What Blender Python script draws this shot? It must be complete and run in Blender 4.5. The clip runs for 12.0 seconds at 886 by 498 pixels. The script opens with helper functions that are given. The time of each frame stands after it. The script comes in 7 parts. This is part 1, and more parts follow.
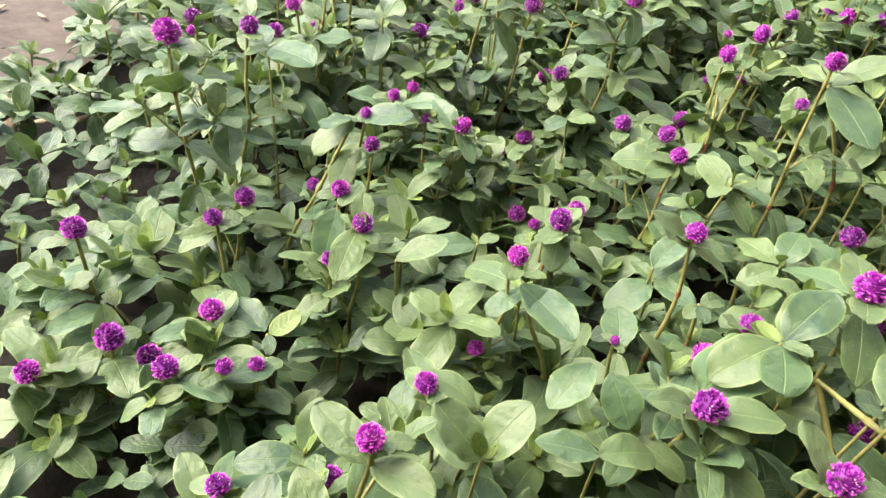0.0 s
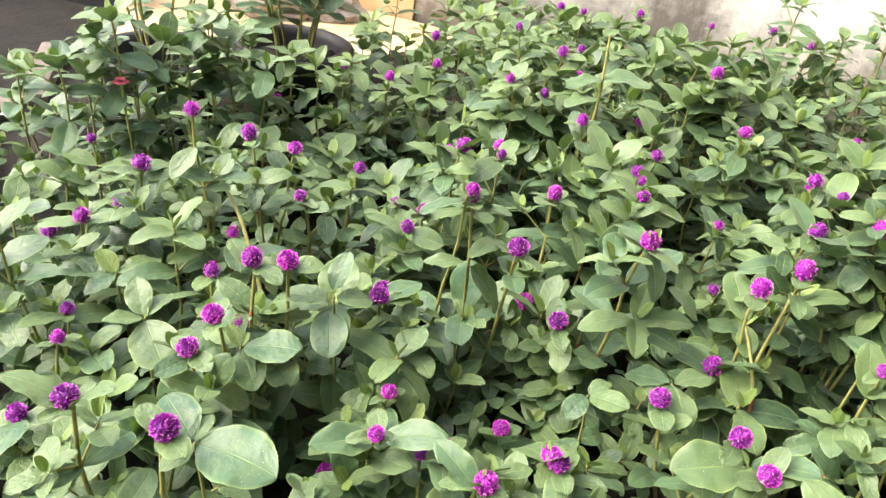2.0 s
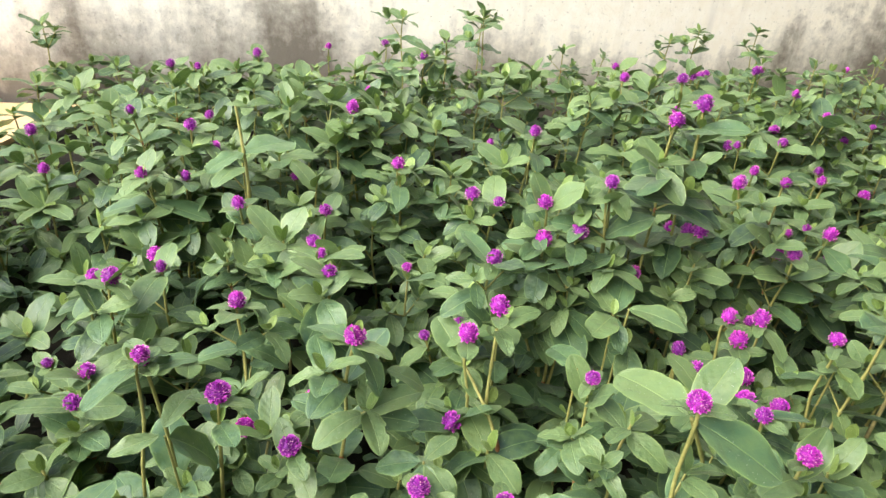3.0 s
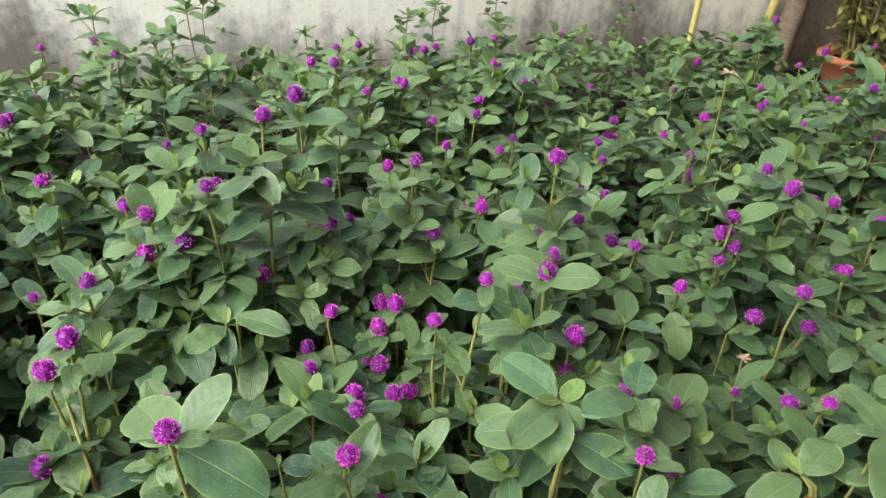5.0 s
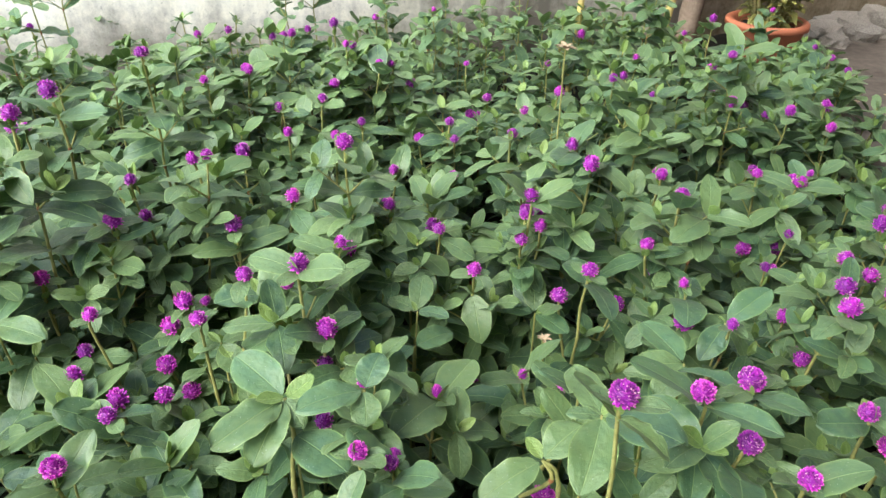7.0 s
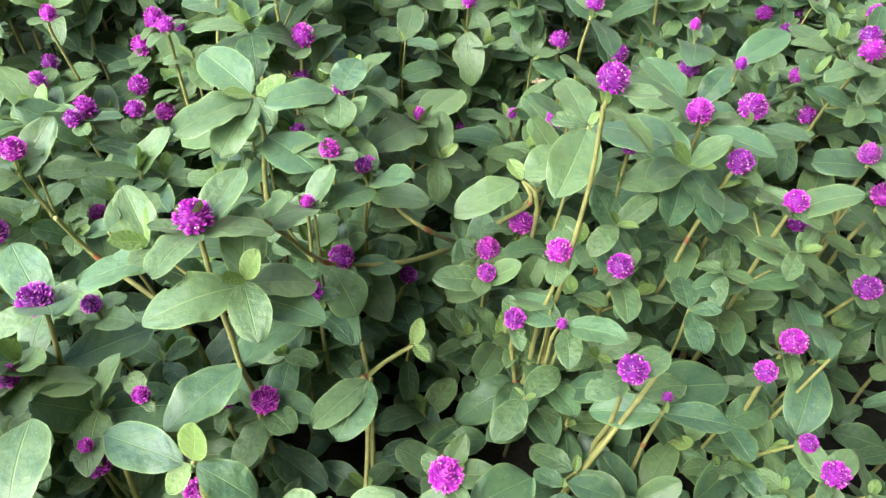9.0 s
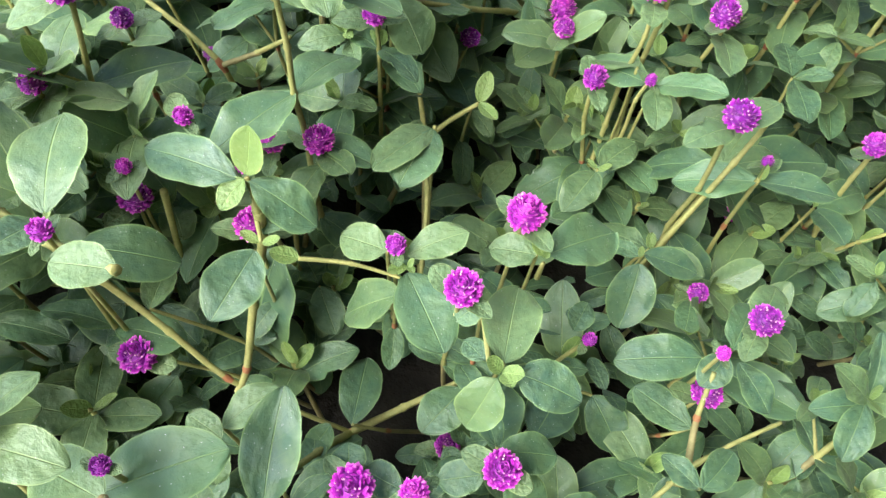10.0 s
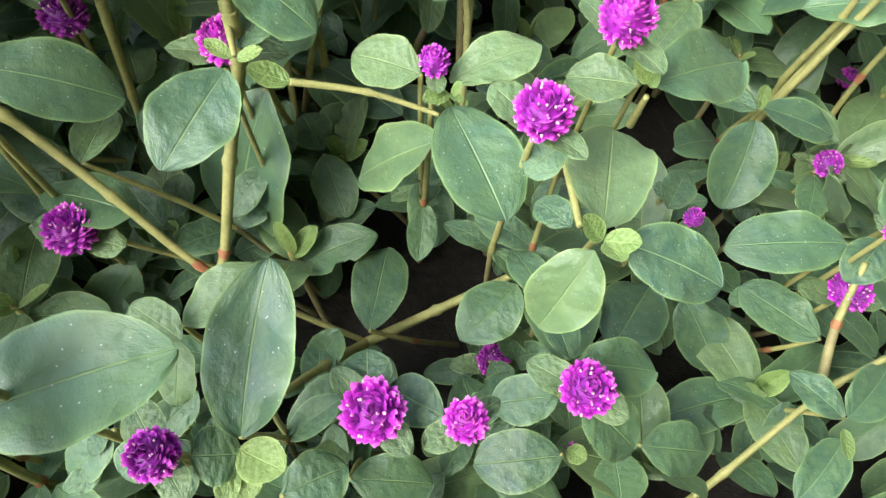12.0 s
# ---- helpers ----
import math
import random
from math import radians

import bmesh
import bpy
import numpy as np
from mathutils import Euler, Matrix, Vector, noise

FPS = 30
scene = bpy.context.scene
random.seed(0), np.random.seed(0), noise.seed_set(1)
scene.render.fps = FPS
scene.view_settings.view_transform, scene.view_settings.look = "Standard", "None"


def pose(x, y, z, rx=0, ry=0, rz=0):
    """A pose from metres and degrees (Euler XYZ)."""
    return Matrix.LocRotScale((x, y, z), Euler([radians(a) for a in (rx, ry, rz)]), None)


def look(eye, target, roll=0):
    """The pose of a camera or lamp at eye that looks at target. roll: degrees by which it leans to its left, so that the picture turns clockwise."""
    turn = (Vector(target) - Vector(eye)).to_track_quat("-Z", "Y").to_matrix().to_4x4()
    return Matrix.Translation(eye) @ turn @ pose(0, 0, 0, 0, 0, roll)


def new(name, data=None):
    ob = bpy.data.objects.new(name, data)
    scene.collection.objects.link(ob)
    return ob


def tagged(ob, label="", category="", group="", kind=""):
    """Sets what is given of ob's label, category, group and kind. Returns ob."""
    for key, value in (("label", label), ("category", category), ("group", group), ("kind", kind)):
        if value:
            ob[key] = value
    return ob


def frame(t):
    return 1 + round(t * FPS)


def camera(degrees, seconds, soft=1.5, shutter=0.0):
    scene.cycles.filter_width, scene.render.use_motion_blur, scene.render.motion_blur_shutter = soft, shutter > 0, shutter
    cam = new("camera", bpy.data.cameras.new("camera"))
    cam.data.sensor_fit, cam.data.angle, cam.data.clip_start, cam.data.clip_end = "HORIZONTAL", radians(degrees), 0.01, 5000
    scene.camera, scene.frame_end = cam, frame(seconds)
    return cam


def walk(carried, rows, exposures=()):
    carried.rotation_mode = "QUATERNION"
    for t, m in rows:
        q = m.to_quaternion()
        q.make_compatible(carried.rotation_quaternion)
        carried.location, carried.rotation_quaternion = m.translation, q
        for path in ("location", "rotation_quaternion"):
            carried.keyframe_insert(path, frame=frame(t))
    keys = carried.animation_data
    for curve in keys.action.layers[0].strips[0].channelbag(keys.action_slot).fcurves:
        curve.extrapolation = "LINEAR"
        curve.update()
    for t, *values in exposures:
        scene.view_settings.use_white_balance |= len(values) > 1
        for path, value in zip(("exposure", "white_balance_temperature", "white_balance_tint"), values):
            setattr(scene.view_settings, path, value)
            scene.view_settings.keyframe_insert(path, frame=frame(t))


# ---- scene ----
# ---- camera and walk ----
cam = camera(65.8, 12.0)
PATH = [
    (0, (0.0967, -0.2161, 0.5477), (-0.7756, 0.5515, -0.4008), 10.13),
    (0.5, (0.0378, -0.2342, 0.5666), (-0.8098, 0.6035, -0.3443), 11.00),
    (1, (-0.0280, -0.2162, 0.5966), (-0.8987, 0.6468, -0.2677), 10.09),
    (1.5, (-0.1228, -0.1560, 0.5931), (-0.9480, 0.7570, -0.2644), 9.57),
    (2, (-0.2312, -0.0940, 0.6135), (-1.0101, 0.8952, -0.2019), 9.17),
    (2.5, (-0.2736, -0.0474, 0.6233), (-0.8002, 1.1022, -0.1835), 9.05),
    (3, (-0.2818, 0.0037, 0.6691), (-0.4925, 1.2895, -0.0741), 4.74),
    (3.2, (-0.2770, 0.0045, 0.6686), (-0.4126, 1.3086, -0.0600), 5.06),
    (4.8, (-0.0109, 0.0699, 0.6960), (-0.0019, 1.3586, -0.0716), 2.97),
    (5, (0.0205, 0.0778, 0.6978), (0.0572, 1.3616, -0.0770), 3.04),
    (5.5, (0.0952, 0.0922, 0.6994), (0.1405, 1.3742, -0.0781), 2.50),
    (6, (0.1616, 0.1010, 0.7010), (0.2369, 1.3773, -0.0834), 3.39),
    (6.5, (0.2079, 0.0991, 0.7037), (0.2704, 1.3617, -0.1038), 1.55),
    (6.7, (0.2235, 0.0972, 0.7054), (0.2946, 1.3609, -0.0996), 1.31),
    (8.3, (0.2819, 0.0914, 0.6619), (0.3825, 1.2531, -0.2816), 2.42),
    (8.5, (0.2802, 0.0890, 0.6537), (0.3813, 1.2238, -0.3220), 3.04),
    (9, (0.2645, 0.0612, 0.6100), (0.3400, 1.0741, -0.4937), 5.01),
    (9.5, (0.2492, 0.0354, 0.5686), (0.3107, 0.9403, -0.6262), 5.98),
    (10, (0.2315, 0.0230, 0.5088), (0.2958, 0.8290, -0.7547), 7.78),
    (10.5, (0.2188, 0.0254, 0.4498), (0.2900, 0.7719, -0.8493), 9.11),
    (11, (0.2201, 0.0378, 0.4028), (0.2901, 0.7292, -0.9265), 8.42),
    (11.5, (0.2240, 0.0443, 0.3862), (0.2867, 0.7202, -0.9514), 8.71),
    (12, (0.2204, 0.0498, 0.3882), (0.2763, 0.7276, -0.9487), 8.15),
]
EXPOSURES = ((0.0, 1.98, 6600, 18), (2.0, 1.95, 6550, 15), (2.5, 1.82, 6500, 12), (3.2, 1.54, 6300, 9), (4.8, 1.22, 6000, 7), (5.5, 1.42, 5900, 7), (6.7, 1.62, 5800, 7), (8.3, 2.1, 5700, 8), (10.0, 2.1, 5700, 10), (12.0, 2.05, 5700, 12))
walk(cam, [(t, look(eye, target, roll)) for t, eye, target, roll in PATH], EXPOSURES)

# ---- world, sun and exposure ----
SUN_ELEVATION, SUN_TURN = 51, 229
sky_world = bpy.data.worlds.new("sky")
scene.world = sky_world
sky_world.use_nodes = True
wn = sky_world.node_tree
sky = wn.nodes.new("ShaderNodeTexSky")
sky.sky_type, sky.sun_disc = "NISHITA", False
sky.sun_elevation, sky.sun_rotation = radians(SUN_ELEVATION), radians(SUN_TURN)
sky.air_density, sky.dust_density = 1.0, 4.0
wn.links.new(sky.outputs[0], wn.nodes["Background"].inputs[0])
wn.nodes["Background"].inputs[1].default_value = 0.15

sun_data = bpy.data.lights.new("sun", "SUN")
sun_data.energy, sun_data.angle, sun_data.color = 1.55, radians(70), (1.0, 0.94, 0.84)
sun = new("sun", sun_data)
sun.matrix_world = look((-3.4, -2.35, 5.6), (0, 0.6, 0))


# ---- materials ----
def material(name):
    m = bpy.data.materials.new(name)
    m.use_nodes = True
    nt = m.node_tree
    return m, nt, nt.nodes["Principled BSDF"]


def node(nt, kind, **values):
    n = nt.nodes.new(kind)
    for key, value in values.items():
        n.inputs[key.replace("_", " ")].default_value = value
    return n


def ramp(nt, source, stops):
    r = nt.nodes.new("ShaderNodeValToRGB")
    while len(r.color_ramp.elements) < len(stops):
        r.color_ramp.elements.new(0.5)
    for e, (at, colour) in zip(r.color_ramp.elements, stops):
        e.position, e.color = at, (*colour, 1)
    nt.links.new(source, r.inputs[0])
    return r.outputs[0]


def mixed(nt, factor, a, b, how="MIX"):
    m = nt.nodes.new("ShaderNodeMix")
    m.data_type, m.blend_type = "RGBA", how
    for socket, v in ((m.inputs[0], factor), (m.inputs[6], a), (m.inputs[7], b)):
        if isinstance(v, (int, float)):
            socket.default_value = v
        elif isinstance(v, tuple):
            socket.default_value = (*v, 1)
        else:
            nt.links.new(v, socket)
    return m.outputs[2]


def maths(nt, how, a, b=0.0, c=0.0):
    m = nt.nodes.new("ShaderNodeMath")
    m.operation = how
    for socket, v in zip(m.inputs, (a, b, c)):
        if isinstance(v, (int, float)):
            socket.default_value = v
        else:
            nt.links.new(v, socket)
    return m.outputs[0]


def bump(nt, bsdf, height, strength, distance):
    b = nt.nodes.new("ShaderNodeBump")
    b.inputs["Strength"].default_value, b.inputs["Distance"].default_value = strength, distance
    nt.links.new(height, b.inputs["Height"])
    nt.links.new(b.outputs[0], bsdf.inputs["Normal"])


def leaf_material(name, dark, light, edge, per_island=False):
    """A finely hairy leaf: u runs along the midrib, v across it."""
    m, nt, bsdf = material(name)
    uv = nt.nodes.new("ShaderNodeUVMap")
    uv.uv_map = "UVMap"
    cut = nt.nodes.new("ShaderNodeSeparateXYZ")
    nt.links.new(uv.outputs[0], cut.inputs[0])
    u, v = cut.outputs[0], maths(nt, "ABSOLUTE", cut.outputs[1])
    if per_island:
        chance = nt.nodes.new("ShaderNodeNewGeometry").outputs["Random Per Island"]
    else:
        chance = nt.nodes.new("ShaderNodeObjectInfo").outputs["Random"]
    where = node(nt, "ShaderNodeMapping", Scale=(1.0, 0.3, 1.0))
    nt.links.new(uv.outputs[0], where.inputs["Vector"])
    shift = nt.nodes.new("ShaderNodeCombineXYZ")
    nt.links.new(maths(nt, "MULTIPLY", chance, 71.0), shift.inputs[0])
    nt.links.new(shift.outputs[0], where.inputs["Location"])
    body = ramp(nt, chance, ((0.0, dark), (0.55, tuple((a + b) / 2 for a, b in zip(dark, light))), (1.0, light)))
    blotch = node(nt, "ShaderNodeTexNoise", Scale=90.0, Detail=3.0)
    nt.links.new(where.outputs["Vector"], blotch.inputs["Vector"])
    blotch.inputs["Scale"].default_value = 5.0
    body = mixed(nt, ramp(nt, blotch.outputs["Fac"], ((0.35, (0, 0, 0)), (0.7, (0.5, 0.5, 0.5)))), body, edge)
    margin = ramp(nt, v, ((0.80, (0, 0, 0)), (0.94, (0.22, 0.22, 0.22)), (0.97, (0.9, 0.9, 0.9))))
    body = mixed(nt, margin, body, tuple(1.5 * c for c in edge))
    rib = ramp(nt, v, ((0.010, (0.75, 0.75, 0.75)), (0.034, (0, 0, 0))))
    body = mixed(nt, rib, body, tuple(1.5 * c for c in edge))
    veins = maths(nt, "SINE", maths(nt, "MULTIPLY", maths(nt, "SUBTRACT", u, maths(nt, "MULTIPLY", v, 0.26)), 38.0))
    vein_line = ramp(nt, veins, ((0.93, (0, 0, 0)), (1.0, (0.15, 0.15, 0.15))))
    body = mixed(nt, vein_line, body, edge)
    dust = node(nt, "ShaderNodeTexVoronoi", Scale=24.0, Randomness=1.0)
    nt.links.new(where.outputs["Vector"], dust.inputs["Vector"])
    specks = ramp(nt, dust.outputs["Distance"], ((0.09, (0.6, 0.6, 0.6)), (0.14, (0, 0, 0))))
    some = nt.nodes.new("ShaderNodeSeparateXYZ")
    nt.links.new(dust.outputs["Color"], some.inputs[0])
    specks = maths(nt, "MULTIPLY", specks, maths(nt, "GREATER_THAN", some.outputs[0], 0.6))
    body = mixed(nt, specks, body, (0.62, 0.64, 0.58))
    nt.links.new(body, bsdf.inputs["Base Color"])
    bsdf.inputs["Roughness"].default_value = 0.42
    bsdf.inputs["Specular IOR Level"].default_value = 0.5
    bsdf.inputs["Sheen Weight"].default_value = 0.05
    bsdf.inputs["Sheen Roughness"].default_value = 0.5
    fine = node(nt, "ShaderNodeTexNoise", Scale=60.0, Detail=2.0)
    nt.links.new(where.outputs["Vector"], fine.inputs["Vector"])
    pucker = node(nt, "ShaderNodeTexNoise", Scale=7.0, Detail=2.0)
    nt.links.new(where.outputs["Vector"], pucker.inputs["Vector"])
    relief = maths(nt, "ADD", maths(nt, "MULTIPLY", veins, -0.10), maths(nt, "MULTIPLY", fine.outputs["Fac"], 0.35))
    relief = maths(nt, "ADD", relief, maths(nt, "MULTIPLY", pucker.outputs["Fac"], 2.0))
    relief = maths(nt, "SUBTRACT", relief, maths(nt, "MULTIPLY", rib, 1.6))
    bump(nt, bsdf, relief, 0.55, 0.0011)
    see = nt.nodes.new("ShaderNodeBsdfTranslucent")
    nt.links.new(mixed(nt, 0.55, body, (0.20, 0.34, 0.03)), see.inputs[0])
    both = nt.nodes.new("ShaderNodeMixShader")
    both.inputs[0].default_value = 0.12
    nt.links.new(bsdf.outputs[0], both.inputs[1])
    nt.links.new(see.outputs[0], both.inputs[2])
    nt.links.new(both.outputs[0], nt.nodes["Material Output"].inputs[0])
    return m


LEAF = leaf_material("leaf_green", (0.048, 0.108, 0.060), (0.088, 0.174, 0.078), (0.142, 0.222, 0.072))
LEAF_MID = leaf_material("leaf_half_grown", (0.080, 0.148, 0.062), (0.130, 0.212, 0.080), (0.170, 0.240, 0.078))
LEAF_FAR_MID = leaf_material("leaf_half_grown_joined", (0.080, 0.148, 0.062), (0.130, 0.212, 0.080), (0.170, 0.240, 0.078), True)
LEAF_YOUNG = leaf_material("leaf_young", (0.125, 0.215, 0.048), (0.190, 0.285, 0.066), (0.240, 0.325, 0.085))
LEAF_FAR_YOUNG = leaf_material("leaf_young_joined", (0.120, 0.205, 0.046), (0.190, 0.280, 0.062), (0.230, 0.320, 0.080), True)
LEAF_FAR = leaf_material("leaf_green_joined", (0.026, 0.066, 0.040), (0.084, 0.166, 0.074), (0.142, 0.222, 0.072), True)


def rough_material(name, low, high, scale, roughness=0.8, relief=0.4, depth=0.002, per_object=0.0, specular=0.3):
    m, nt, bsdf = material(name)
    where = nt.nodes.new("ShaderNodeTexCoord")
    a = node(nt, "ShaderNodeTexNoise", Scale=scale, Detail=6.0, Roughness=0.6)
    b = node(nt, "ShaderNodeTexNoise", Scale=scale * 7.3, Detail=4.0, Roughness=0.65)
    for n in (a, b):
        nt.links.new(where.outputs["Object"], n.inputs["Vector"])
    mix = maths(nt, "ADD", maths(nt, "MULTIPLY", a.outputs["Fac"], 0.6), maths(nt, "MULTIPLY", b.outputs["Fac"], 0.4))
    colour = ramp(nt, mix, ((0.36, low), (0.64, high)))
    if per_object:
        info = nt.nodes.new("ShaderNodeObjectInfo")
        value = nt.nodes.new("ShaderNodeHueSaturation")
        nt.links.new(maths(nt, "ADD", maths(nt, "MULTIPLY", info.outputs["Random"], per_object), 1 - per_object / 2), value.inputs["Value"])
        nt.links.new(colour, value.inputs["Color"])
        colour = value.outputs[0]
    nt.links.new(colour, bsdf.inputs["Base Color"])
    bsdf.inputs["Roughness"].default_value = roughness
    bsdf.inputs["Specular IOR Level"].default_value = specular
    bump(nt, bsdf, mix, relief, depth)
    return m


STEM = rough_material("stem_green", (0.20, 0.21, 0.06), (0.35, 0.335, 0.11), 120, 0.6, 0.3, 0.0004)
NODE_RED = rough_material("stem_joint", (0.22, 0.07, 0.035), (0.34, 0.17, 0.06), 150, 0.6, 0.3, 0.0004)
STEM_WOODY = rough_material("stem_woody", (0.17, 0.15, 0.06), (0.29, 0.26, 0.105), 120, 0.75, 0.4, 0.0005)


def bract_material():
    """Papery bracts: deep purple inside the head, paler at their tips."""
    m, nt, bsdf = material("magenta_bract")
    where = nt.nodes.new("ShaderNodeTexCoord")
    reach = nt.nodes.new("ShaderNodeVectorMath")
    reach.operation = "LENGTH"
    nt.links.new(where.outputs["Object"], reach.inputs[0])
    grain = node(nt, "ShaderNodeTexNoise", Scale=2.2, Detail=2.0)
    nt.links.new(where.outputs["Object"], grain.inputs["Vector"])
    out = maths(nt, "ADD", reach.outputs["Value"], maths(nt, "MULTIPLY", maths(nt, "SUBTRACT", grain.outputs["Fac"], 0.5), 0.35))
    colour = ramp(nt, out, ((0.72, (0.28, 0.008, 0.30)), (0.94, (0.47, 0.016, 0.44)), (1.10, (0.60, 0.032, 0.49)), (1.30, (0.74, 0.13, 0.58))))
    info = nt.nodes.new("ShaderNodeObjectInfo")
    value = nt.nodes.new("ShaderNodeHueSaturation")
    nt.links.new(maths(nt, "ADD", maths(nt, "MULTIPLY", info.outputs["Random"], 0.42), 0.80), value.inputs["Value"])
    nt.links.new(maths(nt, "ADD", maths(nt, "MULTIPLY", info.outputs["Random"], 0.035), 0.47), value.inputs["Hue"])
    nt.links.new(colour, value.inputs["Color"])
    nt.links.new(value.outputs[0], bsdf.inputs["Base Color"])
    bsdf.inputs["Roughness"].default_value = 0.45
    bsdf.inputs["Sheen Weight"].default_value = 0.15
    see = nt.nodes.new("ShaderNodeBsdfTranslucent")
    nt.links.new(value.outputs[0], see.inputs[0])
    both = nt.nodes.new("ShaderNodeMixShader")
    both.inputs[0].default_value = 0.2
    nt.links.new(bsdf.outputs[0], both.inputs[1])
    nt.links.new(see.outputs[0], both.inputs[2])
    nt.links.new(both.outputs[0], nt.nodes["Material Output"].inputs[0])
    return m


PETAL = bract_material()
FLORET = rough_material("pale_floret", (0.72, 0.30, 0.52), (0.86, 0.60, 0.62), 600, 0.5, 0.2, 0.0002)
DRY = rough_material("dry_straw", (0.30, 0.20, 0.11), (0.52, 0.42, 0.28), 200, 0.85, 0.5, 0.0006)
# earth coloured near black so that gaps between plants read as deep shade
SOIL = rough_material("dark_soil", (0.008, 0.008, 0.006), (0.024, 0.021, 0.015), 9, 0.95, 0.9, 0.01)
CONCRETE = rough_material("worn_concrete", (0.065, 0.052, 0.040), (0.155, 0.128, 0.102), 5, 0.85, 0.5, 0.004)
STONE = rough_material("broken_stone", (0.20, 0.175, 0.145), (0.42, 0.38, 0.32), 14, 0.9, 0.7, 0.004, 0.4)
TERRACOTTA = rough_material("terracotta_plastic", (0.40, 0.13, 0.065), (0.52, 0.19, 0.10), 10, 0.55, 0.2, 0.001)
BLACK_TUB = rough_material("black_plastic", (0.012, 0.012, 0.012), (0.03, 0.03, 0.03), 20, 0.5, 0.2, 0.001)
YELLOW = rough_material("yellow_paint", (0.46, 0.37, 0.11), (0.60, 0.50, 0.18), 25, 0.6, 0.3, 0.001)
KERB = rough_material("kerb_concrete", (0.13, 0.108, 0.086), (0.22, 0.188, 0.155), 12, 0.9, 0.5, 0.002)
POST = rough_material("weathered_wood", (0.14, 0.10, 0.07), (0.30, 0.23, 0.165), 12, 0.9, 0.6, 0.003)
PAPER = rough_material("pale_litter", (0.62, 0.58, 0.44), (0.78, 0.75, 0.62), 30, 0.8, 0.3, 0.001)


def wall_material():
    m, nt, bsdf = material("stained_plaster")
    where = nt.nodes.new("ShaderNodeTexCoord")
    spot = where.outputs["Object"]
    cut = nt.nodes.new("ShaderNodeSeparateXYZ")
    nt.links.new(spot, cut.inputs[0])
    streak_map = node(nt, "ShaderNodeMapping", Scale=(2.2, 2.2, 0.55))
    nt.links.new(spot, streak_map.inputs["Vector"])
    big = node(nt, "ShaderNodeTexNoise", Scale=1.0, Detail=7.0, Roughness=0.62)
    nt.links.new(streak_map.outputs[0], big.inputs["Vector"])
    small = node(nt, "ShaderNodeTexNoise", Scale=26.0, Detail=6.0, Roughness=0.7)
    grain = node(nt, "ShaderNodeTexNoise", Scale=140.0, Detail=3.0)
    for n in (small, grain):
        nt.links.new(spot, n.inputs["Vector"])
    mould = maths(nt, "ADD", maths(nt, "MULTIPLY", big.outputs["Fac"], 0.75), maths(nt, "MULTIPLY", small.outputs["Fac"], 0.25))
    paint = ramp(nt, small.outputs["Fac"], ((0.3, (0.84, 0.79, 0.65)), (0.6, (0.90, 0.87, 0.76))))
    stained = mixed(nt, ramp(nt, mould, ((0.54, (0, 0, 0)), (0.60, (0.38, 0.38, 0.38)), (0.69, (0.75, 0.75, 0.75)))), paint, (0.40, 0.37, 0.30))
    run_map = node(nt, "ShaderNodeMapping", Scale=(16.0, 16.0, 1.1))
    nt.links.new(spot, run_map.inputs["Vector"])
    runs = node(nt, "ShaderNodeTexNoise", Scale=1.0, Detail=5.0, Roughness=0.6)
    nt.links.new(run_map.outputs[0], runs.inputs["Vector"])
    stained = mixed(nt, ramp(nt, runs.outputs["Fac"], ((0.56, (0, 0, 0)), (0.76, (0.26, 0.26, 0.26)))), stained, (0.26, 0.25, 0.215))
    flecks = node(nt, "ShaderNodeTexNoise", Scale=75.0, Detail=4.0, Roughness=0.75)
    nt.links.new(spot, flecks.inputs["Vector"])
    stained = mixed(nt, ramp(nt, flecks.outputs["Fac"], ((0.60, (0, 0, 0)), (0.68, (0.6, 0.6, 0.6)))), stained, (0.20, 0.19, 0.16))
    damp = maths(nt, "ADD", cut.outputs[2], maths(nt, "MULTIPLY", maths(nt, "SUBTRACT", mould, 0.5), -1.3))
    stained = mixed(nt, ramp(nt, damp, ((0.06, (0.92, 0.92, 0.92)), (0.17, (0.6, 0.6, 0.6)), (0.30, (0, 0, 0)))), stained, (0.13, 0.11, 0.085))
    nt.links.new(stained, bsdf.inputs["Base Color"])
    bsdf.inputs["Roughness"].default_value = 0.9
    bump(nt, bsdf, maths(nt, "ADD", small.outputs["Fac"], maths(nt, "MULTIPLY", grain.outputs["Fac"], 0.4)), 0.5, 0.006)
    return m


PLASTER = wall_material()
MOSSY = rough_material("mossy_plaster", (0.16, 0.125, 0.07), (0.42, 0.36, 0.26), 7, 0.95, 0.8, 0.008)
OCHRE = rough_material("ochre_plaster", (0.60, 0.42, 0.21), (0.76, 0.57, 0.33), 6, 0.9, 0.5, 0.004)
PINK = rough_material("pink_petal", (0.62, 0.09, 0.16), (0.80, 0.24, 0.28), 80, 0.5, 0.2, 0.0005)
LEAF_CURLY = leaf_material("leaf_variegated", (0.12, 0.135, 0.025), (0.28, 0.265, 0.06), (0.40, 0.37, 0.11))
WHITE_CLOTH = rough_material("white_scrap", (0.42, 0.40, 0.37), (0.58, 0.56, 0.53), 40, 0.8, 0.3, 0.001)


# ---- building blocks ----
def mesh_of(bm, name, *mats, smooth=True):
    me = bpy.data.meshes.new(name)
    bm.normal_update()
    bm.to_mesh(me)
    bm.free()
    for m in mats:
        me.materials.append(m)
    if smooth:
        me.shade_smooth()
    return me


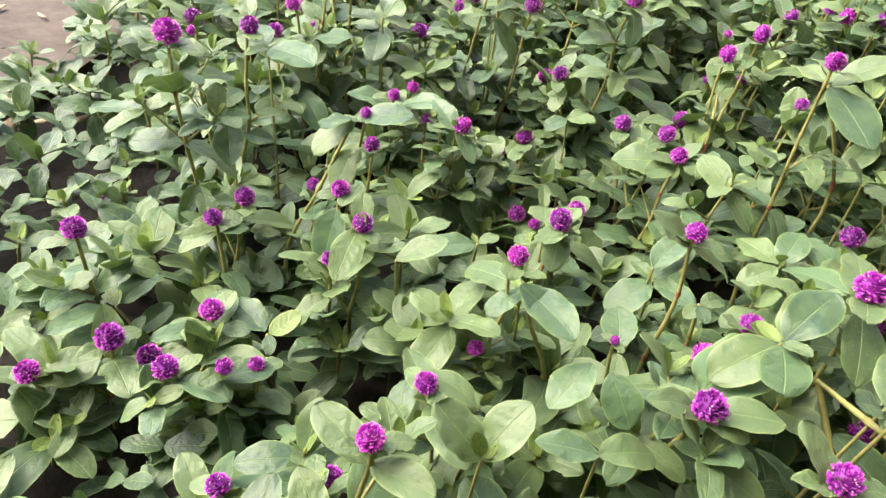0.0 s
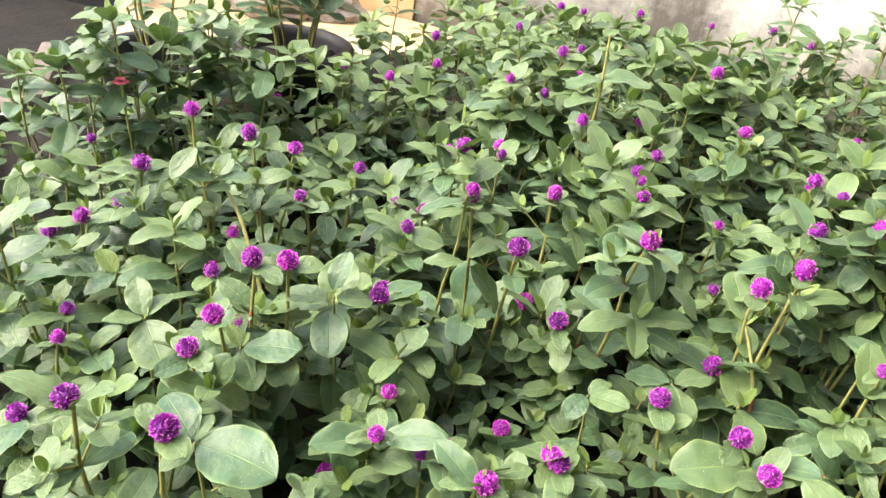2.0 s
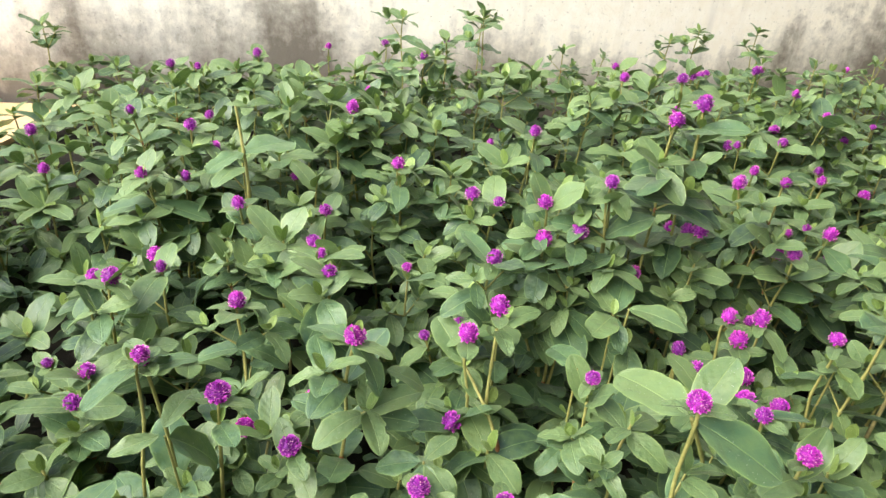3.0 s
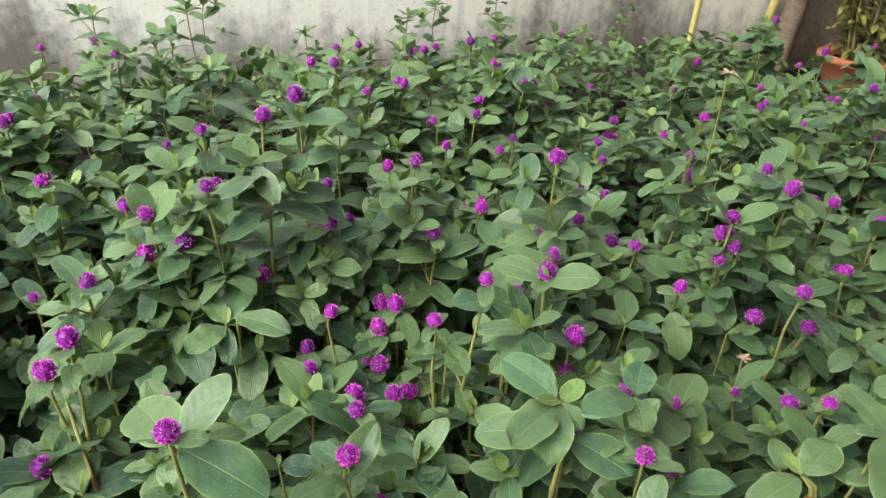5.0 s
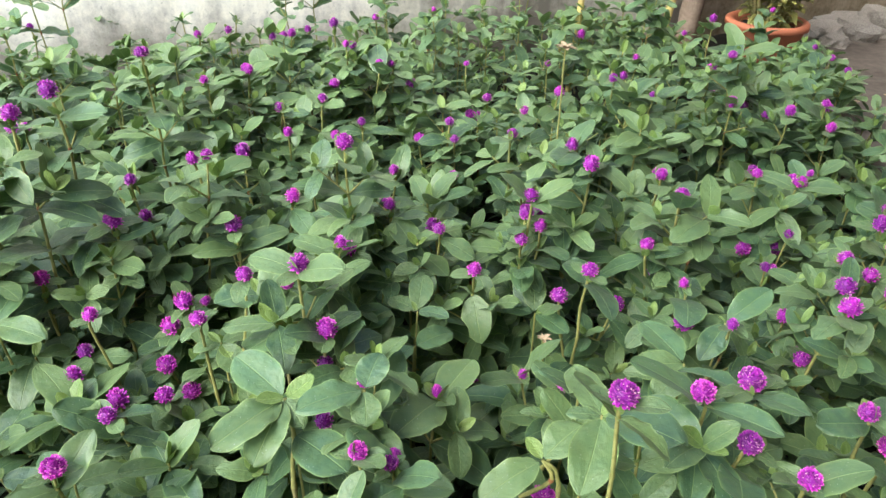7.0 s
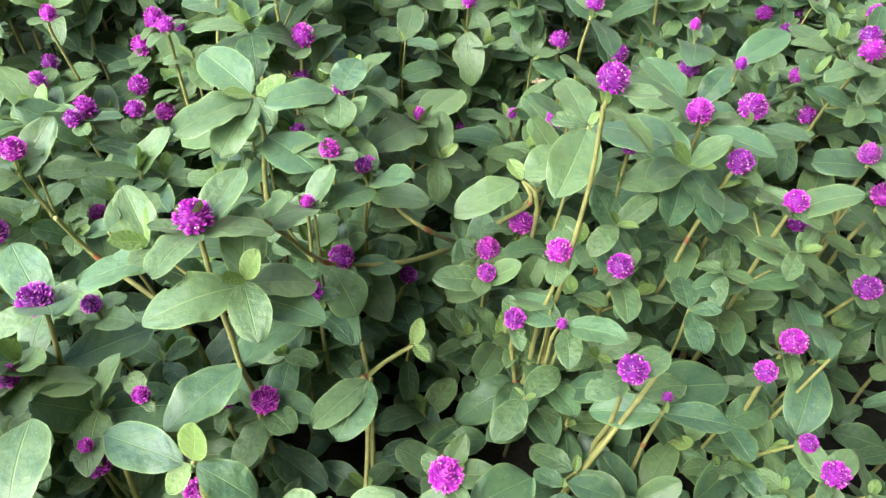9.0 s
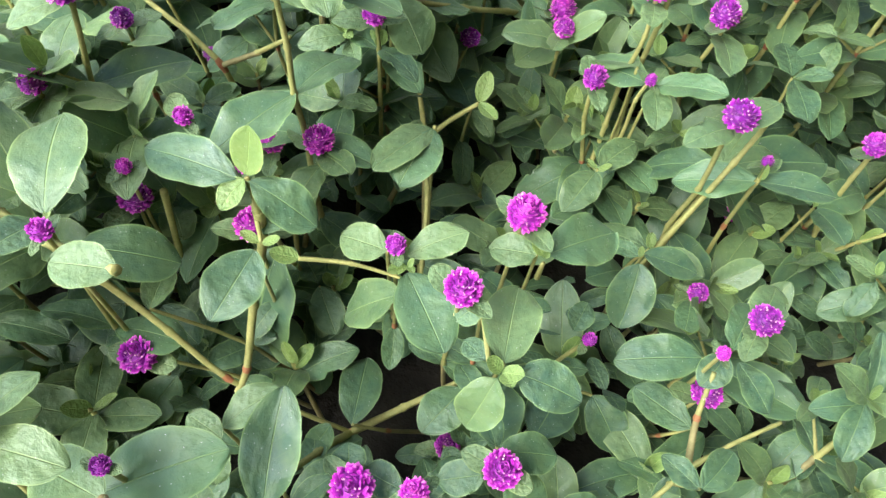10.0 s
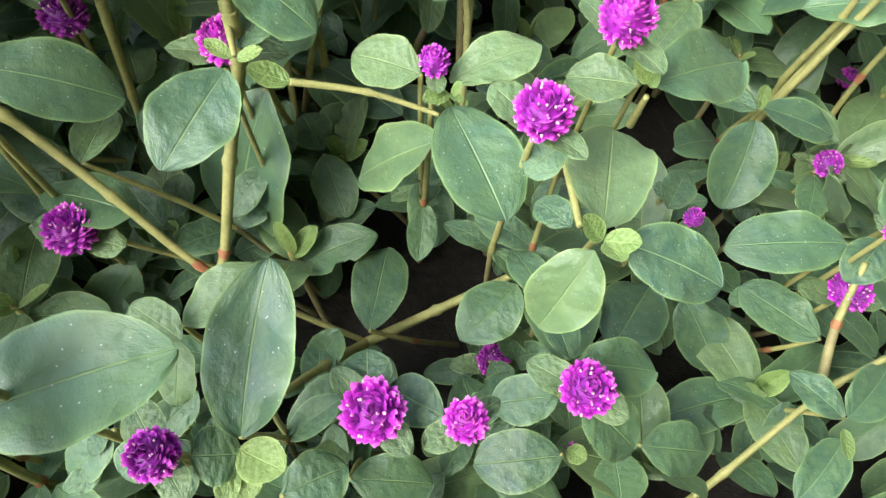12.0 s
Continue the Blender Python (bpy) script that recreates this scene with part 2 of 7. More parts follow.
def part(name, data, parent, m=None, label=""):
    """Links a mesh as one object under a thing or a part; m is its pose in its parent."""
    ob = new(name, data)
    ob.parent = parent
    if m is not None:
        ob.matrix_basis = m
    return tagged(ob, label) if label else ob


def box(bm, size, m=Matrix.Identity(4), bevel=0.0):
    made = bmesh.ops.create_cube(bm, size=1, matrix=m @ Matrix.Diagonal((*size, 1)))
    if bevel:
        edges = list({e for v in made["verts"] for e in v.link_edges})
        bmesh.ops.bevel(bm, geom=edges, offset=bevel, segments=2, affect="EDGES", profile=0.6)


def tube(bm, points, radii, sides=6, caps=True, index=None):
    """A tapered tube through points; index gives the material of each piece."""
    rings, normal = [], Vector((0.31, 0.95, 0.1))
    for i, p in enumerate(points):
        a, b = points[max(i - 1, 0)], points[min(i + 1, len(points) - 1)]
        way = (b - a).normalized()
        side = way.cross(normal)
        side = side.normalized() if side.length > 1e-4 else way.orthogonal().normalized()
        normal = side.cross(way)
        rings.append([bm.verts.new(p + radii[i] * (math.cos(k * math.tau / sides) * side + math.sin(k * math.tau / sides) * normal)) for k in range(sides)])
    for i, (r, s) in enumerate(zip(rings, rings[1:])):
        for k in range(sides):
            f = bm.faces.new((r[k], r[(k + 1) % sides], s[(k + 1) % sides], s[k]))
            if index:
                f.material_index = index[i]
    if caps:
        bm.faces.new(rings[-1])


def lathe(bm, profile, sides=40, wobble=0.0):
    """A turned solid: profile is (radius, height) from the inside bottom round to the outside bottom."""
    rings = []
    for r, z in profile:
        rings.append([bm.verts.new((r * math.cos(k * math.tau / sides), r * math.sin(k * math.tau / sides), z)) for k in range(sides)])
    for r, s in zip(rings, rings[1:]):
        for k in range(sides):
            bm.faces.new((r[k], r[(k + 1) % sides], s[(k + 1) % sides], s[k]))


# ---- the setting ----
WALL_SLOPE, WALL_AT = 0.35, 2.175
WALL_TURN = math.degrees(math.atan(WALL_SLOPE))


def wall_y(x):
    return WALL_AT + WALL_SLOPE * x


def ground_sheet():
    bm = bmesh.new()
    near = np.arange(-4.0, 4.01, 0.05)
    xs = np.concatenate(([-400, -100, -25, -8], near, [8, 25, 100, 400]))
    verts = []
    for y in xs:
        row = []
        for x in xs:
            z = 0.012 * noise.noise((x * 3, y * 3, 0.3)) + 0.006 * noise.noise((x * 11, y * 11, 2.3)) if max(abs(x), abs(y)) < 4.1 else 0.0
            row.append(bm.verts.new((x, y, z - 0.006)))
        verts.append(row)
    for a, b in zip(verts, verts[1:]):
        for i in range(len(a) - 1):
            bm.faces.new((a[i], a[i + 1], b[i + 1], b[i]))
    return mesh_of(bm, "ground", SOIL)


ground = tagged(new("ground", ground_sheet()), "near-black earth under the flower bed", "ground", kind="structure")

def wall_piece(name, x0, x1, mat, label):
    """A stretch of the garden wall, from x0 to x1 along it."""
    bm = bmesh.new()
    box(bm, (x1 - x0, 0.16, 2.4), Matrix.Translation(((x0 + x1) / 2, 0.08, 1.15)))
    ob = tagged(new(name, mesh_of(bm, name, mat, smooth=False)), label, "wall", kind="structure")
    ob.matrix_basis = pose(0, WALL_AT, 0, 0, 0, WALL_TURN)


wall_piece("wall_north", -1.90, 1.36, PLASTER, "whitewashed plaster wall with grey mould stains")
wall_piece("wall_north_mossy", 1.36, 7.0, MOSSY, "bare brown mossy wall behind the potted shrub")


def side_wall(name, a, b, mat, label):
    """A wall from a to b, 0.14 thick on its left side."""
    a, b = Vector((*a, 0)), Vector((*b, 0))
    bm = bmesh.new()
    box(bm, ((b - a).length, 0.14, 0.9), Matrix.Translation(((b - a).length / 2, 0.07, 0.40)))
    ob = tagged(new(name, mesh_of(bm, name, mat, smooth=False)), label, "wall", kind="structure")
    ob.matrix_basis = Matrix.Translation(a) @ (b - a).to_track_quat("X", "Z").to_matrix().to_4x4()


side_wall("wall_west", (-2.75, 1.10), (-1.79, 1.535), OCHRE, "warm ochre plaster wall behind the black tubs")
# near-black panel added to fill the dark corner; no known surface stands here
side_wall("wall_west_dark", (-3.4, 0.20), (-2.21, 0.77), BLACK_TUB, "plain near-black panel that fills the dark corner")


def light_blocker(name, size, at, label):
    """A plain brown slab, added out of view to block light."""
    bm = bmesh.new()
    box(bm, size, Matrix.Translation(at))
    tagged(new(name, mesh_of(bm, name, POST, smooth=False)), label, "wall", kind="structure")


# never in view: these dim the right and near side of the bed
light_blocker("shade_wall_east", (0.2, 9.0, 4.0), (2.95, -1.3, 1.9), "unseen brown wall added to block light from the east")
light_blocker("shade_roof", (3.65, 2.8, 0.12), (1.225, -0.50, 2.95), "unseen brown roof slab added to block light from overhead")
light_blocker("shade_wall_south", (3.1, 0.2, 2.4), (1.30, -1.0, 1.1), "unseen brown wall added to block light from the south")



def slab(name, outline, low, high, mat, label):
    """A poured slab with that outline, broken edges and a worn top."""
    bm = bmesh.new()
    top = [bm.verts.new((x + 0.015 * noise.noise((x * 9, y * 9, 1)), y + 0.015 * noise.noise((x * 9, y * 9, 7)), high)) for x, y in outline]
    bottom = [bm.verts.new((v.co.x, v.co.y, low)) for v in top]
    bm.faces.new(top)
    for i in range(len(top)):
        j = (i + 1) % len(top)
        bm.faces.new((top[i], bottom[i], bottom[j], top[j]))
    bmesh.ops.recalc_face_normals(bm, faces=bm.faces)
    return tagged(new(name, mesh_of(bm, name, mat, smooth=False)), label, "paving", kind="structure")


slab("pavement", ((-0.80, -0.9), (-0.84, -0.30), (-0.98, -0.08), (-1.16, 0.10), (-1.40, 0.18), (-1.62, 0.27), (-2.2, 0.0), (-5, -0.3), (-5, -3), (-0.62, -3)), -0.1, 0.014, CONCRETE, "dusty brown concrete beside the flower bed")
slab("pavement_west", ((-1.58, 0.62), (-1.57, 1.0), (-1.56, 1.60), (-1.78, 1.52), (-2.74, 1.09), (-2.24, 0.80), (-1.90, 0.62)), -0.1, 0.012, OCHRE, "bare ochre ground behind the black tubs")
slab("pavement_east", ((1.02, 0.2), (1.02, 0.75), (1.12, 1.2), (1.34, 1.7), (1.42, 2.3), (1.6, 2.73), (4, 3.5), (4, -1)), -0.1, 0.010, CONCRETE, "grey-brown concrete path beside the flower bed")


# ---- the things round the bed ----
def turned_pot(name, x, y, base, rim, height, mat, label, earth=0.8):
    """A turned pot with a rolled rim and earth inside; gives back the thing."""
    thing = tagged(new(name), label, "flower pot")
    thing.location = (x, y, 0.0)
    bm = bmesh.new()
    lathe(bm, ((0.001, 0.012), (base - 0.008, 0.014), (rim - 0.016, height * 0.9), (rim - 0.012, height), (rim, height + 0.004), (rim + 0.010, height - 0.002),
               (rim + 0.011, height * 0.86), (rim + 0.002, height * 0.82), (base + 0.35 * (rim - base), height * 0.34), (base, 0.004), (base - 0.006, 0.0), (0.001, 0.0)))
    bmesh.ops.recalc_face_normals(bm, faces=bm.faces)
    part("body", mesh_of(bm, "pot_body", mat), thing)
    bm = bmesh.new()
    r = base + (rim - base) * earth - 0.014
    bmesh.ops.create_circle(bm, cap_ends=True, cap_tris=True, segments=32, radius=r, matrix=Matrix.Translation((0, 0, height * earth)))
    bmesh.ops.subdivide_edges(bm, edges=bm.edges, cuts=3, use_grid_fill=True)
    for v in bm.verts:
        v.co.z += 0.012 * noise.noise(v.co * 40)
    part("earth", mesh_of(bm, "pot_earth", SOIL), thing, None, "dark potting earth")
    return thing


turned_pot("terracotta_pot", 1.465, 2.40, 0.088, 0.124, 0.125, TERRACOTTA, "wide terracotta-coloured bowl pot on the path by the wall")
turned_pot("black_tub", -1.40, 0.78, 0.085, 0.115, 0.15, BLACK_TUB, "round black plastic tub behind the flower bed")
turned_pot("black_tub", -1.46, 0.52, 0.085, 0.110, 0.15, BLACK_TUB, "round black plastic tub behind the flower bed", 0.6)


def pole(name, foot, top, radius, mat, label, category, rings=0):
    """A slightly crooked pole with thickened joints."""
    rnd = random.Random(int(1000 * foot[0]) + 5000)
    foot, top = Vector(foot), Vector(top)
    n = 14
    pts = [foot.lerp(top, i / n) + Vector((rnd.uniform(-1, 1), rnd.uniform(-1, 1), 0)) * radius * 0.18 for i in range(n + 1)]
    bm = bmesh.new()
    tube(bm, pts, [radius * (1.14 if rings and i % rings == 0 else 1.0) * rnd.uniform(0.96, 1.04) for i in range(n + 1)], 12)
    tagged(new(name, mesh_of(bm, name, mat)), label, category)


pole("bamboo_pole", (0.700, 1.945, 0), (0.745, 1.98, 1.5), 0.0085, YELLOW, "thin yellow bamboo pole standing among the flowers", "pole", 4)
pole("bamboo_pole", (1.150, 2.52, 0), (1.36, 2.60, 1.5), 0.014, YELLOW, "yellow bamboo pole leaning on the garden wall", "pole", 4)
pole("wooden_post", (1.235, 2.50, 0), (1.34, 2.56, 1.7), 0.036, POST, "weathered brown wooden post leaning on the wall", "post")


def shrub():
    """A croton-like shrub with curled yellow-green leaves, rooted in the pot."""
    rnd = random.Random(31)
    thing = tagged(new("potted_shrub"), "bushy shrub with curled yellow-green leaves in a terracotta pot", "shrub")
    thing.location = (1.465, 2.40, 0.09)
    curled = [leaf_mesh("curled_leaf", LEAF_CURLY, *form) for form in ((0.34, 0.55, 0.5, 0.05, 91), (0.30, 0.8, 0.3, 0.06, 92), (0.40, 0.35, 0.6, 0.05, 93))]
    for i in range(17):
        a, spread = i * 2.4, rnd.uniform(0.03, 0.22)
        pts = [Vector((0.04 * math.cos(a), 0.04 * math.sin(a), 0))]
        for k in range(1, 6):
            pts.append(Vector(((0.05 + spread * (k / 5) ** 1.3) * math.cos(a), (0.05 + spread * (k / 5) ** 1.3) * math.sin(a), 0.11 * k)))
        bm = bmesh.new()
        tube(bm, pts, [0.006, 0.0055, 0.005, 0.0045, 0.004, 0.003], 6)
        part("branch", mesh_of(bm, "branch", STEM_WOODY), thing)
        for k in range(64):
            t = rnd.uniform(0.06, 0.98) ** 1.15 * 5
            q = pts[int(t)].lerp(pts[int(t) + 1], t - int(t))
            b = rnd.uniform(0, math.tau)
            way = Vector((math.cos(b), math.sin(b), rnd.uniform(-0.1, 0.9)))
            part("leaf", rnd.choice(curled), thing, aimed(q, way, UP, rnd.uniform(0.030, 0.062)))


def stone(x, y, sx, sy, sz, turn, seed, label="flat broken stone slab at the foot of the wall"):
    """A broken, weathered lump of stone."""
    bm = bmesh.new()
    bmesh.ops.create_icosphere(bm, subdivisions=3, radius=1)
    for v in bm.verts:
        c = v.co.copy()
        v.co *= 1 + 0.42 * noise.noise(c * 1.6 + Vector((seed, 0, 0))) + 0.14 * noise.noise(c * 4.0 + Vector((0, seed, 0)))
        v.co.z = max(-0.55, min(0.6, v.co.z))
    ob = tagged(new("stone_slab", mesh_of(bm, "stone", STONE, smooth=False)), label, "stone", "stones at the wall")
    ob.matrix_basis = pose(x, y, sz * 0.5, 0, 0, turn) @ Matrix.Diagonal((sx, sy, sz, 1))


for i, (x, y, sx, sy, sz, turn) in enumerate(((1.86, 2.66, 0.11, 0.07, 0.045, 20), (2.00, 2.76, 0.14, 0.08, 0.05, 5), (2.10, 2.66, 0.10, 0.06, 0.03, 40), (2.22, 2.80, 0.13, 0.09, 0.05, 70),
                                                (1.74, 2.62, 0.07, 0.05, 0.04, 0), (1.80, 2.52, 0.06, 0.05, 0.035, 50), (1.93, 2.60, 0.09, 0.05, 0.06, 110), (2.06, 2.72, 0.07, 0.06, 0.085, 75), (2.35, 2.74, 0.12, 0.07, 0.04, 15), (-2.0, 1.15, 0.12, 0.09, 0.08, 30), (-1.9, 1.3, 0.10, 0.07, 0.07, 60))):
    stone(x, y, sx, sy, sz, turn, i * 3.7)


def scrap(name, x, y, length, wide, turn, mat, label, z=0.018):
    """A curled flake of litter, lying on the ground."""
    rnd = random.Random(int(x * 977 + y * 131))
    bm = bmesh.new()
    rows = []
    for i in range(6):
        u = i / 5 - 0.5
        w = wide * (0.5 - 0.32 * abs(u) * 2) * rnd.uniform(0.85, 1.15)
        rows.append([bm.verts.new((u * length, k * w, 0.06 * length * (4 * u * u) + 0.03 * length * rnd.random())) for k in (-1, 0, 1)])
    for a, b in zip(rows, rows[1:]):
        for k in range(2):
            bm.faces.new((a[k], a[k + 1], b[k + 1], b[k]))
    top = bmesh.ops.extrude_face_region(bm, geom=bm.faces[:])
    for v in top["geom"]:
        if isinstance(v, bmesh.types.BMVert):
            v.co.z += 0.0012
    bmesh.ops.recalc_face_normals(bm, faces=bm.faces)
    ob = tagged(new(name, mesh_of(bm, name, mat)), label, "litter", "litter on the ground")
    ob.matrix_basis = pose(x, y, z, 0, 0, turn)


scrap("pale_flake", 1.93, 2.68, 0.085, 0.05, -20, PAPER, "pale yellow dry leaf lying on the path")
scrap("pale_flake", 1.70, 2.30, 0.05, 0.02, 10, PAPER, "pale yellow dry leaf lying on the path")
scrap("pale_flake", 1.55, 2.18, 0.04, 0.018, 40, PAPER, "pale yellow dry leaf lying on the path")
litter = random.Random(8)
for i in range(30):
    scrap("white_scrap", -1.60 + litter.gauss(0, 0.07), 0.12 + litter.gauss(0, 0.04), litter.uniform(0.007, 0.020), litter.uniform(0.005, 0.012), litter.uniform(0, 360), WHITE_CLOTH, "small white petal lying on brown concrete", 0.02)
for i in range(40):
    scrap("dry_leaf", litter.uniform(1.05, 1.7) if i % 2 else litter.uniform(-1.3, -0.75), litter.uniform(0.6, 2.2) if i % 2 else litter.uniform(-0.4, 0.05), litter.uniform(0.02, 0.045), litter.uniform(0.008, 0.02), litter.uniform(0, 360), DRY, "curled brown dry leaf lying on concrete", 0.018)


def kerb(name, a, b, wide, high, label):
    """A cast concrete kerb from a to b, with worn edges."""
    a, b = Vector((*a, 0)), Vector((*b, 0))
    bm = bmesh.new()
    box(bm, ((b - a).length, wide, high), Matrix.Identity(4), 0.008)
    ob = tagged(new(name, mesh_of(bm, name, KERB, smooth=False)), label, "kerb", kind="structure")
    ob.matrix_basis = Matrix.Translation((a + b) / 2 + Vector((0, 0, high / 2 - 0.02))) @ (b - a).to_track_quat("X", "Z").to_matrix().to_4x4()


kerb("kerb_front", (-2.55, -0.12), (-1.63, 0.295), 0.06, 0.045, "pale concrete kerb at the edge of the path")
kerb("kerb_side", (-1.66, 0.34), (-1.94, 0.50), 0.05, 0.045, "pale concrete kerb beside the dark corner")
scrap("white_scrap", -1.86, 0.30, 0.07, 0.05, 30, WHITE_CLOTH, "crumpled white cloth scrap in the dark corner", 0.03)


# ---- flower heads and leaves ----
def leaf_mesh(name, mat, slim, droop, fold, wave, seed, rows=9, half=3):
    """One leaf, 1 long along y from its base, with its upper side towards z."""
    rnd = random.Random(seed)
    bm = bmesh.new()
    uv = bm.loops.layers.uv.new("UVMap")
    phase, skew, base_run, tip_run = rnd.uniform(0, 6), rnd.uniform(-0.07, 0.07), rnd.uniform(0.54, 0.76), rnd.uniform(0.50, 0.64)
    widest = base_run / (base_run + tip_run)
    most = widest ** base_run * (1 - widest) ** tip_run
    grid, place = [], {}
    for i in range(rows + 1):
        u = 0.5 - 0.5 * math.cos(math.pi * i / rows)
        wide = 0.018 + slim * 0.5 * u ** base_run * (1 - u) ** tip_run / most * (1 - 0.45 * math.exp(-u / 0.05)) * (1 - 0.3 * math.exp((u - 1) / 0.045))
        if i == rows:
            wide = 0.006
        row = []
        for k in range(-half, half + 1):
            v = k / half
            ripple = wave * (math.sin(phase + 8.5 * u + (2.2 if v > 0 else 0)) + 0.5 * math.sin(2 * phase + 19 * u + (1.1 if v > 0 else 0))) * abs(v) ** 2
            quilt = 0.0016 * math.sin(38 * (u - 0.26 * abs(v))) * min(1, 4 * abs(v)) * (1 - abs(v) ** 3)
            z = -droop * u * u + 0.12 * u + fold * abs(v) ** 1.2 * wide * 0.9 - 0.25 * fold * abs(v) ** 4 * wide + ripple + quilt
            ragged = 1 + (0.022 * math.sin(13 * u + phase * (1 if v > 0 else 2)) + 0.009 * math.sin(47 * u + 3 * phase)) * abs(v)
            if seed in (13, 16) and v == (1 if seed == 13 else -1) and abs(u - 0.62) < 0.09:
                ragged *= 0.74
            vert = bm.verts.new((v * wide * ragged + skew * u * u, u - 0.08 * abs(v) * wide, z))
            place[vert] = (u, v)
            row.append(vert)
        grid.append(row)
    for a, b in zip(grid, grid[1:]):
        for k in range(2 * half):
            f = bm.faces.new((a[k], a[k + 1], b[k + 1], b[k]))
            for loop in f.loops:
                loop[uv].uv = place[loop.vert]
    return mesh_of(bm, name, mat)


LEAF_FORMS = ((0.50, 0.18, 0.24, 0.018), (0.54, 0.30, 0.18, 0.024), (0.46, 0.10, 0.40, 0.016), (0.56, 0.42, 0.14, 0.030),
              (0.48, 0.22, 0.30, 0.030), (0.52, 0.52, 0.20, 0.022), (0.45, 0.36, 0.45, 0.026), (0.58, 0.20, 0.12, 0.034))
YOUNG_FORMS = ((0.52, -0.12, 0.42, 0.010), (0.58, 0.02, 0.36, 0.014), (0.48, -0.22, 0.50, 0.008))
LEAVES = [leaf_mesh("leaf", LEAF, *form, 10 + i, 26, 5) for i, form in enumerate(LEAF_FORMS)]
LEAVES_MID = [leaf_mesh("leaf", LEAF_MID, *form, 10 + i, 26, 5) for i, form in enumerate(LEAF_FORMS)]
DRY_BRACT = leaf_mesh("dry_bract", DRY, 0.42, 0.3, 0.5, 0.05, 97, 6, 2)
YOUNG = [leaf_mesh("young_leaf", LEAF_YOUNG, *form, 30 + i) for i, form in enumerate(YOUNG_FORMS)]


def arrays(me):
    """A mesh as vertices, faces and one uv pair a loop, for joining."""
    co = np.array([v.co for v in me.vertices])
    faces = [tuple(p.vertices) for p in me.polygons]
    uv = np.array([d.uv for d in me.uv_layers[0].data])
    return co, np.array(faces), uv


COARSE = [arrays(leaf_mesh("leaf_coarse", LEAF, *form, 10 + i, 8, 2)) for i, form in enumerate(LEAF_FORMS)]
COARSE_YOUNG = [arrays(leaf_mesh("leaf_coarse", LEAF_YOUNG, *form, 30 + i, 4, 2)) for i, form in enumerate(YOUNG_FORMS)]


def tube_arrays(points, radii, sides=6):
    rings, normal = [], Vector((0.31, 0.95, 0.1))
    for i, p in enumerate(points):
        way = (points[min(i + 1, len(points) - 1)] - points[max(i - 1, 0)]).normalized()
        side = way.cross(normal)
        side = side.normalized() if side.length > 1e-4 else way.orthogonal().normalized()
        normal = side.cross(way)
        rings += [p + radii[i] * (math.cos(k * math.tau / sides) * side + math.sin(k * math.tau / sides) * normal) for k in range(sides)]
    faces = [(r * sides + k, r * sides + (k + 1) % sides, (r + 1) * sides + (k + 1) % sides, (r + 1) * sides + k) for r in range(len(points) - 1) for k in range(sides)]
    return np.array(rings), np.array(faces), np.zeros((4 * len(faces), 2))


class Bulk:
    """Many small pieces joined into one mesh."""

    def __init__(self):
        self.co, self.faces, self.uv, self.mat, self.count = [], [], [], [], 0

    def add(self, piece, m, mat):
        co, faces, uv = piece
        if m is not None:
            a = np.array(m)
            co = co @ a[:3, :3].T + a[:3, 3]
        self.co.append(co)
        self.faces.append(faces + self.count)
        self.uv.append(uv)
        self.mat.append(np.broadcast_to(mat, len(faces)))
        self.count += len(co)

    def mesh(self, name, *mats):
        me = bpy.data.meshes.new(name)
        co, faces = np.concatenate(self.co), np.concatenate(self.faces)
        me.vertices.add(len(co))
        me.vertices.foreach_set("co", co.ravel())
        me.loops.add(faces.size)
        me.loops.foreach_set("vertex_index", faces.ravel())
        me.polygons.add(len(faces))
        me.polygons.foreach_set("loop_start", np.arange(len(faces)) * 4)
        me.polygons.foreach_set("material_index", np.concatenate(self.mat))
        me.uv_layers.new(name="UVMap").data.foreach_set("uv", np.concatenate(self.uv).ravel())
        me.update(calc_edges=True)
        me.shade_smooth()
        for m in mats:
            me.materials.append(m)
        return me


